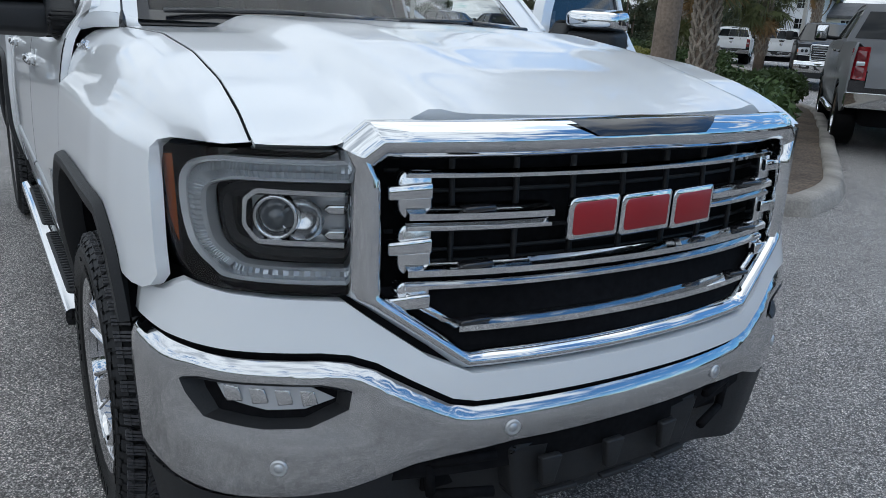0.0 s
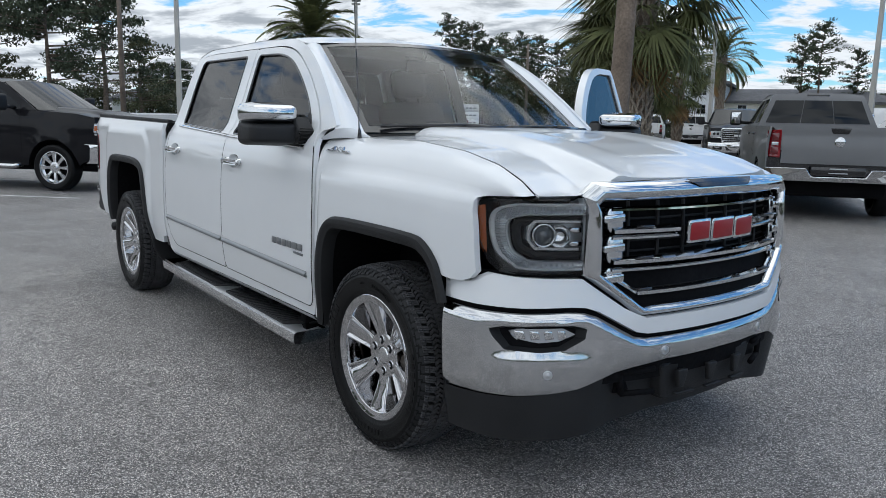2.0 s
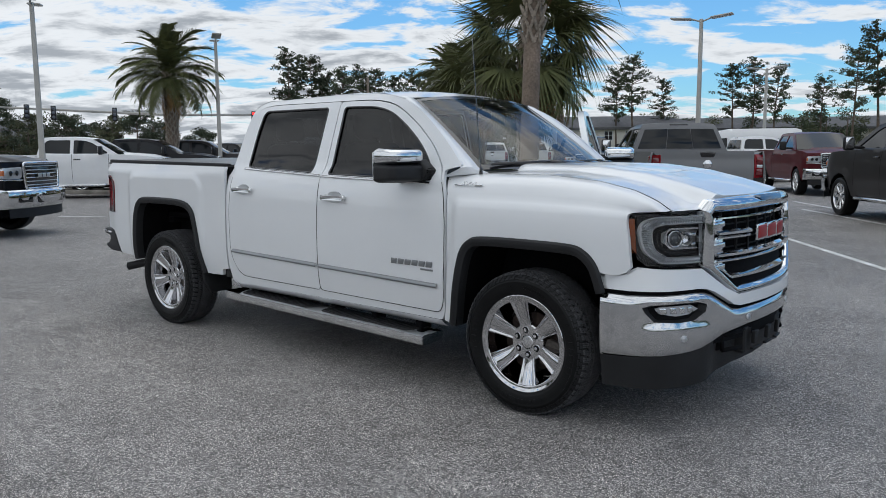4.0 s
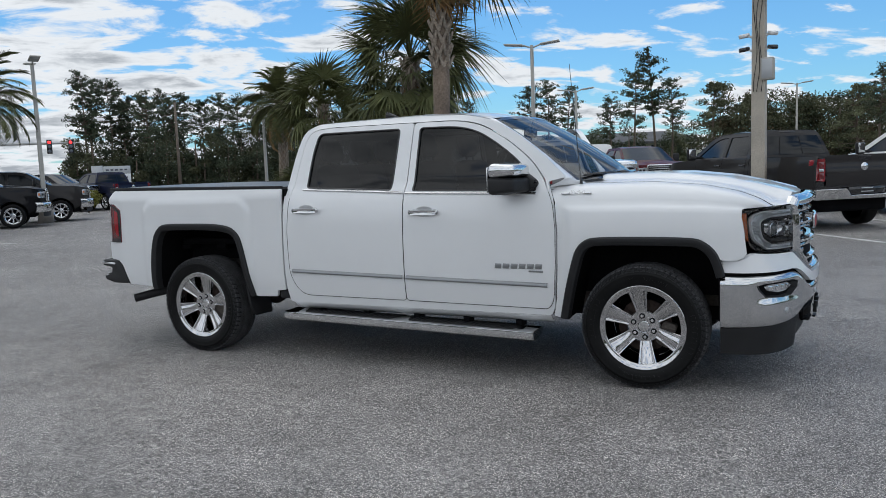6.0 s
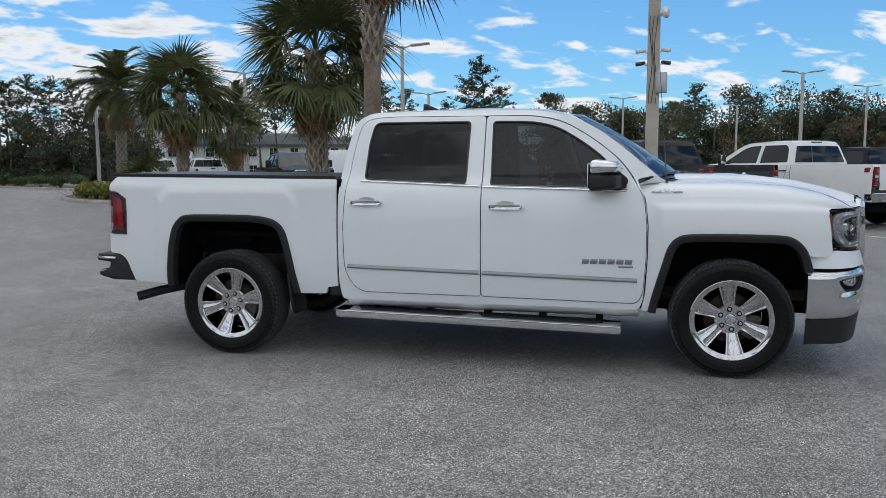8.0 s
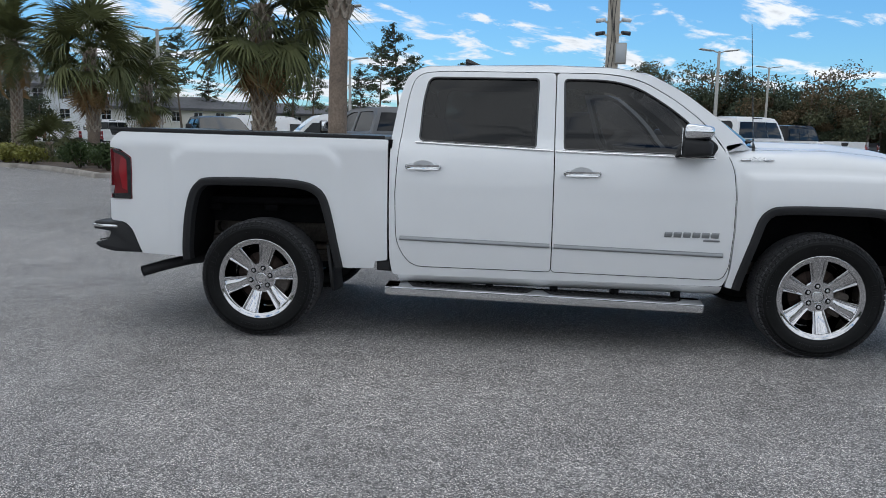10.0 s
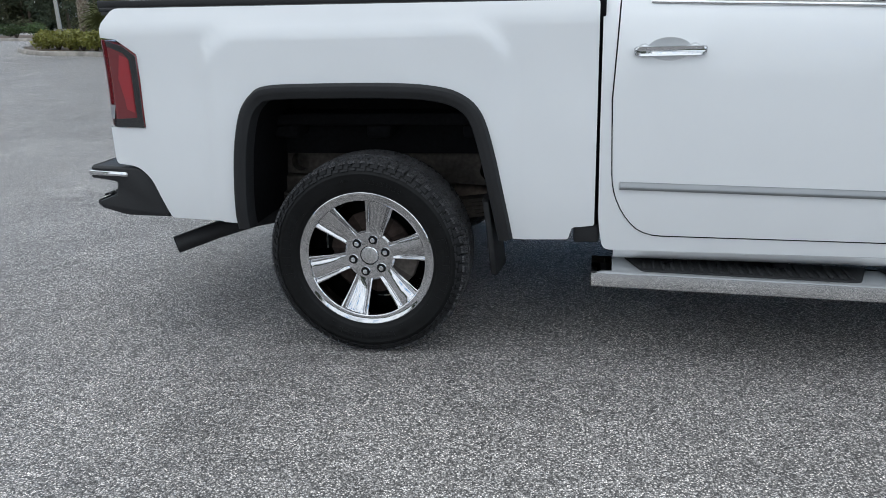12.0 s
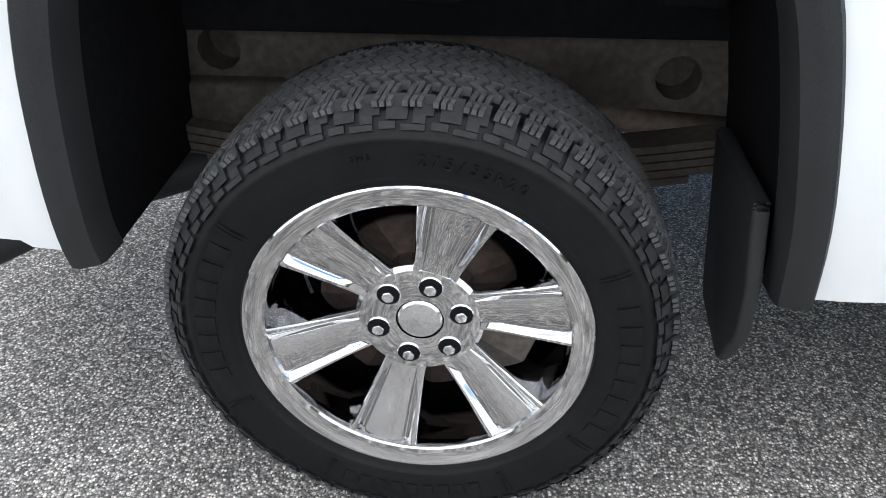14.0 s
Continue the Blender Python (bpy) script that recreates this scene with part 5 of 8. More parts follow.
# ---- underside: frame rails, axle, springs, exhaust ----
for s in (-1, 1):
    bm = bmesh.new()
    rail = [(-1.05, 0.755, 0.64), (-0.60, 0.755, 0.63), (0.0, 0.765, 0.635), (0.55, 0.72, 0.60), (0.95, 0.62, 0.50), (3.0, 0.58, 0.45), (3.6, 0.62, 0.50), (4.4, 0.60, 0.48)]
    hole_x = (-0.40, 0.44)
    f = lambda x, z: Vector((x, s * 0.52, z))
    top = [(x, a) for x, a, b in rail]
    bot = [(x, b - 0.02) for x, a, b in rail]
    circ = [[(hx + 0.042 * math.cos(t), hz + 0.042 * math.sin(t)) for t in steps(0, 2 * math.pi * 11 / 12, 11)] for hx, hz in ((-0.42, 0.688), (0.43, 0.652))]
    panel(bm, top + bot[::-1], f, 0.09, holes=circ, fold=(0, -s * 0.08, 0))
    part("frame_rail", bm, M_FRAME, truck, "dusty dark steel frame rail")
    bm = bmesh.new()
    panel(bm, top + bot[::-1], lambda x, z: Vector((x, s * 0.45, z)), 0.3)
    part("frame_web", bm, M_FRAME, truck)
    bm = bmesh.new()
    for k in range(5):
        sheet(bm, lambda u, v: Vector((u, s * (0.60 - v * 0.07), 0.525 + 0.10 * (abs(u) / 0.75) ** 2 - k * 0.017)), steps(-0.72 + 0.05 * k, 0.66 - 0.05 * k, 16), [0, 1])
        sheet(bm, lambda u, v: Vector((u, s * 0.60, 0.525 + 0.10 * (abs(u) / 0.75) ** 2 - k * 0.017 - v * 0.014)), steps(-0.72 + 0.05 * k, 0.66 - 0.05 * k, 16), [0, 1])
    part("leaf_spring", bm, M_FRAME, truck)
    bm = bmesh.new()
    box(bm, (-0.42, s * 0.53, 0.59), (0.26, 0.06, 0.09), 0.015)
    part("spring_hanger", bm, M_FRAME, truck)
    bm = bmesh.new()
    tube(bm, [(0.16, s * 0.50, 0.34), (0.30, s * 0.47, 0.74)], [0.032, 0.026], 12)
    part("shock_absorber", bm, M_FRAME, truck)
bm = bmesh.new()
tube(bm, [(0, -0.82, HUB), (0, -0.18, HUB)], 0.045, 14)
tube(bm, [(0, 0.18, HUB), (0, 0.82, HUB)], 0.045, 14)
lathe(bm, [(0.04, -0.20), (0.13, -0.12), (0.16, 0.0), (0.13, 0.12), (0.04, 0.20)], 20, centre=(0, 0, HUB))
part("rear_axle", bm, M_FRAME, truck)
bm = bmesh.new()
tube(bm, [(2.4, -0.30, 0.42), (0.9, -0.32, 0.45), (0.5, -0.38, 0.50), (0.1, -0.42, 0.58), (-0.2, -0.48, 0.52), (-0.45, -0.58, 0.475)], 0.038, 14)
tube(bm, [(1.5, -0.30, 0.43), (0.75, -0.33, 0.46)], 0.095, 18)
part("exhaust_pipe", bm, material("rusted_exhaust", (0.15, 0.12, 0.10), 0.6, 0.5, grain=0.2, stain=0.4, stain_scale=8), truck, "rusty exhaust pipe")
bm = bmesh.new()
tube(bm, [(-0.45, -0.58, 0.475), (-0.60, -0.68, 0.462), (-0.72, -0.78, 0.440), (-0.86, -0.89, 0.402)], [0.036, 0.036, 0.037, 0.037], 18, False)
part("tailpipe", bm, M_PLASTIC, truck, "slanted dark tailpipe tip")
bm = bmesh.new()
box(bm, (0.0, 0, 0.90), (1.9, 1.40, 0.05), 0.01)
part("bed_floor", bm, M_DARK, truck)
for k in range(5):
    bm = bmesh.new()
    box(bm, (-0.8 + k * 0.40, 0, 0.850), (0.10, 1.40, 0.05), 0.01)
    part("bed_cross_member", bm, M_DARK, truck)
bm = bmesh.new()
box(bm, (2.0, 0, 0.46), (2.1, 1.70, 0.06), 0.02)
box(bm, (3.7, 0, 0.42), (1.3, 1.0, 0.10), 0.02)
box(bm, (3.7, 0, 0.80), (1.1, 1.05, 0.5), 0.05)
part("floor_pan", bm, M_DARK, truck)
for s in (-1, 1):
    # mud flap and inner shield behind the rear arch
    bm = bmesh.new()
    prism(bm, rounded([(s * 0.960, 0.64, 0.01), (s * 0.70, 0.64, 0.01), (s * 0.70, 0.31, 0.02), (s * 0.895, 0.312, 0.01), (s * 0.95, 0.40, 0.02), (s * 0.962, 0.50, 0.02)], 3), lambda a, b: Vector((0.475 + 0.012 * math.sin((abs(a) - 0.7) * 24) - (b - 0.5) * 0.10, a, b)), (0.024, 0, 0), 0.006)
    part("mud_flap", bm, M_PLASTIC, truck, "black moulded mud flap")
    # running board
    bm = bmesh.new()
    step = lambda x: 0.372 - 0.0245 * (x - 0.87)
    sec = ((-0.80, 0.0), (-0.82, 0.012), (-0.985, 0.012), (-1.0, 0.004), (-1.004, -0.02), (-0.998, -0.048), (-0.97, -0.052), (-0.83, -0.045))
    g = [[bm.verts.new((x, -s * y, step(x) + z)) for y, z in sec] for x in steps(0.868, 2.925, 10)]
    for p, q in zip(g, g[1:]):
        for k in range(len(sec)):
            j = (k + 1) % len(sec)
            bm.faces.new((p[k], p[j], q[j], q[k]))
    bm.faces.new(g[0])
    bm.faces.new(g[-1][::-1])
    sharpen(bm, 30)
    board = part("running_board", bm, M_CHROME, truck, "chrome running board with black tread pads")
    for x0, x1 in ((0.99, 1.86), (1.90, 2.82)):
        bm = bmesh.new()
        prism(bm, rounded([(x0, s * 0.815, 0.0), (x1, s * 0.815, 0.0), (x1 - 0.06, s * 0.978, 0.02), (x0 + 0.06, s * 0.978, 0.02)], 3), lambda a, b: Vector((a, b, step(a) + 0.017)), (0, 0, -0.006), 0.001)
        k = x0 + 0.07
        pad = part("tread_pad", bm, M_PLASTIC, board, "ribbed black step pad")
        bm = bmesh.new()
        while k < x1 - 0.07:
            box(bm, (k, s * 0.90, step(k) + 0.019), (0.014, 0.13, 0.006), 0.002, seg=1)
            k += 0.034
        part("step_ribs", bm, M_PLASTIC, pad)
    for x in (1.15, 1.55, 1.98, 2.38, 2.78):
        bm = bmesh.new()
        box(bm, (x, s * 0.83, step(x) + 0.045), (0.05, 0.10, 0.09), 0.01)
        part("step_bracket", bm, M_DARK, board)

# ---- tail: tailgate, lamps, bumper, bed cover ----
bm = bmesh.new()
prism(bm, rounded([(-0.80, 0.63, 0.02), (0.80, 0.63, 0.02), (0.80, 1.345, 0.03), (-0.80, 1.345, 0.03)], 4), lambda a, b: Vector((-1.055, a, b)), (0.06, 0, 0), 0.008)
part("tailgate", bm, M_WHITE, truck)
for s in (-1, 1):
    def tail_at(u, z):
        """u runs round the corner of the bed."""
        x = -0.866 - 0.165 * min(u, 1.0) - 0.05 * max(0, u - 1)
        w = bed_w(-0.87 - 0.15 * u, z) + 0.006 if u < 0.75 else bed_w(-0.98, z) + 0.006 - (u - 0.75) * 0.11
        return Vector((x, s * w, z))
    shape = [(0.0, 1.186), (0.30, 1.222), (0.80, 1.246), (1.4, 1.248), (1.55, 1.20), (1.45, 0.99), (1.2, 0.925), (0.9, 0.918), (0.0, 0.915)]
    bm = bmesh.new()
    panel(bm, shape, tail_at, 0.06, fold=(0.03, -s * 0.04, 0))
    tl = part("tail_lamp", bm, M_REDLENS, truck, "dark red tail lamp")
    bm = bmesh.new()
    panel(bm, [(0.21, 1.178), (0.44, 1.192), (0.56, 1.10), (0.44, 1.02), (0.42, 0.985), (0.19, 0.97)], lambda u, z: tail_at(u, z) + Vector((0, s * 0.002, 0)), 0.05, fold=(0.0, -s * 0.004, 0))
    part("bright_lens", bm, M_REDLENS_B, tl, "bright red lens")
    bm = bmesh.new()
    panel(bm, [(0.0, 1.186), (0.30, 1.222), (0.80, 1.246), (0.82, 1.228), (0.32, 1.198), (0.17, 1.172), (0.15, 0.952), (0.9, 0.945), (0.9, 0.916), (0.0, 0.915)], lambda u, z: tail_at(u, z) + Vector((0, s * 0.003, 0)), 0.05, fold=(0.0, -s * 0.006, 0))
    part("lamp_border", bm, M_GLOSSBLACK, tl)
    bm = bmesh.new()
    panel(bm, [(0.75, 1.0), (1.12, 1.0), (1.0, 0.945), (0.85, 0.945)], lambda u, z: tail_at(u, z) + Vector((0, s * 0.002, 0)), 0.05, fold=(0.0, -s * 0.004, 0))
    part("reversing_lens", bm, M_CLEARLENS, tl, "clear reversing lens")
    bm = bmesh.new()
    prism(bm, rounded([(-1.17, 0.752, 0.02), (-0.93, 0.752, 0.05), (-0.875, 0.715, 0.04), (-0.815, 0.548, 0.02), (-1.03, 0.548, 0.03), (-1.15, 0.572, 0.02), (-1.165, 0.598, 0.01), (-1.06, 0.635, 0.02), (-1.045, 0.685, 0.01), (-1.172, 0.70, 0.01)], 4), lambda a, b: Vector((a, s * (0.940 + 0.034 * ramp(a, -1.17, -0.92)), b)), (0, -s * 0.22, 0), 0.012)
    sharpen(bm, 35)
    cb = part("bumper_corner", bm, M_PLASTIC, truck, "black rear bumper corner with a step")
    bm = bmesh.new()
    prism(bm, rounded([(-1.174, 0.735, 0.008), (-0.985, 0.732, 0.015), (-0.985, 0.712, 0.01), (-1.174, 0.712, 0.008)], 3), lambda a, b: Vector((a, s * (0.946 + 0.034 * ramp(a, -1.17, -0.92)), b)), (0, -s * 0.03, 0), 0.004)
    part("bright_strip", bm, M_CHROME, cb, "chrome strip")
    for i in range(4):
        for j in range(3):
            bm = bmesh.new()
            box(bm, (-1.14 + i * 0.024, s * (0.90 - j * 0.04), 0.622 + i * 0.004), (0.012, 0.026, 0.008), 0.003, seg=1)
            part("step_stud", bm, M_PLASTIC, cb)
bm = bmesh.new()
prism(bm, rounded([(-1.20, 0.74, 0.03), (-1.08, 0.745, 0.02), (-1.06, 0.56, 0.02), (-1.18, 0.56, 0.03)], 4), lambda a, b: Vector((a, -0.76, b)), (0, 1.52, 0), 0.01)
part("rear_bumper", bm, M_CHROME, truck, "chrome rear bumper")
bm = bmesh.new()
cov = lambda u, v: Vector((-1.035 + u * 1.875, v * 0.90, 1.395 - 0.030 * u - 0.012 * v * v + 0.006 * math.sin(u * 3 * math.pi) ** 2))
g = sheet(bm, cov, steps(0, 1, 24), steps(-1, 1, 12))
for edge in ([r[0] for r in g], [r[-1] for r in g], list(g[0]), list(g[-1])):
    dn = [bm.verts.new(v.co + Vector((0, 0, -0.045))) for v in edge]
    for i in range(len(dn) - 1):
        bm.edges.get((edge[i], edge[i + 1])).smooth = False
        bm.faces.new((edge[i], edge[i + 1], dn[i + 1], dn[i]))
bed_cover = part("bed_cover", bm, M_VINYL, truck, "black folding bed cover")
for s in (-1, 1):
    bm = bmesh.new()
    prism(bm, [(-1.035, 1.392), (0.842, 1.362), (0.842, 1.338), (-1.035, 1.364)], lambda a, b: Vector((a, s * 0.918, b)), (0, -s * 0.03, 0), 0.004)
    part("cover_rail", bm, M_PLASTIC, bed_cover)
    bm = bmesh.new()
    prism(bm, [(-1.02, 1.366), (0.85, 1.342), (0.85, 1.325), (-1.02, 1.35)], lambda a, b: Vector((a, s * 0.938, b)), (0, -s * 0.10, 0), 0.005)
    part("bed_rail_cap", bm, M_PLASTIC, truck, "black cap on the bed rail")

# ---- mirrors ----
def mirror_unit(parent, s, cx, cy, cz, turn=0.0):
    """A door mirror: black foot and shell, chrome cap. Built for the right side, mirrored by s."""
    base = Matrix.Translation((cx, cy, cz)) @ Matrix.Rotation(radians(turn), 4, "Z")
    f = new("mirror")
    f.parent = parent
    f["label"] = "chrome-capped door mirror"

    def shell(name, z0, z1, y0, y1, x0, x1, mat, label="", bevel=0.03):
        b = bmesh.new()
        box(b, ((x0 + x1) / 2, s * (y0 + y1) / 2, (z0 + z1) / 2), (x1 - x0, abs(y1 - y0), z1 - z0), bevel, seg=4)
        for v in b.verts:
            t = (abs(v.co.y) - y0) / (y1 - y0)
            k = 1 - 0.28 * ramp(v.co.x, x0, x1)
            v.co.z = (z0 + z1) / 2 + (v.co.z - (z0 + z1) / 2) * k * (1 - 0.12 * ramp(t, 0.7, 1.0))
            v.co.x -= 0.05 * max(0, t) ** 2
        b.transform(base)
        part(name, b, mat, f, label)

    shell("mirror_shell", -0.105, 0.025, 0.03, 0.26, -0.06, 0.12, M_PLASTIC)
    shell("mirror_cap", 0.0, 0.112, 0.032, 0.262, -0.055, 0.122, M_CHROME, "chrome mirror cap", 0.035)
    b = bmesh.new()
    prism(b, rounded([(-0.10, -0.10, 0.02), (0.13, -0.09, 0.03), (0.17, -0.03, 0.04), (0.06, 0.06, 0.03), (-0.02, 0.03, 0.03)], 4), lambda a, z: Vector((a, s * -0.035, z)), (0, s * 0.09, 0), 0.015)
    b.transform(base)
    part("mirror_foot", b, M_PLASTIC, f)
    b = bmesh.new()
    box(b, (-0.062, s * 0.15, 0.0), (0.006, 0.19, 0.165), 0.003)
    for v in b.verts:
        v.co.x -= 0.05 * (max(0, abs(v.co.y) - 0.03) / 0.23) ** 2
    b.transform(base)
    part("mirror_glass", b, M_CHROME, f, "mirror glass")
    return f


mirror_unit(truck, -1, 2.80, -0.925, 1.36)
# dark corner panel behind the mirror
bm = bmesh.new()
panel(bm, rounded([(2.955, 1.277, 0.02), (2.845, 1.435, 0.02), (2.80, 1.30, 0.03)], 3), lambda x, z: side(-1)(x, z) + Vector((0, -0.004, 0)), 0.04, fold=(0, 0.01, 0))
part("mirror_corner_panel", bm, M_PLASTIC, truck)

# ---- the driver's door, wide open on the far side ----
HINGE = Vector((3.05, 0.955, 0))
SWING = radians(66)
open_door = part("open_front_door", bmesh.new(), M_WHITE, truck, "driver's door standing wide open")


def swung(x, z, out=0.0):
    p = Vector((x, side_w(x, z) + out, z)) - HINGE
    q = Matrix.Rotation(-SWING, 3, "Z") @ p
    return HINGE + q


nrm_in = Matrix.Rotation(-SWING, 3, "Z") @ Vector((0, -0.05, 0))
bm = bmesh.new()
panel(bm, DOOR_F, swung, 0.05, holes=[WIN_F], fold=nrm_in)
part("door_skin", bm, M_WHITE, open_door)
bm = bmesh.new()
panel(bm, WIN_F, lambda x, z: swung(x, z, -0.015), 0.08)
outward(bm, (1.9, 0, 1.4))
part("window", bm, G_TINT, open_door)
bm = bmesh.new()
panel(bm, [p for p in DOOR_F if p[1] < 1.29] + [(1.96, 1.285)], lambda x, z: swung(x, z, -0.075), 0.08)
part("door_lining", bm, M_LEATHER, open_door, "dark door lining")
ring = densify(WIN_F, 0.04)
bm = bmesh.new()
q = [swung(p[0], p[1], -0.02) for p in ring]
tube(bm, q + q[:1], 0.012, 6, False)
part("window_seal", bm, M_GLOSSBLACK, open_door)
c = swung(2.80, 1.36, 0.045)
mirror_unit(truck, 1, c.x, c.y, c.z, -66)

# ---- inside of the cab ----
for s in (-1, 1):
    bm = bmesh.new()
    sheet(bm, lambda u, v: Vector((u, s * (side_w(u, 0.5 + v * 0.78) - 0.06), 0.5 + v * 0.78)), steps(0.95, 3.05 if s < 0 else 1.94, 8), steps(0, 1, 4))
    part("door_lining", bm, M_LEATHER, truck)
    bm = bmesh.new()
    sheet(bm, lambda u, v: Vector((1.90 + u * 0.11, s * (side_w(1.95, 1.25 + v * 0.55) - 0.05), 1.25 + v * 0.55)), [0, 1], steps(0, 1, 4))
    part("inner_pillar", bm, M_GREYTRIM, truck)
bm = bmesh.new()
back = lambda y, z: Vector((0.93 + 0.16 * max(0, z - 1.34), y * (1 - 0.30 * max(0, z - 1.34)), z))
panel(bm, rounded([(-0.86, 0.5, 0), (0.86, 0.5, 0), (0.86, 1.34, 0.05), (0.80, 1.80, 0.1), (-0.80, 1.80, 0.1), (-0.86, 1.34, 0.05)]), back, 0.1, holes=[rounded([(-0.66, 1.42, 0.05), (0.66, 1.42, 0.05), (0.62, 1.73, 0.05), (-0.62, 1.73, 0.05)])])
part("cab_back", bm, M_WHITE, truck)
bm = bmesh.new()
panel(bm, rounded([(-0.84, 0.5, 0), (0.84, 0.5, 0), (0.84, 1.34, 0.05), (0.78, 1.78, 0.1), (-0.78, 1.78, 0.1), (-0.84, 1.34, 0.05)]), lambda y, z: back(y, z) + Vector((0.03, 0, 0)), 0.1, holes=[rounded([(-0.65, 1.43, 0.05), (0.65, 1.43, 0.05), (0.61, 1.72, 0.05), (-0.61, 1.72, 0.05)])])
part("rear_lining", bm, M_LEATHER, truck)
bm = bmesh.new()
panel(bm, rounded([(-0.66, 1.42, 0.05), (0.66, 1.42, 0.05), (0.62, 1.73, 0.05), (-0.62, 1.73, 0.05)]), back, 0.1)
part("rear_window", bm, glass("rear_glass", (0.6, 0.62, 0.62)), truck)
bm = bmesh.new()
sheet(bm, lambda u, v: Vector((2.55 + 0.75 * u + 0.08 * u * (1 - v * v), v * 0.80, 1.10 + 0.205 * math.sin(math.pi / 2 * min(1, u * 2.2)))), steps(0, 1, 16), steps(-1, 1, 12))
dash = part("dashboard", bm, M_LEATHER, truck, "dark dashboard")
bm = bmesh.new()
ring_pts = [Matrix.Rotation(radians(-24), 3, "Y") @ Vector((0, 0.19 * math.cos(a), 0.19 * math.sin(a))) + Vector((2.52, 0.40, 1.16)) for a in steps(0, 2 * math.pi, 28)]
tube(bm, ring_pts, 0.016, 8, False)
tube(bm, [(2.52, 0.22, 1.16), (2.52, 0.58, 1.16)], 0.02, 6)
tube(bm, [(2.55, 0.40, 1.14), (2.75, 0.40, 1.05)], 0.04, 8)
part("steering_wheel", bm, M_LEATHER, truck)
for x, ys, lean in ((2.05, (-0.40, 0.40), 14), (1.22, (-0.44, 0.0, 0.44), 16)):
    for y in ys:
        seat = new("seat")
        seat.parent = truck
        seat["label"] = "dark leather seat with headrest"
        bm = bmesh.new()
        box(bm, (x + 0.27, y, 0.86), (0.52, 0.50, 0.18), 0.06, seg=3)
        part("seat_cushion", bm, M_LEATHER, seat)
        bm = bmesh.new()
        box(bm, (0, 0, 0.32), (0.16, 0.50, 0.62), 0.07, seg=3)
        bm.transform(Matrix.Translation((x, y, 0.90)) @ Matrix.Rotation(radians(-lean), 4, "Y"))
        part("backrest", bm, M_LEATHER, seat)
        bm = bmesh.new()
        box(bm, (0, 0, 0.755), (0.10, 0.27, 0.19), 0.05, seg=3)
        tube(bm, [(0, -0.07, 0.60), (0, -0.07, 0.70)], 0.008, 6)
        tube(bm, [(0, 0.07, 0.60), (0, 0.07, 0.70)], 0.008, 6)
        bm.transform(Matrix.Translation((x, y, 0.90)) @ Matrix.Rotation(radians(-lean), 4, "Y"))
        part("headrest", bm, M_LEATHER, seat)
bm = bmesh.new()
box(bm, (2.60, 0.0, 1.70), (0.04, 0.24, 0.075), 0.02)
tube(bm, [(2.60, 0, 1.72), (2.63, 0, 1.79)], 0.012, 6)
part("inner_mirror", bm, M_GLOSSBLACK, truck)
for y0, y1 in ((0.06, 0.56), (-0.56, -0.06)):
    bm = bmesh.new()
    box(bm, (2.50, (y0 + y1) / 2, 1.755), (0.16, y1 - y0, 0.018), 0.006, Matrix.Rotation(radians(18), 4, "Y"))
    part("sun_visor", bm, M_GREYTRIM, truck)

# ---- badges ----
on_side = lambda x, z, s=-1, o=0.004: Vector((x, s * (side_w(x, z) + o), z))
for k in range(6):
    bm = bmesh.new()
    x0 = 2.655 + k * 0.058
    prism(bm, [(x0, 0.757), (x0 + 0.046, 0.756), (x0 + 0.052, 0.790), (x0 + 0.004, 0.791)], lambda a, b: on_side(a, b, -1, 0.006), (0, 0.005, 0), 0.002)
    part("name_bar", bm, M_MOULD, truck, "chrome bar of the model badge")
bm = bmesh.new()
prism(bm, [(2.90, 0.735), (3.0, 0.733), (3.0, 0.745), (2.90, 0.747)], lambda a, b: on_side(a, b, -1, 0.005), (0, 0.004, 0), 0.001)
part("name_bar", bm, M_MOULD, truck)
p = fender(-1)(3.22, 1.262)
text(truck, "4X4", 0.046, Matrix.Translation((3.215, p.y - 0.005, p.z + 0.01)) @ Matrix.Rotation(radians(62), 4, "X") @ Matrix.Diagonal((1.5, 0.8, 1, 1)), M_CHROME_D, "drive_badge", 0.004)

for x0, x1 in ((3.115, 3.175), (3.258, 3.318)):
    bm = bmesh.new()
    box(bm, ((x0 + x1) / 2, p.y - 0.006, p.z + 0.004), (x1 - x0, 0.012, 0.010), 0.002)
    part("badge_bar", bm, M_CHROME_D, truck)

# ---- the parking lot round the truck ----
M_GALV = material("grey_painted_steel", (0.42, 0.41, 0.38), 0.6, grain=0.06, stain=0.12, stain_scale=2)
M_POLE = material("weathered_concrete_pole", (0.44, 0.40, 0.34), 0.85, grain=0.12, grain_scale=40, stain=0.2, stain_scale=1.5)
M_WOOD = material("weathered_timber", (0.15, 0.12, 0.095), 0.85, grain=0.25, stain=0.25)
M_MULCH = material("brown_mulch", (0.10, 0.075, 0.055), 0.95, grain=0.5, grain_scale=35, stain=0.3, bump=0.8, bump_scale=60)
M_GRASS = material("dry_grass", (0.10, 0.12, 0.05), 0.9, grain=0.4, grain_scale=8, stain=0.3, stain_scale=0.4)
M_LEAF = material("green_leaf", (0.058, 0.088, 0.032), 0.55, vary=0.25, grain=0.35, grain_scale=1.5, sheen_spec=0.2)
M_LEAF_Y = material("yellow_green_leaf", (0.20, 0.20, 0.035), 0.6, grain=0.3, grain_scale=4)
M_PINE = material("dark_pine_needles", (0.066, 0.082, 0.050), 0.7, vary=0.25, grain=0.4, grain_scale=0.8, sheen_spec=0.2)
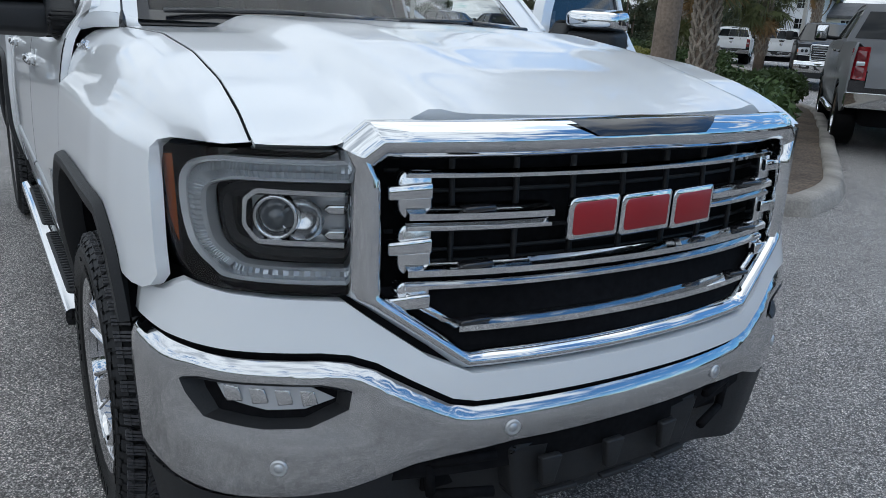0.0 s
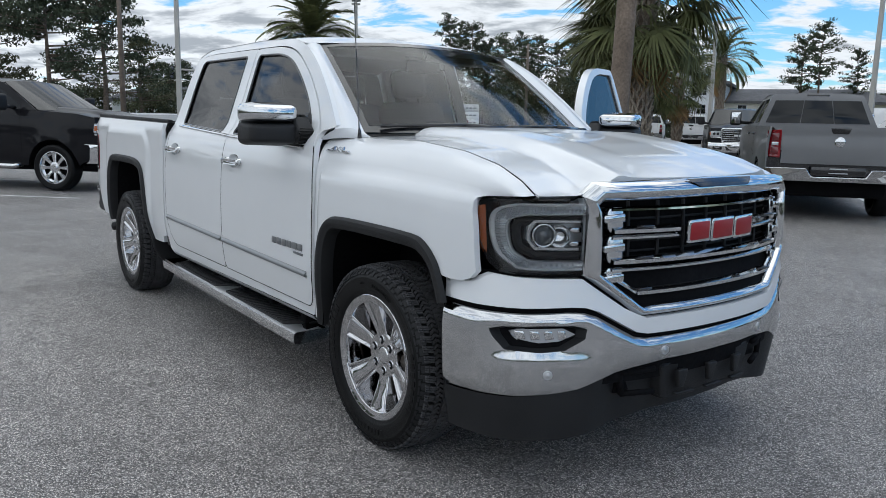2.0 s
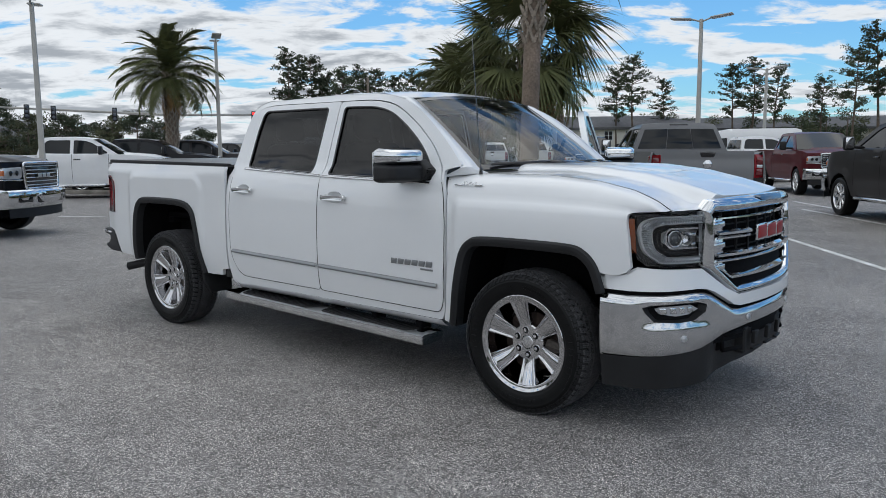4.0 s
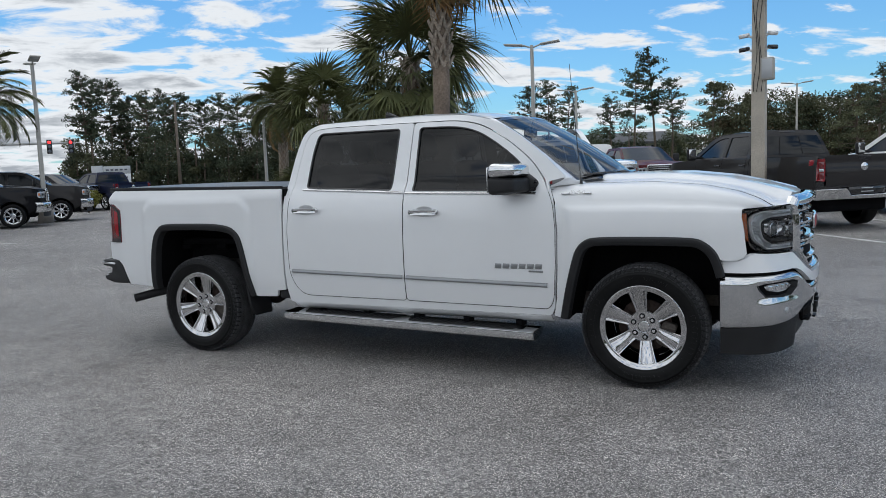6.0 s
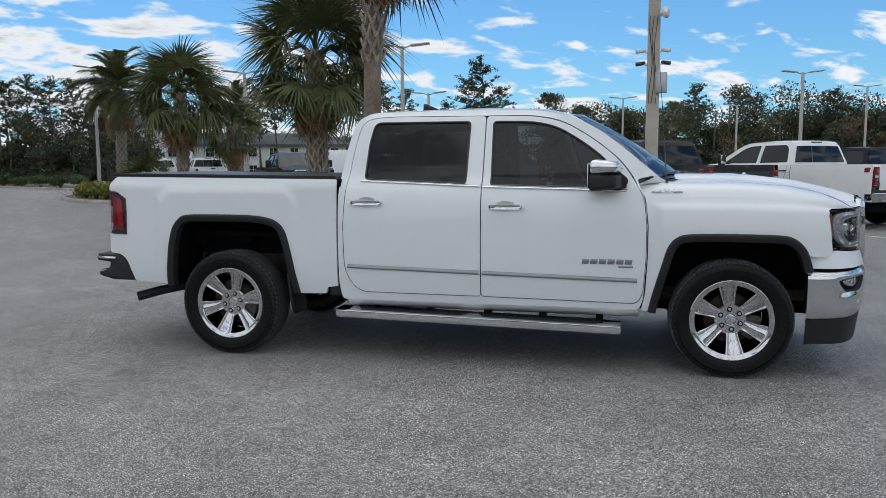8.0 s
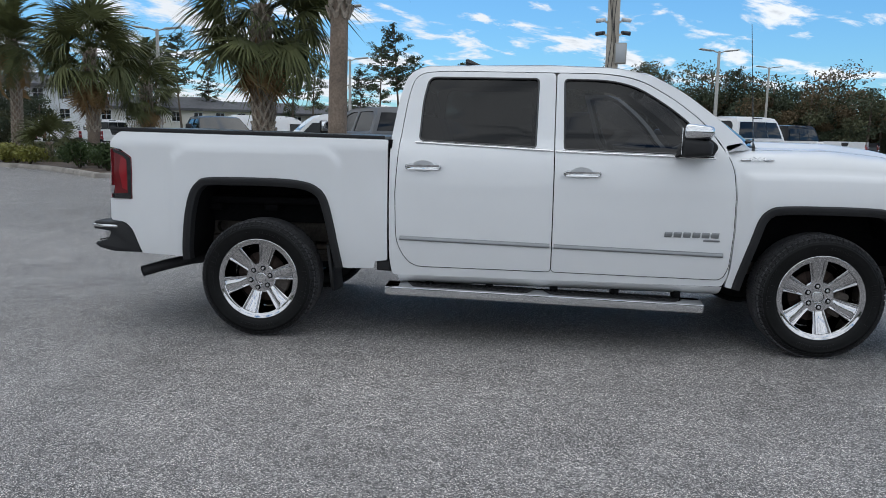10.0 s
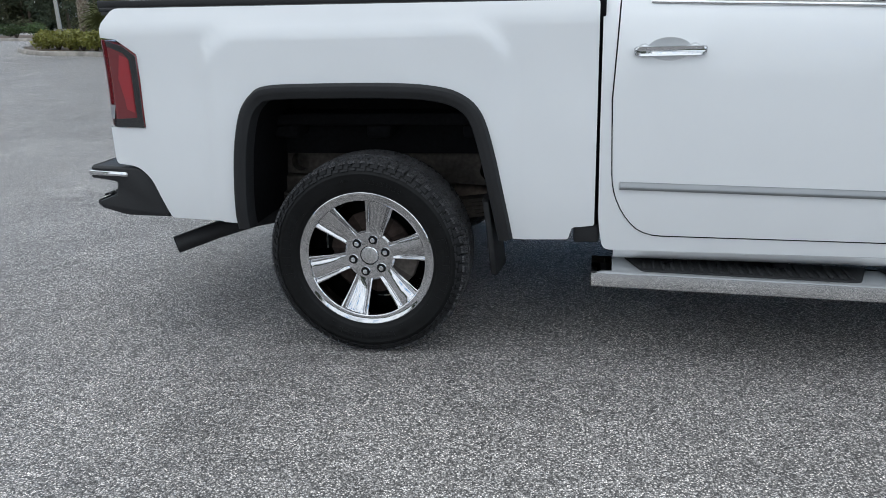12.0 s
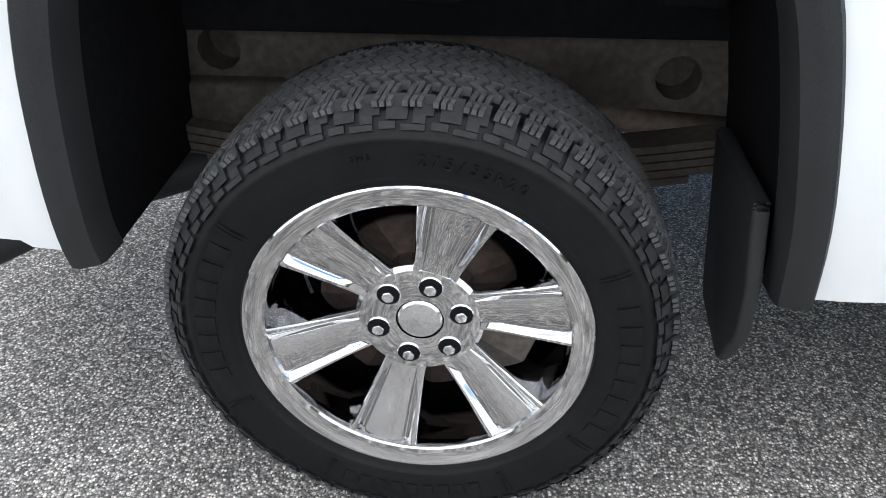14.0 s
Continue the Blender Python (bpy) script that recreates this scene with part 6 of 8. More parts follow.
M_OAK = material("olive_leaves", (0.095, 0.102, 0.056), 0.7, vary=0.35, grain=0.45, grain_scale=0.5, sheen_spec=0.2)
M_FALL = material("rusty_leaves", (0.125, 0.096, 0.056), 0.8, vary=0.3, grain=0.4, grain_scale=0.5, sheen_spec=0.2)
M_BARK = material("grey_bark", (0.12, 0.095, 0.075), 0.9, grain=0.3, grain_scale=12, stain=0.3, sheen_spec=0.2)
M_BOOT = material("palm_boot", (0.30, 0.255, 0.205), 0.85, grain=0.3, grain_scale=25, stain=0.3, stain_scale=4)
M_PTRUNK = material("palm_trunk", (0.20, 0.155, 0.12), 0.9, grain=0.25, grain_scale=30, stain=0.25, stain_scale=3, bump=0.5, bump_scale=40)
M_FROND = material("palm_frond", (0.110, 0.120, 0.050), 0.6, vary=0.3, grain=0.25, grain_scale=3, sheen_spec=0.2)
M_DEAD = material("dead_frond", (0.24, 0.15, 0.07), 0.8, vary=0.3, grain=0.3, grain_scale=3, sheen_spec=0.2)
M_CREAM = material("cream_render_wall", (0.62, 0.60, 0.55), 0.85, grain=0.04, stain=0.08, stain_scale=0.3)
M_SHINGLE = material("grey_roof_shingle", (0.10, 0.10, 0.105), 0.9, grain=0.2, grain_scale=3, stain=0.15, stain_scale=0.4)
M_DULLGLASS = material("dark_window_glass", (0.010, 0.012, 0.014), 0.05, sheen_spec=0.35)
M_SIGNWHITE = material("sign_white", (0.72, 0.74, 0.76), 0.5, stain=0.05)
M_SIGNGREY = material("sign_silver", (0.45, 0.47, 0.49), 0.4, 0.3, stain=0.05)
M_SIGNDARK = material("sign_dark", (0.08, 0.09, 0.11), 0.5)
M_SIGNRED = material("sign_red", (0.40, 0.03, 0.03), 0.5)
M_SIGNALRED = bpy.data.materials.new("signal_red")
M_SIGNALRED.use_nodes = True
M_SIGNALRED.node_tree.nodes["Principled BSDF"].inputs["Base Color"].default_value = (0.5, 0.02, 0.02, 1)
M_SIGNALRED.node_tree.nodes["Principled BSDF"].inputs["Emission Color"].default_value = (1, 0.03, 0.03, 1)
M_SIGNALRED.node_tree.nodes["Principled BSDF"].inputs["Emission Strength"].default_value = 2.0

# painted stall lines
HEAD = 126.0                          # the way the parked cars point
hx, hy = math.cos(radians(HEAD)), math.sin(radians(HEAD))


def stripe(p, q, w=0.10):
    a, b = Vector((*p, 0.004)), Vector((*q, 0.004))
    n = (b - a).normalized().cross(Vector((0, 0, 1))) * w / 2
    bm = bmesh.new()
    k = max(2, int((b - a).length / 0.5))
    sheet(bm, lambda u, v: a.lerp(b, u) + n * v, steps(0, 1, k), [-1, 1])
    return tagged(finish("stall_line", bm, M_STRIPE), "worn white stall line painted on the asphalt", "road marking", kind="structure")


for p, q in (((4.15, 5.95), (0.9, 10.5)), ((6.65, 6.75), (3.0, 12.1)), ((9.1, 8.5), (5.4, 13.6)), ((11.6, 10.1), (7.9, 15.3)), ((-0.2, 12.4), (-2.6, 15.8)), ((2.2, 14.5), (-0.4, 18.1)),
             ((-8.5, -1.0), (-7.3, 0.2)), ((-12.0, -0.7), (-10.9, 0.7)), ((-12.4, 3.4), (-11.5, 4.1)), ((-14.5, 6.3), (-13.6, 7.0)), ((0.52, 15.4), (3.1, 12.0))):
    stripe(p, q)


def island(name, pts, label):
    """A kerbed bed: a concrete kerb with a rounded edge, mulch inside."""
    ob = thing(name, label, "kerb", kind="structure")
    pts = smooth_path(pts + [pts[0]], 6)[:-1]
    c = Vector((sum(p[0] for p in pts) / len(pts), sum(p[1] for p in pts) / len(pts)))
    bm = bmesh.new()
    sec = ((0.0, 0.0), (0.03, 0.12), (0.06, 0.145), (0.10, 0.15), (0.20, 0.15), (0.22, 0.10))
    closed = pts + [pts[0], pts[1]]
    lines = []
    for d, z in sec:
        row = []
        for i in range(len(pts)):
            a, b = Vector(pts[i - 1]), Vector(pts[(i + 1) % len(pts)])
            t = (b - a).normalized()
            n = Vector((t.y, -t.x))
            if n.dot(c - Vector(pts[i])) < 0:
                n = -n
            row.append(bm.verts.new((pts[i][0] + n.x * d, pts[i][1] + n.y * d, z)))
        lines.append(row)
    for a, b in zip(lines, lines[1:]):
        for i in range(len(a)):
            j = (i + 1) % len(a)
            bm.faces.new((a[i], a[j], b[j], b[i]))
    part("kerb", bm, M_CONCRETE, ob, "weathered concrete kerb")
    bm = bmesh.new()
    inner = [(v[0] + (c.x - v[0]) * 0.06, v[1] + (c.y - v[1]) * 0.06) for v in pts]
    panel(bm, inner, lambda x, y: Vector((x, y, 0.11 + 0.05 * noise.noise((x * 1.5, y * 1.5, 0)))), 0.4)
    part("mulch", bm, M_MULCH, ob, "brown mulch")
    return ob


island("planting_island", [(2.15, 4.55), (1.70, 5.75), (0.2, 8.0), (-1.25, 10.15), (-3.6, 13.3), (-4.9, 13.7), (-6.3, 12.5), (-4.6, 9.6), (-2.3, 6.2), (-0.3, 3.9), (1.3, 3.6)], "kerbed island with mulch, palms and a low hedge")
island("planting_island", [(-10.4, 15.4), (-12.6, 17.6), (-15.5, 20.0), (-19.5, 22.0), (-23.5, 27.0), (-20.5, 30.5), (-15.5, 26.8), (-10.5, 22.0), (-8.8, 17.5)], "kerbed bed with palms and round shrubs")
island("planting_island", [(-26.5, 6.0), (-20.3, 9.2), (-19.9, 10.2), (-21.0, 10.4), (-27.2, 7.3)], "narrow kerbed strip between parking rows")
island("planting_island", [(-30, 36), (-44, 43), (-60, 47), (-60, 52), (-42, 47), (-28, 40)], "long kerbed strip with a clipped hedge")
bm = bmesh.new()
sheet(bm, lambda u, v: Vector((-230 + 460 * u, 62 + 14 * math.sin(u * 5) + 200 * v, 0.02 + 0.6 * v)), steps(0, 1, 20), steps(0, 1, 4))
tagged(finish("grass_verge", bm, M_GRASS), "rough dry grass at the edge of the lot", "grass", kind="structure")
bm = bmesh.new()
sheet(bm, lambda u, v: Vector((-75 - 200 * v, -120 + 200 * u, 0.02 + 0.6 * v)), steps(0, 1, 10), steps(0, 1, 4))
tagged(finish("grass_verge", bm, M_GRASS), "rough dry grass beyond the road", "grass", kind="structure")


# ---- parked vehicles ----
def shell(bm, low, high, arches, wfun, sp=0.14, mi=0):
    """A closed car body from its side view: flanks with wheel openings, and a skin across."""
    outline = high + low
    for s in (-1, 1):
        panel(bm, outline, lambda x, z: Vector((x, s * wfun(x, z), z)), sp)
    pts = densify(high, 0.12) + [low[0]]
    pts = [p for p in pts if p != low[-1]]
    rows = [[bm.verts.new((x, v * wfun(x, z), z + 0.018 * (1 - v * v))) for v in (-1, -0.93, -0.5, 0, 0.5, 0.93, 1)] for x, z in pts[:-len([0])]]
    for a, b in zip(rows, rows[1:]):
        for k in range(6):
            bm.faces.new((a[k], a[k + 1], b[k + 1], b[k]))
    bmesh.ops.remove_doubles(bm, verts=bm.verts, dist=0.002)
    sharpen(bm, 38)


def arch(cx, r, z0, n=9):
    """A wheel opening, from its front foot to its rear one."""
    a0 = math.asin(max(-1, min(1, (z0 - 0.42) / r)))
    return [(cx + r * math.cos(a), 0.42 + r * math.sin(a)) for a in steps(a0, math.pi - a0, n)]


def simple_wheel(parent, x, y, r=0.42, mat=M_CHROME_D):
    w = new("wheel")
    w.parent = parent
    s = -1 if y < 0 else 1
    w.matrix_local = Matrix.Translation((x, y, r)) @ (Matrix.Rotation(math.pi, 4, "Z") if s > 0 else Matrix()) @ Matrix.Scale(r / 0.397, 4)
    for nm, me in (("tyre", MESH["tyre"]), ("rim", RIMS)):
        o = new(nm, me)
        o.parent = w
    return w


bm = bmesh.new()
lathe(bm, [(0.30, -0.10), (0.268, -0.122), (0.262, -0.122), (0.250, -0.09), (0.22, -0.07), (0.21, 0.0)], 40)
for k in range(8):
    a = 2 * math.pi * k / 8
    q = Matrix.Rotation(-a, 4, "Y")
    g = [[bm.verts.new(q @ Vector((r, y + (0.02 if abs(t) == 1 else 0), t * w))) for t in (-1, -0.7, 0.7, 1)] for r, y, w in ((0.06, -0.085, 0.028), (0.12, -0.098, 0.026), (0.20, -0.104, 0.034), (0.255, -0.108, 0.045))]
    for p, r in zip(g, g[1:]):
        for j in range(3):
            bm.faces.new((p[j], p[j + 1], r[j + 1], r[j]))
lathe(bm, [(0.0, -0.115), (0.05, -0.112), (0.062, -0.095), (0.095, -0.09), (0.10, -0.06)], 24)
# dark disc added to close the wheel behind the spokes
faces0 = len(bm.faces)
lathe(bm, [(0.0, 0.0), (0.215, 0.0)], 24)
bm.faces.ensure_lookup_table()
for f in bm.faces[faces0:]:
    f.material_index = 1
for f in bm.faces:
    f.smooth = True
RIMS = bpy.data.meshes.new("rim")
sharpen(bm, 35)
bm.to_mesh(RIMS)
bm.free()
RIMS.materials.append(M_CHROME_D)
RIMS.materials.append(M_DARK)

PW = curve([0.4, 0.6, 0.8, 1.1, 1.25, 1.40, 1.46, 1.55, 1.92, 1.98], [0.93, 0.985, 1.0, 1.0, 0.990, 0.965, 0.930, 0.895, 0.745, 0.70])


def pw(x, z):
    """Half the width of a parked pickup: it narrows upwards and at the nose."""
    if x < 0.98 or x > 3.55:
        z = min(z, 1.39)
    return PW(z) - 0.11 * ramp(x, 4.25, 4.85)


def nose_x(y):
    return 4.845 - 0.20 * (abs(y) / 0.95) ** 3.2


P_SIDE = [(4.66, 0.80), (4.58, 0.62), (4.33, 0.50)] + arch(3.79, 0.50, 0.46) + [(3.2, 0.44), (0.62, 0.46)] + arch(0.0, 0.50, 0.50) + [(-1.12, 0.62), (-1.17, 0.80), (-1.18, 1.41), (0.96, 1.41), (1.0, 1.42), (3.40, 1.425), (3.75, 1.40), (4.30, 1.37), (4.58, 1.30), (4.66, 1.22)]
P_CAB = rounded([(0.985, 1.40, 0), (1.03, 1.64, 0.1), (1.09, 1.86, 0.12), (1.17, 1.955, 0.08), (1.9, 1.975), (2.42, 1.965, 0.15), (2.68, 1.90, 0.12), (3.05, 1.68), (3.47, 1.415, 0.02)], 3)
P_WIN = (rounded([(1.98, 1.45, 0.03), (1.98, 1.885, 0.03), (1.30, 1.885, 0.06), (1.20, 1.80, 0.05), (1.12, 1.47, 0.04)], 3), rounded([(2.08, 1.45, 0.03), (2.08, 1.885, 0.03), (2.40, 1.875, 0.1), (2.62, 1.81, 0.08), (3.12, 1.50, 0.04), (3.12, 1.45, 0.03)], 3))


def parked_pickup(label, at, turn, color, group="pickups parked in the lot"):
    v = thing("parked_pickup", label, "pickup truck", (*at, 0), turn, group)

    def slab(name, poly, f, depth, bevel, mat, parent=None, lab=""):
        b = bmesh.new()
        prism(b, poly, f, depth, bevel)
        return part(name, b, mat, parent or v, lab)

    def skin(name, f, us, vs, mat, parent=None, lab=""):
        b = bmesh.new()
        sheet(b, f, us, vs)
        return part(name, b, mat, parent or v, lab)

    for s in (-1, 1):
        fold = (0, -s * 0.03, 0)
        bm = bmesh.new()
        panel(bm, P_SIDE, lambda x, z: Vector((x, s * (pw(x, z) + 0.020 * (1 - ramp(abs(math.hypot(x - (0.0 if x < 2 else 3.79), (z - 0.42)) - 0.52), 0.03, 0.14)) * (z < 1.0)), z)), 0.12, fold=fold)
        part("body_side", bm, M_PAINT, v)
        bm = bmesh.new()
        panel(bm, P_CAB, lambda x, z: Vector((x, s * (PW(z) - 0.004), z)), 0.14, holes=list(P_WIN), fold=fold)
        part("cab_frame", bm, M_PAINT, v)
        for poly in P_WIN:
            bm = bmesh.new()
            panel(bm, poly, lambda x, z: Vector((x, s * (PW(z) - 0.022), z)), 0.2)
            part("side_window", bm, M_DULLGLASS, v)
        for hx0 in (1.20, 2.20):
            bm = bmesh.new()
            box(bm, (hx0, s * 0.998, 1.27), (0.21, 0.03, 0.032), 0.01)
            part("door_handle", bm, M_GLOSSBLACK, v)
        for xs, z0 in ((2.03, 0.55), (1.085, 0.95), (3.16, 0.55)):
            skin("door_gap", lambda u, q: Vector((xs + u * 0.009 + (0.16 * (1 - q) ** 3 if xs < 2 else 0), s * (pw(2.0, z0 + q * (1.43 - z0)) + 0.003), z0 + q * (1.43 - z0))), [0, 1], steps(0, 1, 8), M_DARK)
        skin("bed_gap", lambda u, q: Vector((0.966 + u * 0.014, s * (pw(0.5, 0.5 + q * 0.9) + 0.002), 0.5 + q * 0.9)), [0, 1], steps(0, 1, 6), M_DARK)
        for cx in (0.0, 3.79):
            rr = arch(cx, 0.50, 0.46)
            skin("wheel_well", lambda u, q: Vector((rr[int(u)][0], s * (1.004 - q * 0.4), rr[int(u)][1])), range(len(rr)), [0, 1], M_DARK)
            skin("wheel_well_wall", lambda u, q: Vector((cx - 0.5 + u, s * 0.60, 0.44 + q * 0.5)), [0, 1], [0, 1], M_DARK)
            simple_wheel(v, cx, s * 0.87)
        bm = bmesh.new()
        tube(bm, [(0.72, s * 0.90, 0.46), (0.80, s * 1.0, 0.43), (3.0, s * 1.0, 0.43), (3.08, s * 0.90, 0.46)], 0.045, 8)
        part("side_step", bm, M_CHROME_D, v, "tubular side step")
        # towing mirror
        mr = new("mirror")
        mr.parent = v
        bm = bmesh.new()
        box(bm, (2.98, s * 1.20, 1.55), (0.12, 0.21, 0.28), 0.045, seg=3)
        part("mirror_shell", bm, M_PLASTIC, mr)
        bm = bmesh.new()
        tube(bm, [(3.0, s * 0.90, 1.46), (2.98, s * 1.14, 1.48)], 0.032, 8)
        part("mirror_arm", bm, M_PLASTIC, mr)
        bm = bmesh.new()
        box(bm, (2.922, s * 1.20, 1.56), (0.008, 0.17, 0.22), 0.003)
        part("mirror_glass", bm, M_CHROME, mr)
        # head lamp: chrome reflector and amber corner behind a bright lens
        hl = slab("headlamp", rounded([(s * 0.60, 1.225, 0.01), (s * 0.93, 1.215, 0.03), (s * 0.95, 1.03, 0.04), (s * 0.66, 1.02, 0.02), (s * 0.60, 1.06, 0.02)], 3), lambda a, z: Vector((nose_x(a) + 0.012, a, z)), (-0.08, 0, 0), 0.010, M_CLEARLENS, None, "clear headlamp in a chrome bezel")
        for c in (0.70, 0.81):
            bm = bmesh.new()
            lathe(bm, [(0.0, -0.006), (0.030, -0.004), (0.042, 0.002), (0.046, 0.012)], 16)
            bm.transform(Matrix.Translation((nose_x(c) + 0.014, s * c, 1.125)) @ Matrix.Rotation(radians(90), 4, "Z"))
            part("lamp_projector", bm, M_DULLGLASS, hl)
        slab("lamp_corner", rounded([(s * 0.918, 1.17, 0.01), (s * 0.948, 1.165, 0.01), (s * 0.952, 1.08, 0.01), (s * 0.924, 1.075, 0.01)], 3), lambda a, z: Vector((nose_x(a) + 0.018, a, z)), (-0.06, 0, 0), 0.004, M_AMBER, hl, "amber corner lens")
        slab("lamp_bezel", [(s * 0.60, 1.015), (s * 0.95, 1.022), (s * 0.95, 1.0), (s * 0.60, 0.985)], lambda a, z: Vector((nose_x(a) + 0.018, a, z)), (-0.06, 0, 0), 0.004, M_CHROME, hl)
        # tail lamp wrapped round the corner, dark bars across it
        tl = slab("tail_lamp", rounded([(s * 0.80, 1.36, 0.02), (s * 0.985, 1.35, 0.03), (s * 1.0, 0.96, 0.03), (s * 0.80, 0.94, 0.02)], 3), lambda a, z: Vector((-1.215 + 0.10 * ramp(abs(a), 0.92, 1.0), a, z)), (0.14, 0, 0), 0.012, M_REDLENS_B, None, "red tail lamp")
        for zc in (1.25, 1.05):
            slab("lamp_chamber", rounded([(s * 0.835, zc + 0.055, 0.01), (s * 0.94, zc + 0.055, 0.01), (s * 0.94, zc - 0.055, 0.01), (s * 0.835, zc - 0.055, 0.01)], 3), lambda a, z: Vector((-1.219, a, z)), (0.01, 0, 0), 0.003, M_REDLENS, tl)
        slab("clear_lens", [(s * 0.84, 1.175), (s * 0.935, 1.175), (s * 0.935, 1.125), (s * 0.84, 1.125)], lambda a, z: Vector((-1.222, a, z)), (0.01, 0, 0), 0.002, M_CLEARLENS, tl)
        # inner wall of the bed
        skin("bed_wall", lambda u, q: Vector((-1.15 + 2.10 * u, s * (0.955 - 0.10 * min(1, q * 6)), 1.412 - 0.42 * q)), steps(0, 1, 2), steps(0, 1, 6), M_PAINT)
    skin("bed_floor", lambda u, q: Vector((-1.15 + 2.10 * u, 0.86 * q, 0.98)), [0, 1], [-1, 1], M_DARK)
    skin("roof", lambda u, q: Vector((1.165 + 1.50 * u + 0.05 * u ** 4 * (1 - q * q), q * (PW(1.955 - 0.055 * u ** 6) - 0.004), 1.955 + 0.02 * math.sin(math.pi * u) - 0.055 * u ** 6 + 0.035 * (1 - abs(q) ** 2.5))), steps(0, 1, 12), steps(-1, 1, 12), M_PAINT)
    back = lambda q, z: Vector((float(np.interp(z, [1.0, 1.40, 1.64, 1.86, 1.97], [0.985, 0.985, 1.03, 1.09, 1.17])) - 0.03 * (1 - q * q), q * (PW(max(1.40, z)) - 0.005), z + 0.03 * (1 - abs(q) ** 2.5) * ramp(z, 1.8, 1.97)))
    skin("cab_back", lambda q, z: back(q, z), steps(-1, 1, 10), [1.0, 1.40, 1.5, 1.64, 1.75, 1.86, 1.92, 1.96], M_PAINT)
    for q0, q1 in ((-0.90, -0.30), (-0.285, 0.285), (0.30, 0.90)):
        skin("rear_window", lambda q, z: back(q * (1.0 - 0.03 * (z - 1.5)), z) - Vector((0.010, 0, 0)), steps(q0, q1, 5), [1.47, 1.55, 1.64, 1.75, 1.855], M_DULLGLASS)
    bm = bmesh.new()
    box(bm, (1.125, 0, 1.945), (0.05, 0.36, 0.045), 0.012)
    part("high_brake_lamp", bm, M_GLOSSBLACK, v)
    edge = lambda q: 3.475 + 0.16 * (1 - q * q)
    skin("windscreen", lambda u, q: Vector((edge(q), q * 0.90, 1.425)).lerp(Vector((2.69 + 0.06 * (1 - q * q), q * 0.735, 1.915 + 0.03 * (1 - q * q))), u), steps(0, 1, 8), steps(-1, 1, 12), M_DULLGLASS, None, "windscreen reflecting the sky")
    hood_z = curve([3.3, 3.75, 4.30, 4.58, 4.72, 4.85], [1.425, 1.40, 1.37, 1.31, 1.27, 1.22])

    def hood(u, q):
        y = q * 0.95
        x = 3.40 + (nose_x(y) - 0.02 - 3.40) * u
        rise = 0.055 * (1 - ramp(abs(q), 0.42, 0.62)) + 0.02 * (1 - q * q)
        return Vector((x, q * min(0.962, pw(x, 1.39)), hood_z(x) + rise * (1 - 0.35 * u)))

    skin("hood", hood, steps(0, 1, 14), steps(-1, 1, 28), M_PAINT)
    skin("front_panel", lambda q, z: Vector((nose_x(q * 0.95) - 0.012 - 0.03 * ramp(z, 1.18, 1.32), q * 0.93, z)), steps(-1, 1, 20), steps(0.78, 1.315, 6), M_PAINT)
    bm = bmesh.new()
    box(bm, (1.8, 0, 0.50), (5.4, 1.5, 0.30), 0.05)
    part("underbody", bm, M_DARK, v)
    # tailgate with a soft crease
    gate_x = lambda z: -1.205 - 0.022 * math.sin(math.pi * min(1.0, (z - 0.86) / 0.42)) - 0.012 * ramp(z, 1.30, 1.36)
    gate = skin("tailgate", lambda y, z: Vector((gate_x(z), y * 0.79, z)), steps(-1, 1, 8), steps(0.86, 1.415, 14), M_PAINT)
    skin("tailgate_top", lambda y, x: Vector((gate_x(1.415) + x * 0.07, y * 0.79, 1.416)), steps(-1, 1, 4), [0, 1], M_PLASTIC, gate)
    skin("tail_sill", lambda y, z: Vector((-1.18, y * 0.98, z)), steps(-1, 1, 4), [0.60, 0.86, 0.94], M_GLOSSBLACK)
    bm = bmesh.new()
    lathe(bm, [(0.0, -0.014), (0.055, -0.012), (0.075, -0.006), (0.078, 0.0)], 20)
    bm.transform(Matrix.Translation((gate_x(1.2) - 0.002, 0, 1.19)) @ Matrix.Rotation(radians(-90), 4, "Z"))
    part("maker_badge", bm, M_CHROME, gate, "plain chrome badge")
    slab("tailgate_handle", rounded([(-0.14, 1.395, 0.01), (0.14, 1.395, 0.01), (0.11, 1.31, 0.03), (-0.11, 1.31, 0.03)], 3), lambda a, z: Vector((gate_x(z) - 0.006, a, z)), (0.02, 0, 0), 0.003, M_GLOSSBLACK, gate)
    rb = slab("rear_bumper", rounded([(-1.0, 0.80, 0.03), (-0.44, 0.80, 0.02), (-0.36, 0.68, 0.02), (0.36, 0.68, 0.02), (0.44, 0.80, 0.02), (1.0, 0.80, 0.03), (1.0, 0.60, 0.04), (-1.0, 0.60, 0.04)], 3), lambda a, z: Vector((-1.34 + 0.12 * ramp(abs(a), 0.6, 1.0), a, z)), (0.20, 0, 0), 0.018, M_CHROME, None, "chrome rear bumper")
    bm = bmesh.new()
    box(bm, (-1.27, 0, 0.76), (0.05, 0.74, 0.13), 0.01)
    pl = part("plate_recess", bm, M_GLOSSBLACK, rb)
    bm = bmesh.new()
    box(bm, (-1.298, 0, 0.80), (0.004, 0.24, 0.016), 0.001)
    box(bm, (-1.298, 0, 0.735), (0.004, 0.26, 0.014), 0.001)
    part("plate_bars", bm, M_SIGNGREY, pl)
    # front bumper: a deep chrome bow with lamps and an inlet let in
    bow = lambda y: 4.985 - 0.24 * (abs(y) / 0.98) ** 2.6
    sec = ((-0.10, 0.845), (0.0, 0.835), (0.02, 0.78), (0.012, 0.67), (0.0, 0.56), (-0.06, 0.515))
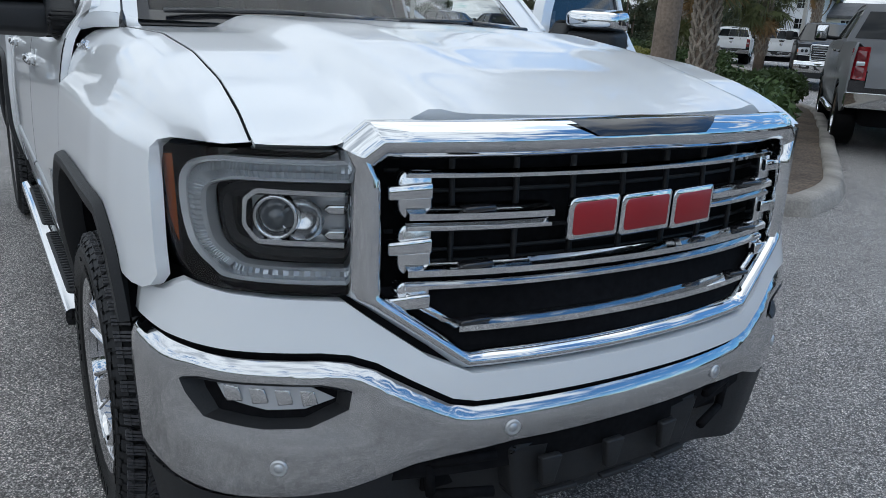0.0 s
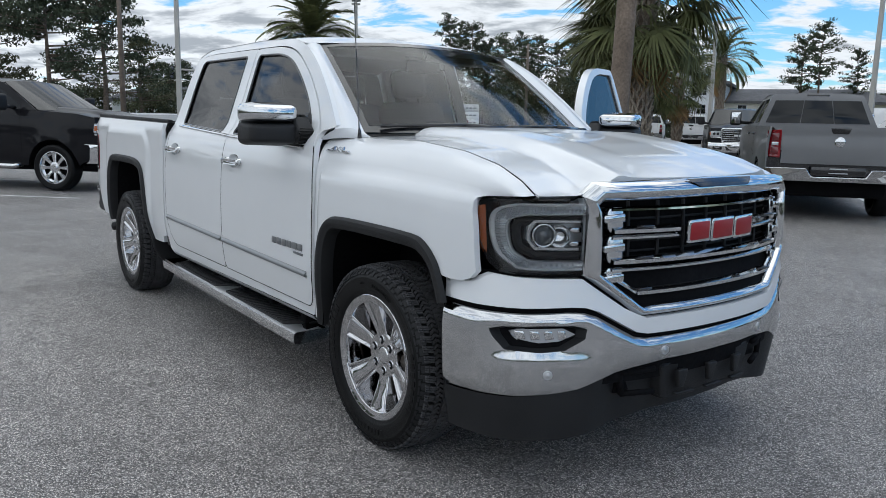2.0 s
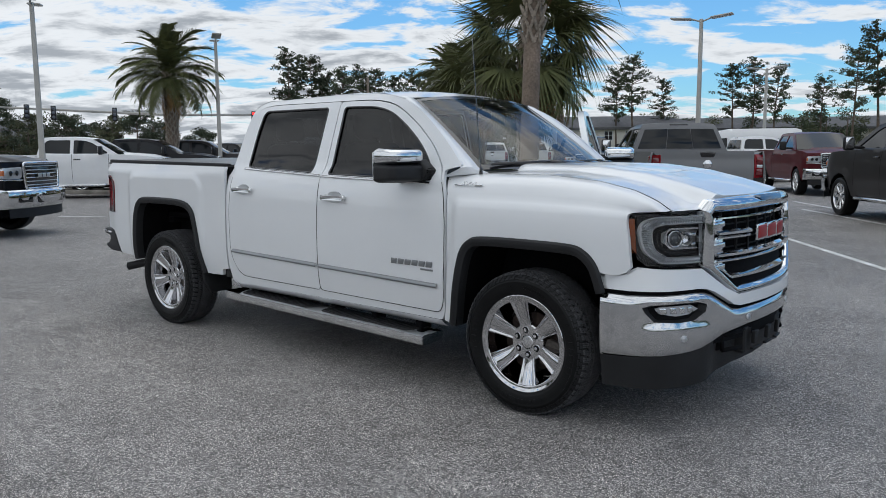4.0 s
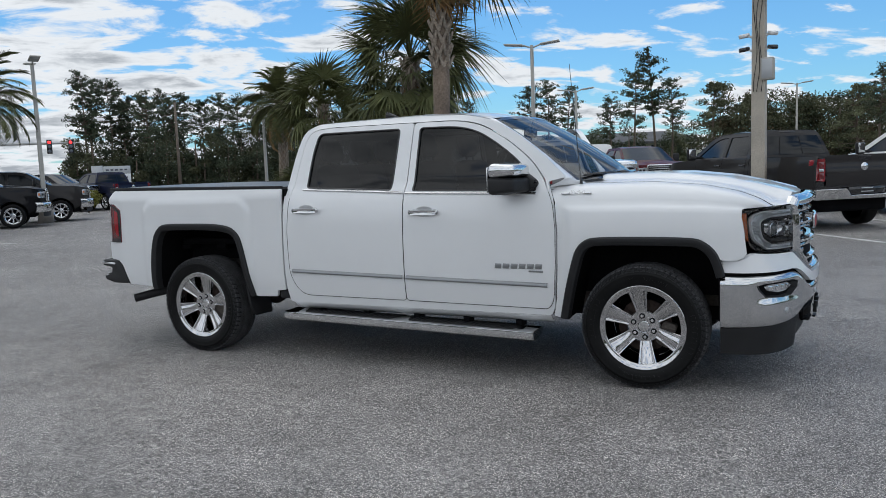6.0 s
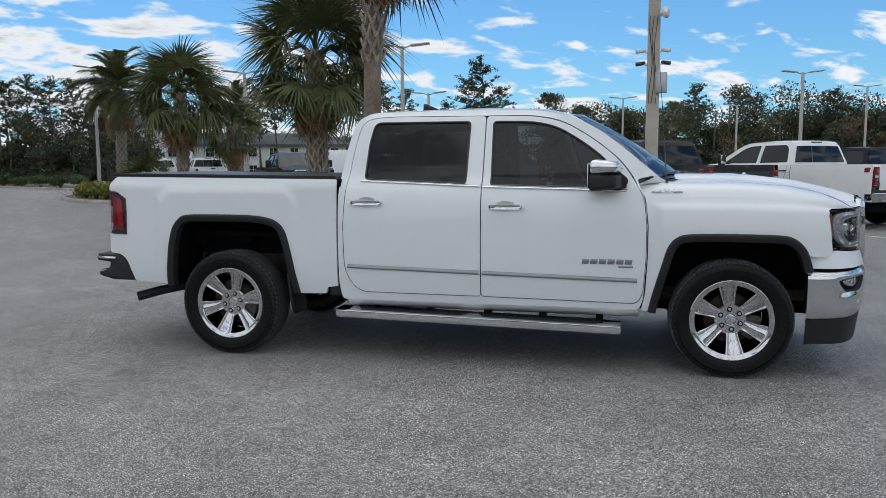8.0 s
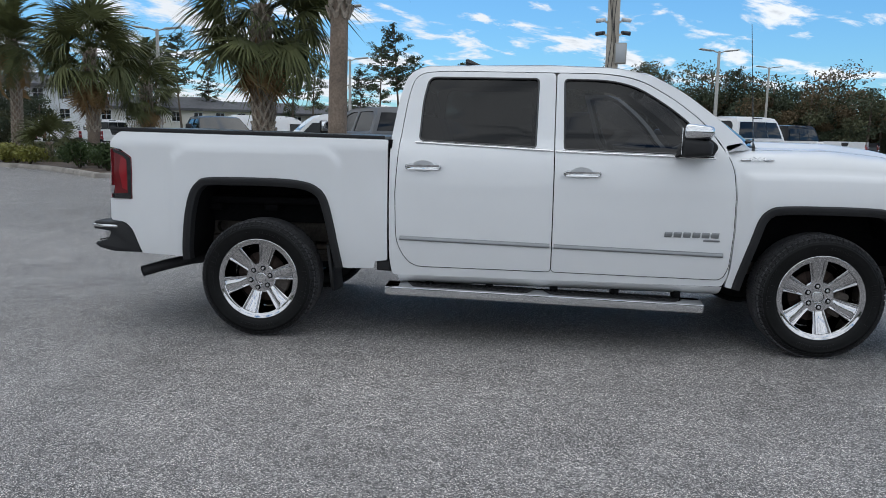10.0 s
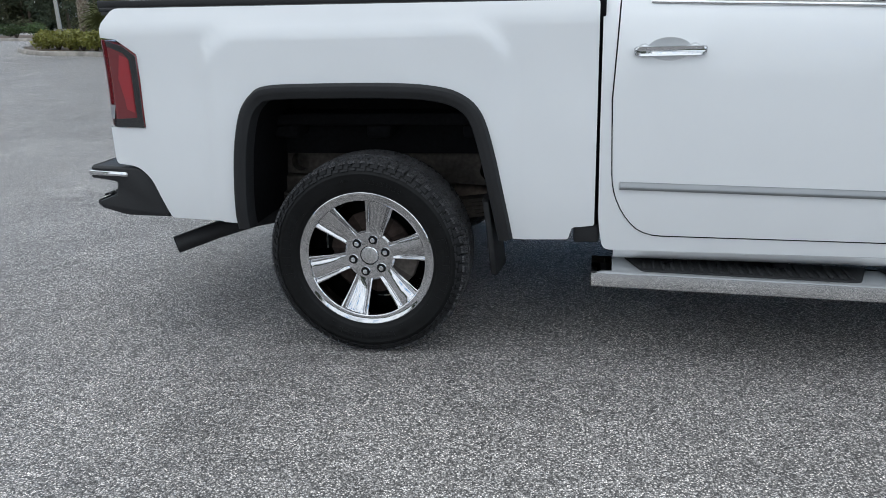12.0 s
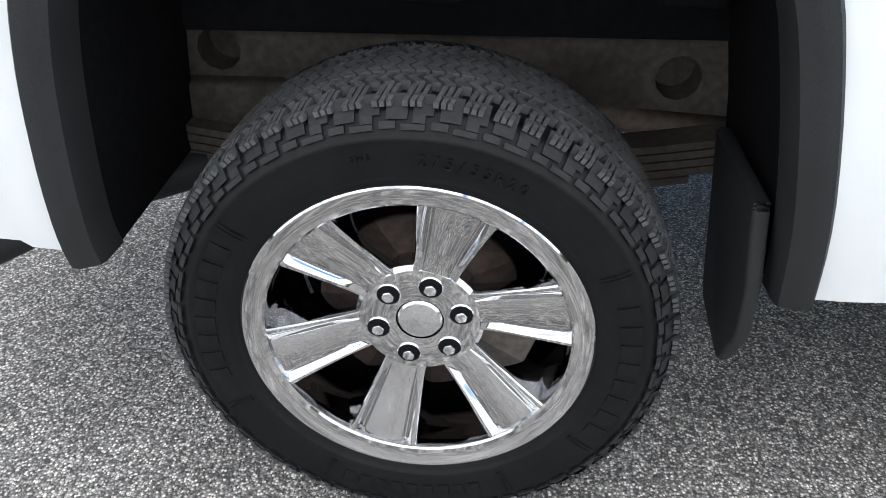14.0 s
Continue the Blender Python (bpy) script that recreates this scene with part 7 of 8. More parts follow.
    fb = skin("front_bumper", lambda q, k: Vector((bow(q * 0.98) + sec[int(k)][0], q * 0.99, sec[int(k)][1])), steps(-1, 1, 24), range(len(sec)), M_CHROME, None, "chrome front bumper")
    for s in (-1, 1):
        skin("bumper_end", lambda u, k: Vector((bow(0.98) + sec[int(k)][0] - u * 0.22, s * (0.99 + 0.02 * u), sec[int(k)][1])), [0, 1], range(len(sec)), M_CHROME, fb)
        slab("fog_lamp_pocket", rounded([(s * 0.56, 0.72, 0.03), (s * 0.84, 0.715, 0.03), (s * 0.84, 0.625, 0.03), (s * 0.56, 0.62, 0.03)], 3), lambda a, z: Vector((bow(a) + 0.021, a, z)), (-0.03, 0, 0), 0.004, M_GLOSSBLACK, fb)
    slab("bumper_inlet", rounded([(-0.46, 0.725, 0.02), (0.46, 0.725, 0.02), (0.42, 0.60, 0.03), (-0.42, 0.60, 0.03)], 3), lambda a, z: Vector((bow(a) + 0.022, a, z)), (-0.03, 0, 0), 0.004, M_GLOSSBLACK, fb)
    skin("front_valance", lambda q, z: Vector((bow(q * 0.9) - 0.07, q * 0.93, z)), steps(-1, 1, 12), [0.36, 0.44, 0.53], M_PLASTIC)
    gr = slab("grille", rounded([(-0.585, 1.285, 0.05), (0.585, 1.285, 0.05), (0.56, 0.86, 0.08), (-0.56, 0.86, 0.08)], 4), lambda a, z: Vector((nose_x(a) + 0.028, a, z)), (-0.08, 0, 0), 0.02, M_GLOSSBLACK)
    bm = bmesh.new()
    loop = [(nose_x(a) + 0.034, a, z) for a, z in densify(rounded([(-0.595, 1.295, 0.05), (0.595, 1.295, 0.05), (0.57, 0.85, 0.08), (-0.57, 0.85, 0.08)], 4), 0.1)]
    tube(bm, loop + loop[:1], 0.026, 8, False)
    part("grille_rim", bm, M_CHROME, gr)
    for k in range(6):
        bm = bmesh.new()
        tube(bm, [(nose_x(a) + 0.030, a, 1.235 - k * 0.065) for a in steps(-0.54, 0.54, 6)], 0.009, 6)
        part("grille_bar", bm, M_CHROME_D if k in (2, 3) else M_SILVER, gr)
    for k in range(3):
        bm = bmesh.new()
        box(bm, (nose_x(0) + 0.042, -0.15 + k * 0.15, 1.075), (0.012, 0.11, 0.07), 0.003)
        part("grille_badge", bm, M_SILVER, gr)
    paint(v, color)
    return v


def paint(v, color):
    for o in (v, *v.children_recursive):
        o.color = (*color, 1)


def again(v, label, at, turn, color):
    c = copy_thing(v, pose(*at, 0, 0, 0, turn))
    c["label"] = label
    paint(c, color)
    return c


GREY, BLACK, WHITE, MAROON, BLUE, SMOKE = (0.20, 0.203, 0.21), (0.006, 0.006, 0.008), (0.78, 0.78, 0.78), (0.075, 0.008, 0.012), (0.008, 0.012, 0.035), (0.030, 0.028, 0.028)
first = parked_pickup("metallic grey pickup parked beside the planting island", (0.04, 9.88), HEAD, GREY)
for label, at, turn, color in (
        ("dark grey pickup parked behind a concrete pole", (4.75, 11.40), HEAD, SMOKE),
        ("white pickup parked beside the dark grey one", (8.32, 13.16), HEAD, WHITE),
        ("glossy black pickup with chrome bumper facing the lane", (-12.2, -1.65), 41, BLACK),
        ("white crew-cab pickup standing across the lane", (-21.35, 5.93), 50, WHITE),
        ("black pickup beside the white one across the lane", (-23.2, 9.2), 50, BLACK),
        ("dark pickup at the end of the row across the lane", (-24.9, 12.4), 50, SMOKE),
        ("glossy black pickup in a row by the sign", (-33.1, 17.8), 14, BLACK),
        ("black pickup at the end of a row", (-33.6, 21.2), 14, BLACK),
        ("dark blue pickup with its tail to the lane", (-28.3, 23.6), 165, BLUE),
        ("maroon pickup with a chrome grille facing the lane", (-2.5, 25.2), -58, MAROON),
        ("black pickup facing the lane behind the grey one", (-10.8, 24.2), HEAD - 180, BLACK),
        ("white pickup with its tail to the lane", (-20.01, 34.63), HEAD, WHITE),
        ("white pickup parked beyond the hedge", (-23.63, 35.35), HEAD, WHITE),
        ("white pickup parked by the palms", (-24.6, 36.2), 122, WHITE),
        ("white pickup in the far row", (-7.4, 30.0), 40, WHITE),
        ("dark pickup in the far row", (1.5, 31.0), HEAD - 180, SMOKE),
        ("black pickup in the far row", (12.5, 22.0), HEAD, BLACK)):
    again(first, label, at, turn, color)


def parked_van(label, at, turn, color):
    v = thing("parked_van", label, "van", (*at, 0), turn, "vans in the far row")
    low = [(4.45, 0.45), (4.05, 0.42)] + arch(3.55, 0.46, 0.42) + [(3.0, 0.42), (0.55, 0.42)] + arch(0.0, 0.46, 0.42) + [(-1.15, 0.50)]
    high = [(-1.2, 1.2), (-1.17, 2.0), (-1.05, 2.38), (-0.8, 2.45), (2.2, 2.45), (2.75, 2.36), (3.15, 2.1), (3.75, 1.55), (4.25, 1.35), (4.45, 1.15), (4.5, 0.8)]
    bm = bmesh.new()
    shell(bm, low, high, None, lambda x, z: float(np.interp(z, [0.4, 0.8, 1.4, 2.2, 2.45], [0.93, 0.99, 0.97, 0.85, 0.74])) - 0.12 * ramp(x, 3.9, 4.5))
    part("body", bm, M_PAINT, v)
    bm = bmesh.new()
    sheet(bm, lambda u, q: Vector((3.13 + 0.58 * u, q * (0.80 + 0.10 * u), 2.08 - 0.50 * u + 0.03)), [0, 1], [-1, 0, 1])
    part("windscreen", bm, M_DULLGLASS, v)
    for s in (-1, 1):
        bm = bmesh.new()
        panel(bm, [(2.35, 1.45), (3.55, 1.48), (3.05, 1.98), (2.35, 2.0)], lambda x, z: Vector((x, s * (0.985 - 0.15 * (z - 1.4) + 0.01), z)), 0.3)
        part("side_window", bm, M_DULLGLASS, v)
        for cx in (0, 3.55):
            simple_wheel(v, cx, s * 0.83, 0.37)
        bm = bmesh.new()
        box(bm, (-1.2, s * 0.80, 1.4), (0.05, 0.12, 0.5), 0.02)
        part("tail_lamp", bm, M_REDLENS, v)
    bm = bmesh.new()
    box(bm, (1.6, 0, 0.45), (4.6, 1.4, 0.25), 0.04)
    part("underbody", bm, M_DARK, v)
    paint(v, color)
    return v


van = parked_van("plain white cargo van behind the palms", (-14.5, 40.0), 30, WHITE)
again(van, "plain white cargo van behind the bed", (-6.5, 36.0), 205, WHITE)


# ---- poles ----
def lamp_post(at, height, heads, turn, lean=0.0):
    v = thing("street_lamp", "grey parking-lot lamp post with flat heads", "street lamp", (*at, 0), turn, "lamp posts")
    bm = bmesh.new()
    g = [[bm.verts.new((sx * w, sy * w, z)) for sx, sy in ((-1, -1), (1, -1), (1, 1), (-1, 1))] for z, w in ((0.0, 0.085), (height, 0.058))]
    for k in range(4):
        bm.faces.new((g[0][k], g[0][(k + 1) % 4], g[1][(k + 1) % 4], g[1][k]))
    bm.faces.new(g[1])
    bmesh.ops.bevel(bm, geom=list(bm.edges), offset=0.01, segments=1, affect="EDGES")
    part("pole", bm, M_GALV, v, smooth=False)
    bm = bmesh.new()
    tube(bm, [(0, 0, 0), (0, 0, 0.7)], 0.28, 20)
    part("concrete_base", bm, M_CONCRETE, v)
    for sgn in heads:
        bm = bmesh.new()
        tube(bm, [(0, 0, height - 0.10), (sgn * 0.36, 0, height + 0.02)], 0.03, 8)
        part("arm", bm, M_GALV, v)
        bm = bmesh.new()
        box(bm, (sgn * 0.70, 0, height + 0.05), (0.74, 0.36, 0.06), 0.022, Matrix.Rotation(radians(-6 * sgn), 4, "Y"))
        hd = part("lamp_head", bm, M_GALV, v, "flat grey lamp head")
        bm = bmesh.new()
        box(bm, (sgn * 0.70, 0, height + 0.016), (0.58, 0.26, 0.012), 0.003, Matrix.Rotation(radians(-6 * sgn), 4, "Y"))
        part("diffuser", bm, M_SIGNGREY, hd)
    return v


lamp_post((-5.2, 23.0), 6.05, (-1, 1), 10)
lamp_post((-21.7, 14.0), 6.0, (-1, 1), -30)
lamp_post((-7.9, 38.6), 5.7, (-1, 1), 0)
lamp_post((12.27, 36.9), 6.1, (-1, 1), 10)
lamp_post((12.6, 60.8), 6.2, (-1,), 10)
lamp_post((-25.5, 32.1), 7.0, (-1,), 20)
lamp_post((-18.4, 5.6), 5.9, (-1, 1), -30)
lamp_post((3.5, 56.0), 6.6, (-1, 1), 0)
lamp_post((22.0, 60.0), 7.4, (-1, 1), 10)
lamp_post((-14.3, 27.9), 5.9, (-1, 1), 10)

util = thing("utility_pole", "square concrete pole with cameras, horn speaker and a grey box", "utility pole", (3.64, 10.72, 0), -6)
bm = bmesh.new()
g = [[bm.verts.new((sx * w, sy * w, z)) for sx, sy in ((-1, -1), (1, -1), (1, 1), (-1, 1))] for z, w in ((0.0, 0.135), (9.0, 0.105))]
for k in range(4):
    bm.faces.new((g[0][k], g[0][(k + 1) % 4], g[1][(k + 1) % 4], g[1][k]))
bm.faces.new(g[1])
bmesh.ops.bevel(bm, geom=list(bm.edges), offset=0.02, segments=1, affect="EDGES")
part("pole", bm, M_POLE, util, smooth=False)
bm = bmesh.new()
box(bm, (0.17, -0.10, 3.13), (0.24, 0.20, 0.42), 0.02)
bx = part("equipment_box", bm, M_GALV, util, "grey steel equipment box")
bm = bmesh.new()
box(bm, (0.17, -0.205, 3.13), (0.19, 0.012, 0.36), 0.004)
part("box_door", bm, M_SIGNGREY, bx)
for z, sgn in ((3.80, -1), (3.80, 1), (3.54, -1), (3.54, 1)):
    cam_unit = new("security_camera")
    cam_unit.parent = util
    bm = bmesh.new()
    tube(bm, [(sgn * 0.10, -0.06, z - 0.05), (sgn * 0.20, -0.08, z)], 0.022, 8)
    part("bracket", bm, M_SIGNWHITE, cam_unit)
    bm = bmesh.new()
    tube(bm, [(sgn * 0.18, -0.06, z + 0.012), (sgn * 0.34, -0.16, z - 0.02)], 0.042, 12)
    part("camera_body", bm, M_SIGNWHITE if z > 3.7 else M_GLOSSBLACK, cam_unit)
bm = bmesh.new()
tube(bm, [(0.08, -0.05, 4.55), (0.16, -0.10, 4.55), (0.24, -0.16, 4.55)], [0.03, 0.06, 0.12], 16)
part("horn_speaker", bm, M_SIGNWHITE, util, "white horn loudspeaker")
for k in range(3):
    bm = bmesh.new()
    tube(bm, [(-0.05 + 0.05 * k + 0.03 * math.sin(z * 4 + k), -0.14 - 0.02 * math.sin(z * 9 + k * 2), z) for z in steps(2.7, 4.5, 24)], 0.008, 5)
    part("cable", bm, M_GLOSSBLACK, util)

wood = thing("timber_pole", "tall thin timber utility pole", "utility pole", (-36.9, 8.8, 0))
bm = bmesh.new()
tube(bm, [(0, 0, 0), (0.05, 0, 5), (0.08, 0, 9.2)], [0.16, 0.13, 0.10], 12)
part("pole", bm, M_WOOD, wood)
far_pole = thing("timber_pole", "timber utility pole by the trees", "utility pole", (-52, 52, 0))
bm = bmesh.new()
tube(bm, [(0, 0, 0), (0, 0, 9.0)], [0.17, 0.11], 12)
part("pole", bm, M_WOOD, far_pole)

mast = thing("traffic_signal", "traffic-signal mast with a long arm over the road", "traffic light", (-56.0, 32.0, 0), -32)
bm = bmesh.new()
tube(bm, [(0, 0, 0), (0, 0, 6.4)], [0.20, 0.14], 14)
part("mast", bm, M_GALV, mast)
bm = bmesh.new()
tube(bm, [(0, 9.0, 4.85), (0, 0, 4.75), (0, -15.0, 5.35)], [0.08, 0.13, 0.07], 10)
part("arm", bm, M_GALV, mast)
for y, z in ((-4.5, 4.75), (-9.2, 4.85), (-11.2, 4.95), (-14.0, 5.0), (7.0, 4.55), (8.6, 4.55)):
    bm = bmesh.new()
    box(bm, (0.16, y, z), (0.22, 0.40, 1.15), 0.04)
    sg = part("signal_head", bm, M_GLOSSBLACK, mast, "black signal head")
    for k in range(3):
        bm = bmesh.new()
        lathe(bm, [(0.0, -0.02), (0.11, -0.015), (0.13, 0.0)], 16)
        bm.transform(Matrix.Translation((0.28, y, z + 0.36 - 0.36 * k)) @ Matrix.Rotation(radians(90), 4, "Z"))
        part("signal_lens", bm, M_SIGNALRED if k == 0 and y > 0 else M_SIGNDARK, sg)

sign = thing("dealer_sign", "tall white and silver sign with plain name bars", "sign", (-51.9, 43.8, 0), -43)
SIGN_SCALE = 0.66
bm = bmesh.new()
box(bm, (0, -1.9, 2.2), (0.5, 1.4, 4.5), 0.03)
bm.transform(Matrix.Scale(SIGN_SCALE, 4))
part("side_pillar", bm, M_SIGNGREY, sign)
for k, (z, h, mat, bars) in enumerate(((3.85, 1.0, M_SIGNGREY, M_SIGNDARK), (2.8, 1.0, M_SIGNWHITE, M_SIGNDARK), (1.75, 1.0, M_SIGNWHITE, M_SIGNDARK), (0.7, 1.0, M_SIGNGREY, M_SIGNDARK))):
    bm = bmesh.new()
    box(bm, (0, 0.55, z), (0.45, 3.4, h), 0.02)
    bm.transform(Matrix.Scale(SIGN_SCALE, 4))
    pn = part("sign_panel", bm, mat, sign)
    bm = bmesh.new()
    for j in range(5):
        box(bm, (0.235, -0.75 + j * 0.58 + 0.1, z), (0.02, 0.36, 0.22), 0.01)
    bm.transform(Matrix.Scale(SIGN_SCALE, 4))
    part("name_bars", bm, bars, pn)

# ---- plants ----
RNG = np.random.default_rng(7)


def mesh_from(name, verts, faces, mats, index=None, smooth=False):
    me = bpy.data.meshes.new(name)
    me.from_pydata([tuple(v) for v in verts], [], [tuple(f) for f in faces])
    for m in mats:
        me.materials.append(m)
    if index is not None:
        me.polygons.foreach_set("material_index", index)
    if smooth:
        me.polygons.foreach_set("use_smooth", [True] * len(me.polygons))
    me.update()
    return me


def leaf_cloud(blobs, size, aspect=2.2):
    """Small pointed leaves scattered through blobs of (centre, radii, count)."""
    verts, faces = [], []
    k = 0
    for c, r, n in blobs:
        d = RNG.normal(size=(n, 3))
        d /= np.linalg.norm(d, axis=1)[:, None]
        p = np.array(c) + d * np.array(r) * (RNG.random((n, 1)) ** 0.45)
        a = RNG.normal(size=(n, 3))
        a /= np.linalg.norm(a, axis=1)[:, None]
        b = np.cross(a, RNG.normal(size=(n, 3)))
        b /= np.linalg.norm(b, axis=1)[:, None]
        s = size * (0.6 + 0.8 * RNG.random((n, 1)))
        quad = np.stack([p - a * s * aspect / 2, p + b * s / 2, p + a * s * aspect / 2, p - b * s / 2], 1)
        verts.append(quad.reshape(-1, 3))
        faces.append(np.arange(k, k + 4 * n).reshape(-1, 4))
        k += 4 * n
    return np.concatenate(verts), np.concatenate(faces)


def trunk_mesh(name, limbs, mat, n=8):
    bm = bmesh.new()
    for pts, r in limbs:
        tube(bm, pts, r, n)
    me = bpy.data.meshes.new(name)
    for f in bm.faces:
        f.smooth = True
    bm.to_mesh(me)
    bm.free()
    me.materials.append(mat)
    return me


def make_tree(kind, height, spread, seed):
    """Trunk and crown meshes of a pine (bare stem, ragged flat clumps) or a broad tree."""
    global RNG
    RNG = np.random.default_rng(seed)
    rnd = random.Random(seed)
    limbs, blobs = [], []
    lean = rnd.uniform(-0.03, 0.03) * height
    stem = [(lean * t * t, 0.02 * height * math.sin(t * 4 + seed), height * t) for t in steps(0, 1, 7)]
    r0 = height * (0.014 if kind == "pine" else 0.022)
    limbs.append((stem, [r0 * (1 - 0.85 * t) for t in steps(0, 1, 7)]))
    count = 64 if kind == "pine" else 48
    for k in range(count):
        t = rnd.uniform(0.46, 1.0) if kind == "pine" else rnd.uniform(0.25, 0.98)
        a = rnd.uniform(0, 2 * math.pi)
        reach = spread * (rnd.uniform(0.25, 1.0)) * (math.sin(math.pi * (t - 0.40) / 0.66) * 0.75 + 0.30 if kind == "pine" else math.sin(math.pi * (t * 0.75 + 0.22)) + 0.15)
        i = min(6, int(t * 7))
        s = Vector(stem[i]).lerp(Vector(stem[i + 1]), t * 7 - i) if i < 7 else Vector(stem[7])
        e = s + Vector((math.cos(a) * reach, math.sin(a) * reach, height * rnd.uniform(0.0, 0.07)))
        m = s.lerp(e, 0.5) + Vector((0, 0, -0.01 * height))
        limbs.append(([s, m, e], [r0 * 0.30, r0 * 0.2, r0 * 0.08]))
        q = height * (rnd.uniform(0.016, 0.034) if kind == "pine" else rnd.uniform(0.035, 0.07))
        blobs.append((e, (q * 1.7, q * 1.7, q * 0.85), int(32 if kind == "pine" else 100)))
        blobs.append((s.lerp(e, 0.65), (q, q, q * 0.6), 35))
    v, f = leaf_cloud(blobs, height * (0.0088 if kind == "pine" else 0.012))
    return trunk_mesh("trunk", limbs, M_BARK, 6), (v, f)


def plant_tree(name, label, at, scale, turn, trunk, crown, group):
    t = thing(name, label, "tree", (*at, 0), turn, group)
    for nm, me in (("trunk", trunk), ("crown", crown)):
        o = new(nm, me)
        o.parent = t
        o.matrix_local = Matrix.Scale(scale, 4)
    return t


PINES = []
for seed, (h, sp) in enumerate(((14.0, 2.6), (13.0, 3.0), (12.0, 2.2))):
    tr, (v, f) = make_tree("pine", h, sp, 20 + seed)
    PINES.append((tr, mesh_from("crown", v, f, [M_PINE])))
BROAD = []
for seed, (h, sp, mat) in enumerate(((8.0, 3.0, M_OAK), (9.0, 3.6, M_PINE), (8.0, 3.0, M_FALL))):
    tr, (v, f) = make_tree("broad", h, sp, 40 + seed)
    BROAD.append((tr, mesh_from("crown", v, f, [mat])))


def from_eye(t_eye, az, d):
    return (t_eye[0] + d * math.cos(radians(az)), t_eye[1] + d * math.sin(radians(az)))


EYE6, EYE4, EYE3 = (4.15, -6.06), (5.98, -4.41), (6.36, -3.58)
rnd = random.Random(3)
# stand of tall pines beyond the sign, and scattered ones to the right
for az, d, k, sc in ((139.6, 95, 0, 1.0), (137.5, 92, 2, 0.92), (136.3, 100, 1, 1.0), (134.8, 98, 0, 0.95), (133.6, 96, 2, 1.05), (132.3, 99, 1, 0.95), (131.2, 95, 0, 0.88), (129.8, 92, 1, 0.92), (128.6, 90, 2, 0.98), (127.0, 88, 0, 0.80)):
    plant_tree("pine_tree", "tall slender pine with a ragged crown", from_eye(EYE6, az, d), sc * 0.86, rnd.uniform(0, 360), *PINES[k], "tall pines")
for az, d, k, sc in ((109.9, 105, 1, 0.90), (108.6, 108, 0, 0.88), (107.2, 104, 2, 0.92), (102.6, 100, 1, 0.95), (101.2, 102, 0, 1.05), (100.0, 104, 2, 0.95), (117.8, 100, 1, 0.85), (116.6, 98, 1, 0.95), (114.5, 104, 2, 0.82)):
    plant_tree("pine_tree", "tall slender pine with a ragged crown", from_eye(EYE4, az, d), sc, rnd.uniform(0, 360), *PINES[k], "tall pines")
for az, d, k, sc in ((84.9, 66, 2, 0.62), (102.3, 85, 1, 0.62), (81.0, 80, 0, 0.55), (76.0, 78, 1, 0.60)):
    plant_tree("pine_tree", "ragged pine standing over the wood", from_eye((3.25, -6.33), az, d), sc, rnd.uniform(0, 360), *PINES[k], "tall pines")
for az, d, k, sc in ((141.4, 90, 0, 0.88), (139.9, 92, 1, 0.92), (138.8, 94, 2, 0.86), (137.4, 90, 0, 0.74), (136.0, 95, 1, 0.8)):
    plant_tree("pine_tree", "tall slender pine with a ragged crown", from_eye(EYE4, az, d), sc, rnd.uniform(0, 360), *PINES[k], "tall pines")
for az, d, k, sc in ((95.8, 70, 0, 0.95), (93.6, 75, 0, 0.85), (87.0, 72, 0, 0.85), (90.5, 80, 1, 0.75)):
    plant_tree("broad_tree", "thin-leaved tree at the edge of the wood", from_eye(EYE6, az, d), sc, rnd.uniform(0, 360), *BROAD[k], "trees at the wood's edge")
for az, d, k, sc in ((165.5, 60, 1, 1.15), (163.2, 64, 0, 0.85), (161.0, 75, 1, 0.70), (159.0, 80, 0, 0.62), (156.8, 85, 1, 0.62), (154.0, 80, 0, 0.62), (152.4, 85, 1, 0.66), (168.5, 50, 1, 1.0), (171.5, 55, 0, 1.1)):
    plant_tree("broad_tree", "dark spreading tree across the road", from_eye(EYE3, az, d), sc, rnd.uniform(0, 360), *BROAD[k], "trees across the road")


def wood_line(name, label, eye, az0, az1, d, h, n, mats, seed, leaves=300, size=0.125):
    """A far wood: many overlapping crowns in one mesh, uneven along the top."""
    global RNG
    RNG = np.random.default_rng(seed)
    r = random.Random(seed)
    blobs, limbs = [], []
    for k in range(n):
        az, dd = az0 + (az1 - az0) * (k + r.random()) / n, d * r.uniform(0.94, 1.12)
        x, y = from_eye(eye, az, dd)
        hh = h * r.choice((r.uniform(0.55, 0.85), r.uniform(0.75, 1.0), r.uniform(0.9, 1.22)))
        for j in range(7):
            w = hh * r.uniform(0.13, 0.22)
            blobs.append(((x + r.gauss(0, 0.16 * hh), y + r.gauss(0, 0.16 * hh), hh * (0.12 + 0.13 * j) * r.uniform(0.9, 1.05)), (w * 1.2, w * 1.2, w * 0.8), leaves))
        limbs.append(([(x, y, 0), (x + 0.2, y, hh * 0.85)], [0.16, 0.06]))
    v, f = leaf_cloud(blobs, size)
    index = [int(i) for i in np.repeat(RNG.integers(0, len(mats), len(blobs)), [b[2] for b in blobs])]
    t = thing(name, label, "woods", kind="stuff")
    o = new("crowns", mesh_from("crowns", v, f, mats, index))
    o.parent = t
    o = new("trunks", trunk_mesh("trunks", limbs, M_BARK, 5))
    o.parent = t


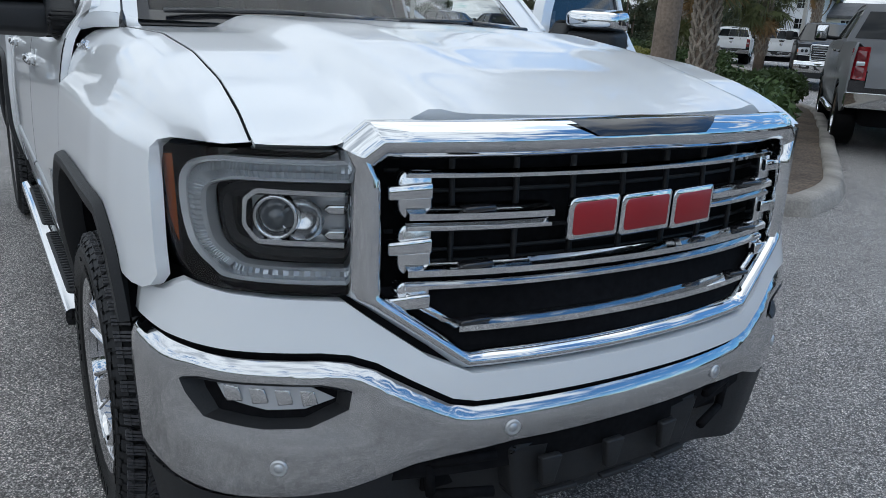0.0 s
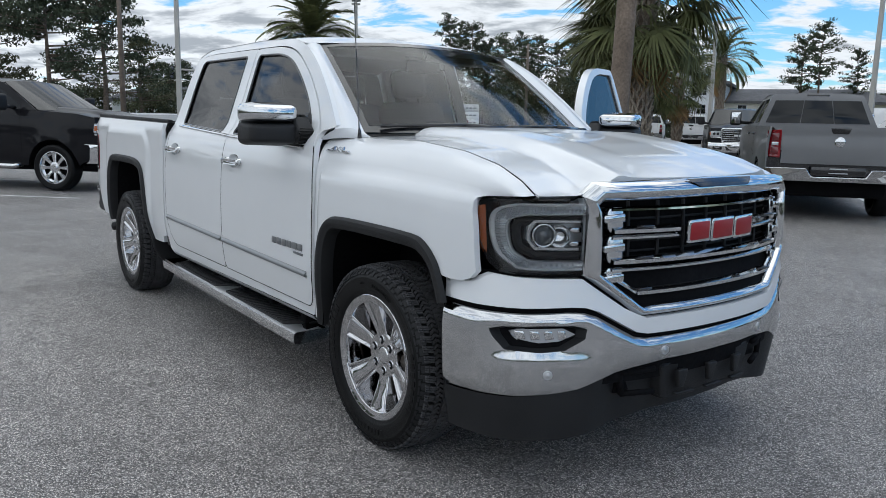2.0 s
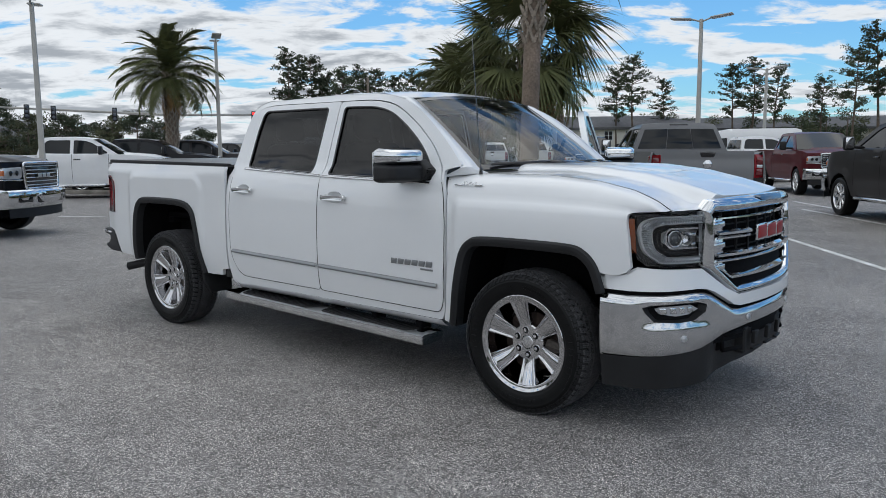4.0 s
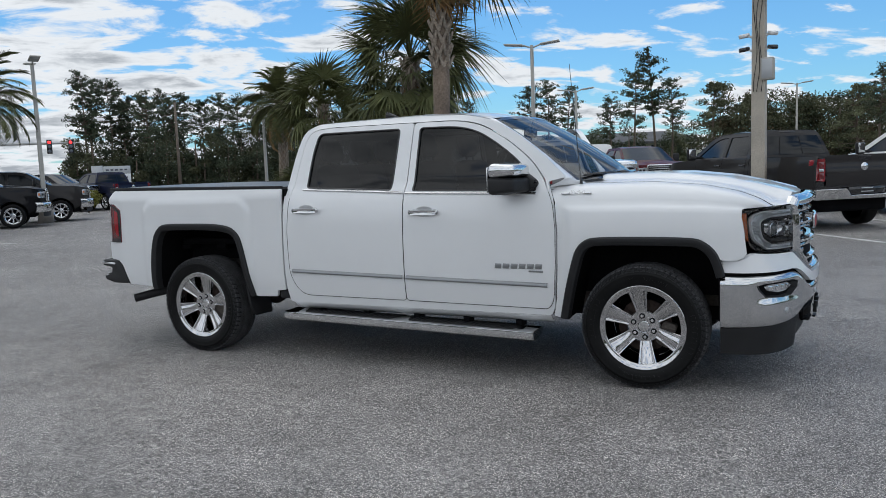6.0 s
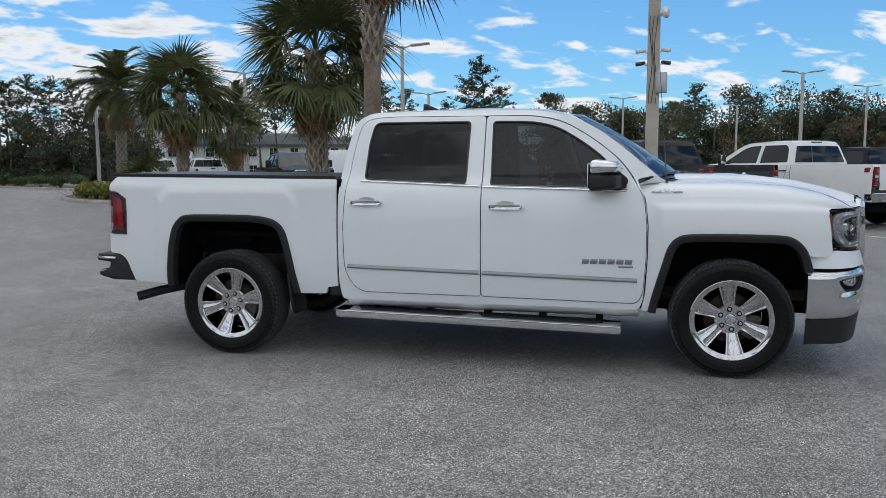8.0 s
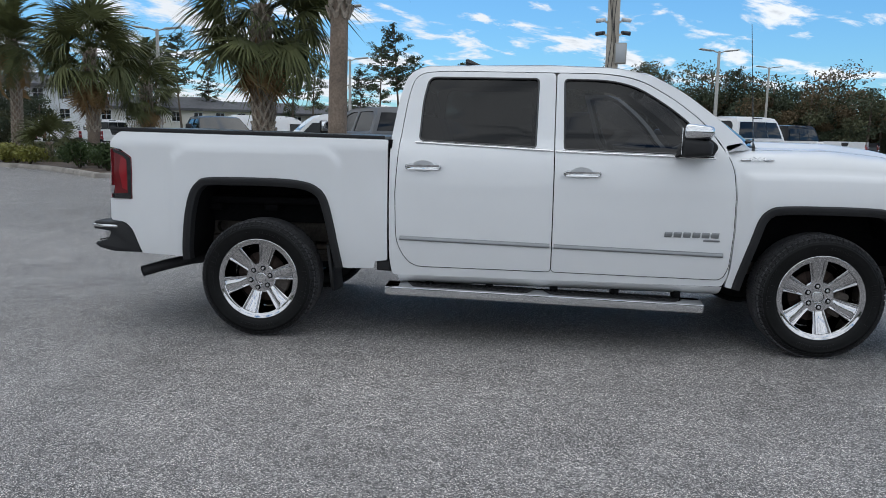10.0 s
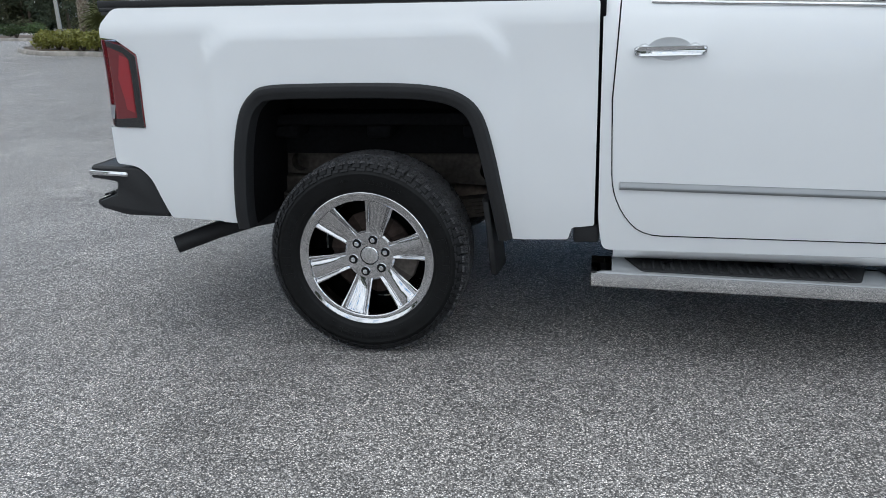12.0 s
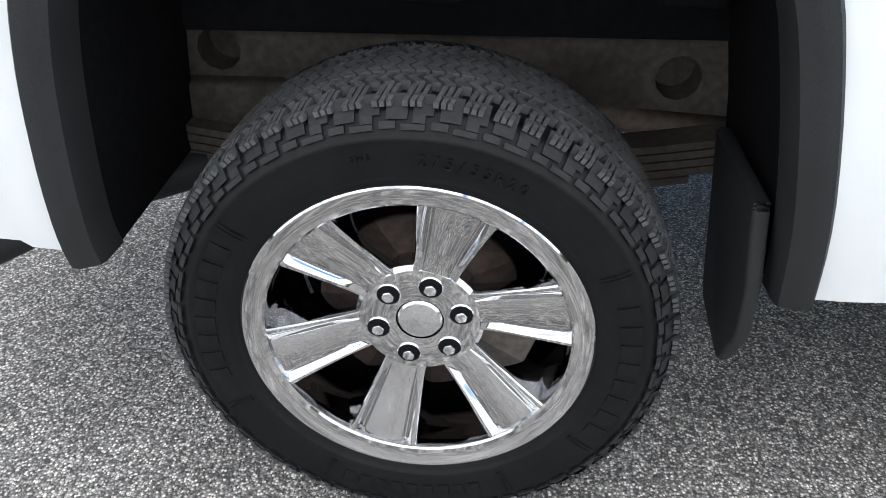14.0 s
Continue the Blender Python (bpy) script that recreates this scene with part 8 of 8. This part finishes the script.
wood_line("wood_edge", "mixed wood with green and rusty crowns behind the lot", EYE6, 70, 96, 78, 7.4, 60, [M_OAK, M_PINE, M_OAK, M_FALL], 5)
wood_line("wood_edge", "mixed wood behind the lot", (1.7, -5.9), 60, 75, 76, 6.4, 40, [M_OAK, M_PINE, M_FALL], 6)
wood_line("wood_edge", "dark undergrowth below the pines", EYE6, 124, 141, 90, 6.0, 50, [M_PINE, M_OAK], 7)
wood_line("wood_edge", "low wood behind the apartments", EYE4, 98, 124, 115, 5.6, 60, [M_OAK, M_PINE], 8)
wood_line("wood_edge", "low dark trees across the road", EYE3, 148, 176, 92, 4.8, 50, [M_PINE, M_OAK], 9)

# unseen wood, added so chrome and glass reflect a dark horizon
wood_line("wood_edge", "unseen wood added on the near side for reflections", (2.0, -4.0), 184, 398, 80, 7.0, 180, [M_PINE, M_OAK], 10, 36, 0.5)


# ---- palms ----
def blade(verts, faces, p, d, side, up, length, width, droop, segs=3):
    k = len(verts)
    for i in range(segs + 1):
        t = i / segs
        c = p + d * (length * t) - Vector((0, 0, droop * t * t * length))
        w = width * (1 - t) ** 0.6 * (0.55 + 0.45 * min(1, t * 4)) / 2
        verts.extend([c + side * w + up * w * 0.5, c - side * w + up * w * 0.5] if i < segs else [c, c])
    for i in range(segs):
        faces.append((k + 2 * i, k + 2 * i + 1, k + 2 * i + 3, k + 2 * i + 2))


def fan_frond(seed, mat, droop=0.35, leaf=0.78):
    """A fan frond along +x: stalk, then a folded fan of narrow leaflets."""
    r = random.Random(seed)
    verts, faces = [], []
    stalk = [Vector((0.86 * t, 0, 0.07 * math.sin(t * 3) - 0.13 * t * t)) for t in steps(0, 1, 4)]
    for a, b in zip(stalk, stalk[1:]):
        k = len(verts)
        verts += [a + Vector((0, 0.016, 0)), a - Vector((0, 0.016, 0)), b - Vector((0, 0.014, 0)), b + Vector((0, 0.014, 0))]
        faces.append((k, k + 1, k + 2, k + 3))
    hub = stalk[-1]
    n = 36
    for i in range(n):
        t = (i + 0.5) / n * 2 - 1
        a = t * radians(128) + r.uniform(-0.03, 0.03)
        d = Vector((math.cos(a), math.sin(a) * 0.95, 0.22 * (1 - abs(t)) - 0.12 * abs(t)))
        d.normalize()
        side = d.cross(Vector((0, 0, 1))).normalized()
        blade(verts, faces, hub - Vector((0.10, 0, 0)) + d * 0.02, d, side, Vector((0, 0, 1 if i % 2 else -1)), leaf * 0.86 * (1.0 - 0.25 * abs(t)) * r.uniform(0.8, 1.1), 0.046, droop * r.uniform(0.6, 1.7), 4)
    return mesh_from("frond", verts, faces, [mat])


def feather_frond(seed, mat):
    """A feather frond along +x: an arching rib with two rows of leaflets."""
    r = random.Random(seed)
    verts, faces = [], []
    rib = lambda t: Vector((2.1 * t - 0.35 * t ** 3, 0, 0.75 * t - 1.25 * t * t))
    for t in steps(0.0, 0.95, 12):
        a, b = rib(t), rib(t + 0.08)
        k = len(verts)
        w = 0.02 * (1 - t) + 0.004
        verts += [a + Vector((0, w, 0)), a - Vector((0, w, 0)), b - Vector((0, w, 0)), b + Vector((0, w, 0))]
        faces.append((k, k + 1, k + 2, k + 3))
    for i in range(44):
        t = 0.12 + 0.88 * i / 43
        p, q = rib(t), rib(min(1.0, t + 0.02))
        f = (rib(min(t + 0.03, 1.03)) - p).normalized()
        for s in (-1, 1):
            d = (f * 0.75 + Vector((0, s * 0.9, 0.15 + r.uniform(-0.15, 0.15)))).normalized()
            blade(verts, faces, p, d, d.cross(Vector((0, 0, 1))).normalized(), Vector((0, 0, 1)), (0.50 - 0.26 * abs(t - 0.35)) * r.uniform(0.85, 1.1), 0.048, 0.25, 2)
    return mesh_from("frond", verts, faces, [mat])


FANS = [fan_frond(k, M_FROND, 0.34 + 0.20 * k) for k in range(4)]
DEADFAN = [fan_frond(9, M_DEAD, 0.9, 0.62)]
FEATHERS = [feather_frond(k, M_FROND) for k in range(2)]
DEADFEATHER = [feather_frond(5, M_DEAD)]


def palm(label, at, stem, crown_scale, fans, dead, seed, count=44, boots=(0.0, 1.0), r=0.17, spread=(80, -50), dead_count=10, smooth_mat=M_PTRUNK):
    """A palm: a stem through the given points, crossed old boots on part of it, and fronds round its head."""
    t = thing("palm_tree", label, "palm tree", (*at, 0), 0, "palms")
    rn = random.Random(seed)
    bm = bmesh.new()
    n = len(stem)
    tube(bm, stem, [r * (1.18 - 0.25 * i / (n - 1)) for i in range(n)], 16)
    tr = part("trunk", bm, smooth_mat, t)
    total = Vector(stem[-1]).z
    if boots is not None:
        bm = bmesh.new()
        z = boots[0] * total
        row = 0
        while z < boots[1] * total:
            i = min(n - 2, int(z / total * (n - 1)))
            c = Vector(stem[i]).lerp(Vector(stem[i + 1]), z / total * (n - 1) - i)
            for k in range(7):
                a = 2 * math.pi * (k + 0.5 * (row % 2)) / 7 + rn.uniform(-0.1, 0.1)
                for lean in (-0.45, 0.45):
                    m = Matrix.Translation(c + Vector((math.cos(a), math.sin(a), 0)) * r * 1.05) @ Matrix.Rotation(a, 4, "Z") @ Matrix.Rotation(lean, 4, "X") @ Matrix.Rotation(radians(rn.uniform(8, 20)), 4, "Y")
                    vs = [bm.verts.new(m @ Vector(q)) for q in ((-0.02, -0.035, -0.02), (-0.02, 0.035, -0.02), (0.022, 0.03, -0.02), (0.022, -0.03, -0.02), (0.0, -0.018, 0.21), (0.0, 0.018, 0.21), (0.014, 0.016, 0.20), (0.014, -0.016, 0.20))]
                    for q in ((0, 1, 2, 3), (4, 7, 6, 5), (0, 4, 5, 1), (1, 5, 6, 2), (2, 6, 7, 3), (3, 7, 4, 0)):
                        bm.faces.new([vs[j] for j in q])
            z += 0.15
            row += 1
        b = part("leaf_boot_cover", bm, M_BOOT, tr, "criss-cross grey leaf boots", smooth=False)
        b["kind"] = "stuff"
    head = Vector(stem[-1])
    for k in range(count + dead_count):
        gone = k >= count
        a = math.radians(137.5 * k + rn.uniform(-14, 14))
        t01 = (k / count) if not gone else 1.0
        el = spread[0] + (spread[1] - spread[0]) * t01 ** 0.85 + rn.uniform(-9, 9) if not gone else rn.uniform(-82, -58)
        o = new("dead_frond" if gone else "frond", rn.choice(dead if gone else fans))
        o.parent = t
        sc = crown_scale * rn.uniform(0.85, 1.12)
        o.matrix_local = Matrix.Translation(head - Vector((0, 0, 0.35 * t01))) @ Matrix.Rotation(a, 4, "Z") @ Matrix.Rotation(-radians(el), 4, "Y") @ Matrix.Rotation(rn.uniform(-0.5, 0.5), 4, "X") @ Matrix.Scale(sc, 4)
    return t


palm("sabal palm with a smooth brown stem and hanging dead fronds", (-1.12, 6.1), [(0, 0, 0), (0.02, 0, 1.5), (0.05, 0.03, 3.2), (0.12, 0.06, 5.9)], 1.25, FANS, DEADFAN, 1, 40, (0.66, 1.0), 0.135, (80, -45), 9)
palm("sabal palm with criss-cross boots and a round crown", (-3.4, 9.45), [(0, 0, 0), (0.03, 0, 1.0), (-0.02, 0, 2.1), (0, 0, 3.9)], 1.25, FANS, DEADFAN, 2, 64, (0.12, 1.0), 0.17, (85, -42), 8)
palm("sabal palm with a full crown beyond the lane", (-13.6, 21.0), [(0, 0, 0), (0.05, 0, 1.5), (0, 0, 4.3)], 1.55, FANS, DEADFAN, 3, 60, (0.45, 1.0), 0.19, (85, -28), 14)
palm("smaller sabal palm behind the others", (-12.55, 23.14), [(0, 0, 0), (0, 0.05, 1.4), (0, 0, 3.1)], 1.0, FANS, DEADFAN, 4, 38, (0.3, 1.0), 0.16, (80, -40), 8)
palm("low fan palm at the back of the bed", (-17.5, 24.5), [(0, 0, 0), (0, 0, 0.9)], 1.1, FANS, DEADFAN, 5, 34, None, 0.15, (80, -20), 3)
palm("feathery date palm beyond the lane", (-22.4, 29.7), [(0, 0, 0), (0.1, 0, 3.0), (0, 0, 5.6)], 1.15, FEATHERS, DEADFEATHER, 6, 66, (0.1, 1.0), 0.21, (80, -40), 5)
palm("feathery date palm across the lane", (-23.3, 12.8), [(0, 0, 0), (0.05, 0, 2.5), (0, 0, 4.75)], 1.05, FEATHERS, DEADFEATHER, 7, 66, (0.1, 1.0), 0.20, (80, -35), 4)
palm("feathery date palm behind the lamp posts", (-17.6, 33.5), [(0, 0, 0), (0.05, 0, 2.5), (0, 0, 4.9)], 0.95, FEATHERS, DEADFEATHER, 8, 36, (0.1, 1.0), 0.18, (80, -35), 3)


def shrub(label, at, radius, height, mat, seed, name="shrub"):
    global RNG
    RNG = np.random.default_rng(seed)
    r = random.Random(seed)
    t = thing(name, label, "shrub", (*at, 0.10), 0, "shrubs in the beds")
    blobs = []
    for k in range(10):
        a = r.uniform(0, 2 * math.pi)
        q = radius * r.uniform(0.0, 0.65)
        blobs.append(((math.cos(a) * q, math.sin(a) * q, height * r.uniform(0.35, 0.72)), (radius * 0.48, radius * 0.48, height * 0.34), 190))
    v, f = leaf_cloud(blobs, 0.055, 1.9)
    o = new("leaves", mesh_from("leaves", v, f, [mat]))
    o.parent = t
    bm = bmesh.new()
    for k in range(7):
        a = 2 * math.pi * k / 7
        tube(bm, [(0, 0, -0.05), (math.cos(a) * radius * 0.25, math.sin(a) * radius * 0.25, height * 0.35), (math.cos(a) * radius * 0.5, math.sin(a) * radius * 0.5, height * 0.7)], [0.018, 0.012, 0.006], 5)
    part("stems", bm, M_BARK, t)
    return t


seedc = 100
for k in range(9):
    t = k / 8
    x, y = 0.95 + (-3.55 - 0.95) * t, 5.35 + (12.1 - 5.35) * t
    shrub("dense green hedge shrub inside the kerb", (x - 0.25, y - 0.1), 0.62, 0.78, M_LEAF, seedc + k)
for k in range(4):
    shrub("dense green hedge shrub across the island", (-4.1 - 0.75 * k, 12.6 - 0.55 * k), 0.6, 0.75, M_LEAF, seedc + 20 + k)
for k in range(3):
    shrub("yellow-green shrub by the palm", (-2.6 - 0.8 * k, 7.3 + 0.5 * k), 0.55, 0.65, M_LEAF_Y, seedc + 30 + k)
for k, (x, y) in enumerate(((-11.2, 17.6), (-12.2, 18.9), (-13.1, 19.2), (-11.6, 19.6))):
    shrub("round dark green shrub under the palms", (x, y), 0.7, 0.9, M_LEAF, seedc + 40 + k)
for k in range(5):
    shrub("yellow-green shrub along the kerb", (-16.4 - 0.9 * k, 21.5 + 0.55 * k), 0.7, 0.75, M_LEAF_Y, seedc + 50 + k)
for k in range(12):
    t = k / 11
    shrub("clipped round shrub in the far strip", (-32 - 25 * t, 39.0 + 9.0 * t), 0.95, 0.9, M_LEAF, seedc + 60 + k)
shrub("yellow shrub beside the parked trucks", (-26.0, 19.5), 0.6, 1.0, M_LEAF_Y, seedc + 90)
shrub("yellow-green bush across the lane", (-33.0, 7.0), 1.2, 1.3, M_LEAF_Y, seedc + 91)


# ---- buildings far off ----
def apartments(label, at, turn, length, storeys, depth=12.0, wall=M_CREAM, st=3.0):
    h = st * storeys
    b = thing("apartment_building", label, "building", (*at, 0), turn, "far buildings")
    bm = bmesh.new()
    box(bm, (0, depth / 2, h / 2), (length, depth, h), 0.03)
    part("wall", bm, wall, b, smooth=False)
    bm = bmesh.new()
    e, rise = 0.7, 0.75 * st
    vs = [bm.verts.new(p) for p in ((-length / 2 - e, -e, h), (length / 2 + e, -e, h), (length / 2 + e, depth + e, h), (-length / 2 - e, depth + e, h), (-length / 2 + 5, depth / 2, h + rise), (length / 2 - 5, depth / 2, h + rise))]
    low = [bm.verts.new(v.co - Vector((0, 0, 0.3))) for v in vs[:4]]
    for q in ((0, 1, 5, 4), (1, 2, 5), (2, 3, 4, 5), (3, 0, 4)):
        bm.faces.new([vs[i] for i in q])
    for i in range(4):
        j = (i + 1) % 4
        bm.faces.new((vs[i], low[i], low[j], vs[j]))
    bm.faces.new(low)
    part("roof", bm, M_SHINGLE, b, smooth=False)
    bay = 1.2 * st
    n = int(length / bay)
    for f in range(storeys):
        for k in range(n):
            x = -length / 2 + bay * (k + 0.5)
            z = st * (f + 0.52)
            w = new("window")
            w.parent = b
            w.matrix_local = Matrix.Translation((x, -0.02, z)) @ Matrix.Scale(st / 3.0, 4)
            for nm, me in (("frame", W_FRAME), ("pane", W_PANE)):
                o = new(nm, me)
                o.parent = w
            if k % 3 == 1 and f > 0:
                bm = bmesh.new()
                box(bm, (x, -0.6, st * f + 0.06), (bay * 0.85, 1.2, 0.14), 0.01)
                for i in range(13):
                    box(bm, (x + bay * 0.41 * (i / 6 - 1), -1.17, st * f + 0.5), (0.04, 0.04, 0.85))
                box(bm, (x, -1.17, st * f + 0.92), (bay * 0.85, 0.06, 0.06))
                for sx in (-0.42, 0.42):
                    box(bm, (x + sx * bay, -1.17, st * (f - 0.5)), (0.2, 0.2, st))
                part("balcony", bm, M_SIGNWHITE, b, smooth=False)
    return b


bm = bmesh.new()
for c, s in (((0, 0, 0.78), (1.5, 0.10, 0.10)), ((0, 0, -0.78), (1.6, 0.16, 0.10)), ((-0.72, 0, 0), (0.10, 0.10, 1.5)), ((0.72, 0, 0), (0.10, 0.10, 1.5)), ((0, 0, 0), (0.06, 0.08, 1.5)), ((0, 0, 0.05), (1.4, 0.08, 0.05))):
    box(bm, c, s)
W_FRAME = bpy.data.meshes.new("frame")
bm.to_mesh(W_FRAME)
bm.free()
W_FRAME.materials.append(M_SIGNWHITE)
bm = bmesh.new()
box(bm, (0, 0.02, 0), (1.4, 0.03, 1.5))
W_PANE = bpy.data.meshes.new("pane")
bm.to_mesh(W_PANE)
bm.free()
W_PANE.materials.append(M_DULLGLASS)
apartments("cream two-storey apartment block with a grey hipped roof", from_eye(EYE4, 119.0, 100), 29, 26, 2, st=2.15)
apartments("cream apartment block with a grey roof behind the lot", from_eye(EYE4, 112.0, 112), 22, 24, 2, st=2.15)
apartments("cream apartment block with a grey roof behind the pines", from_eye(EYE4, 103.5, 120), 12, 24, 2, st=2.2)
apartments("white three-storey apartment block behind the palms", from_eye((1.7, -5.95), 123.2, 95), 28, 11, 3, wall=M_SIGNWHITE, st=2.1)
apartments("low white building across the road", from_eye(EYE3, 160.5, 95), 70, 16, 1, wall=M_SIGNWHITE)
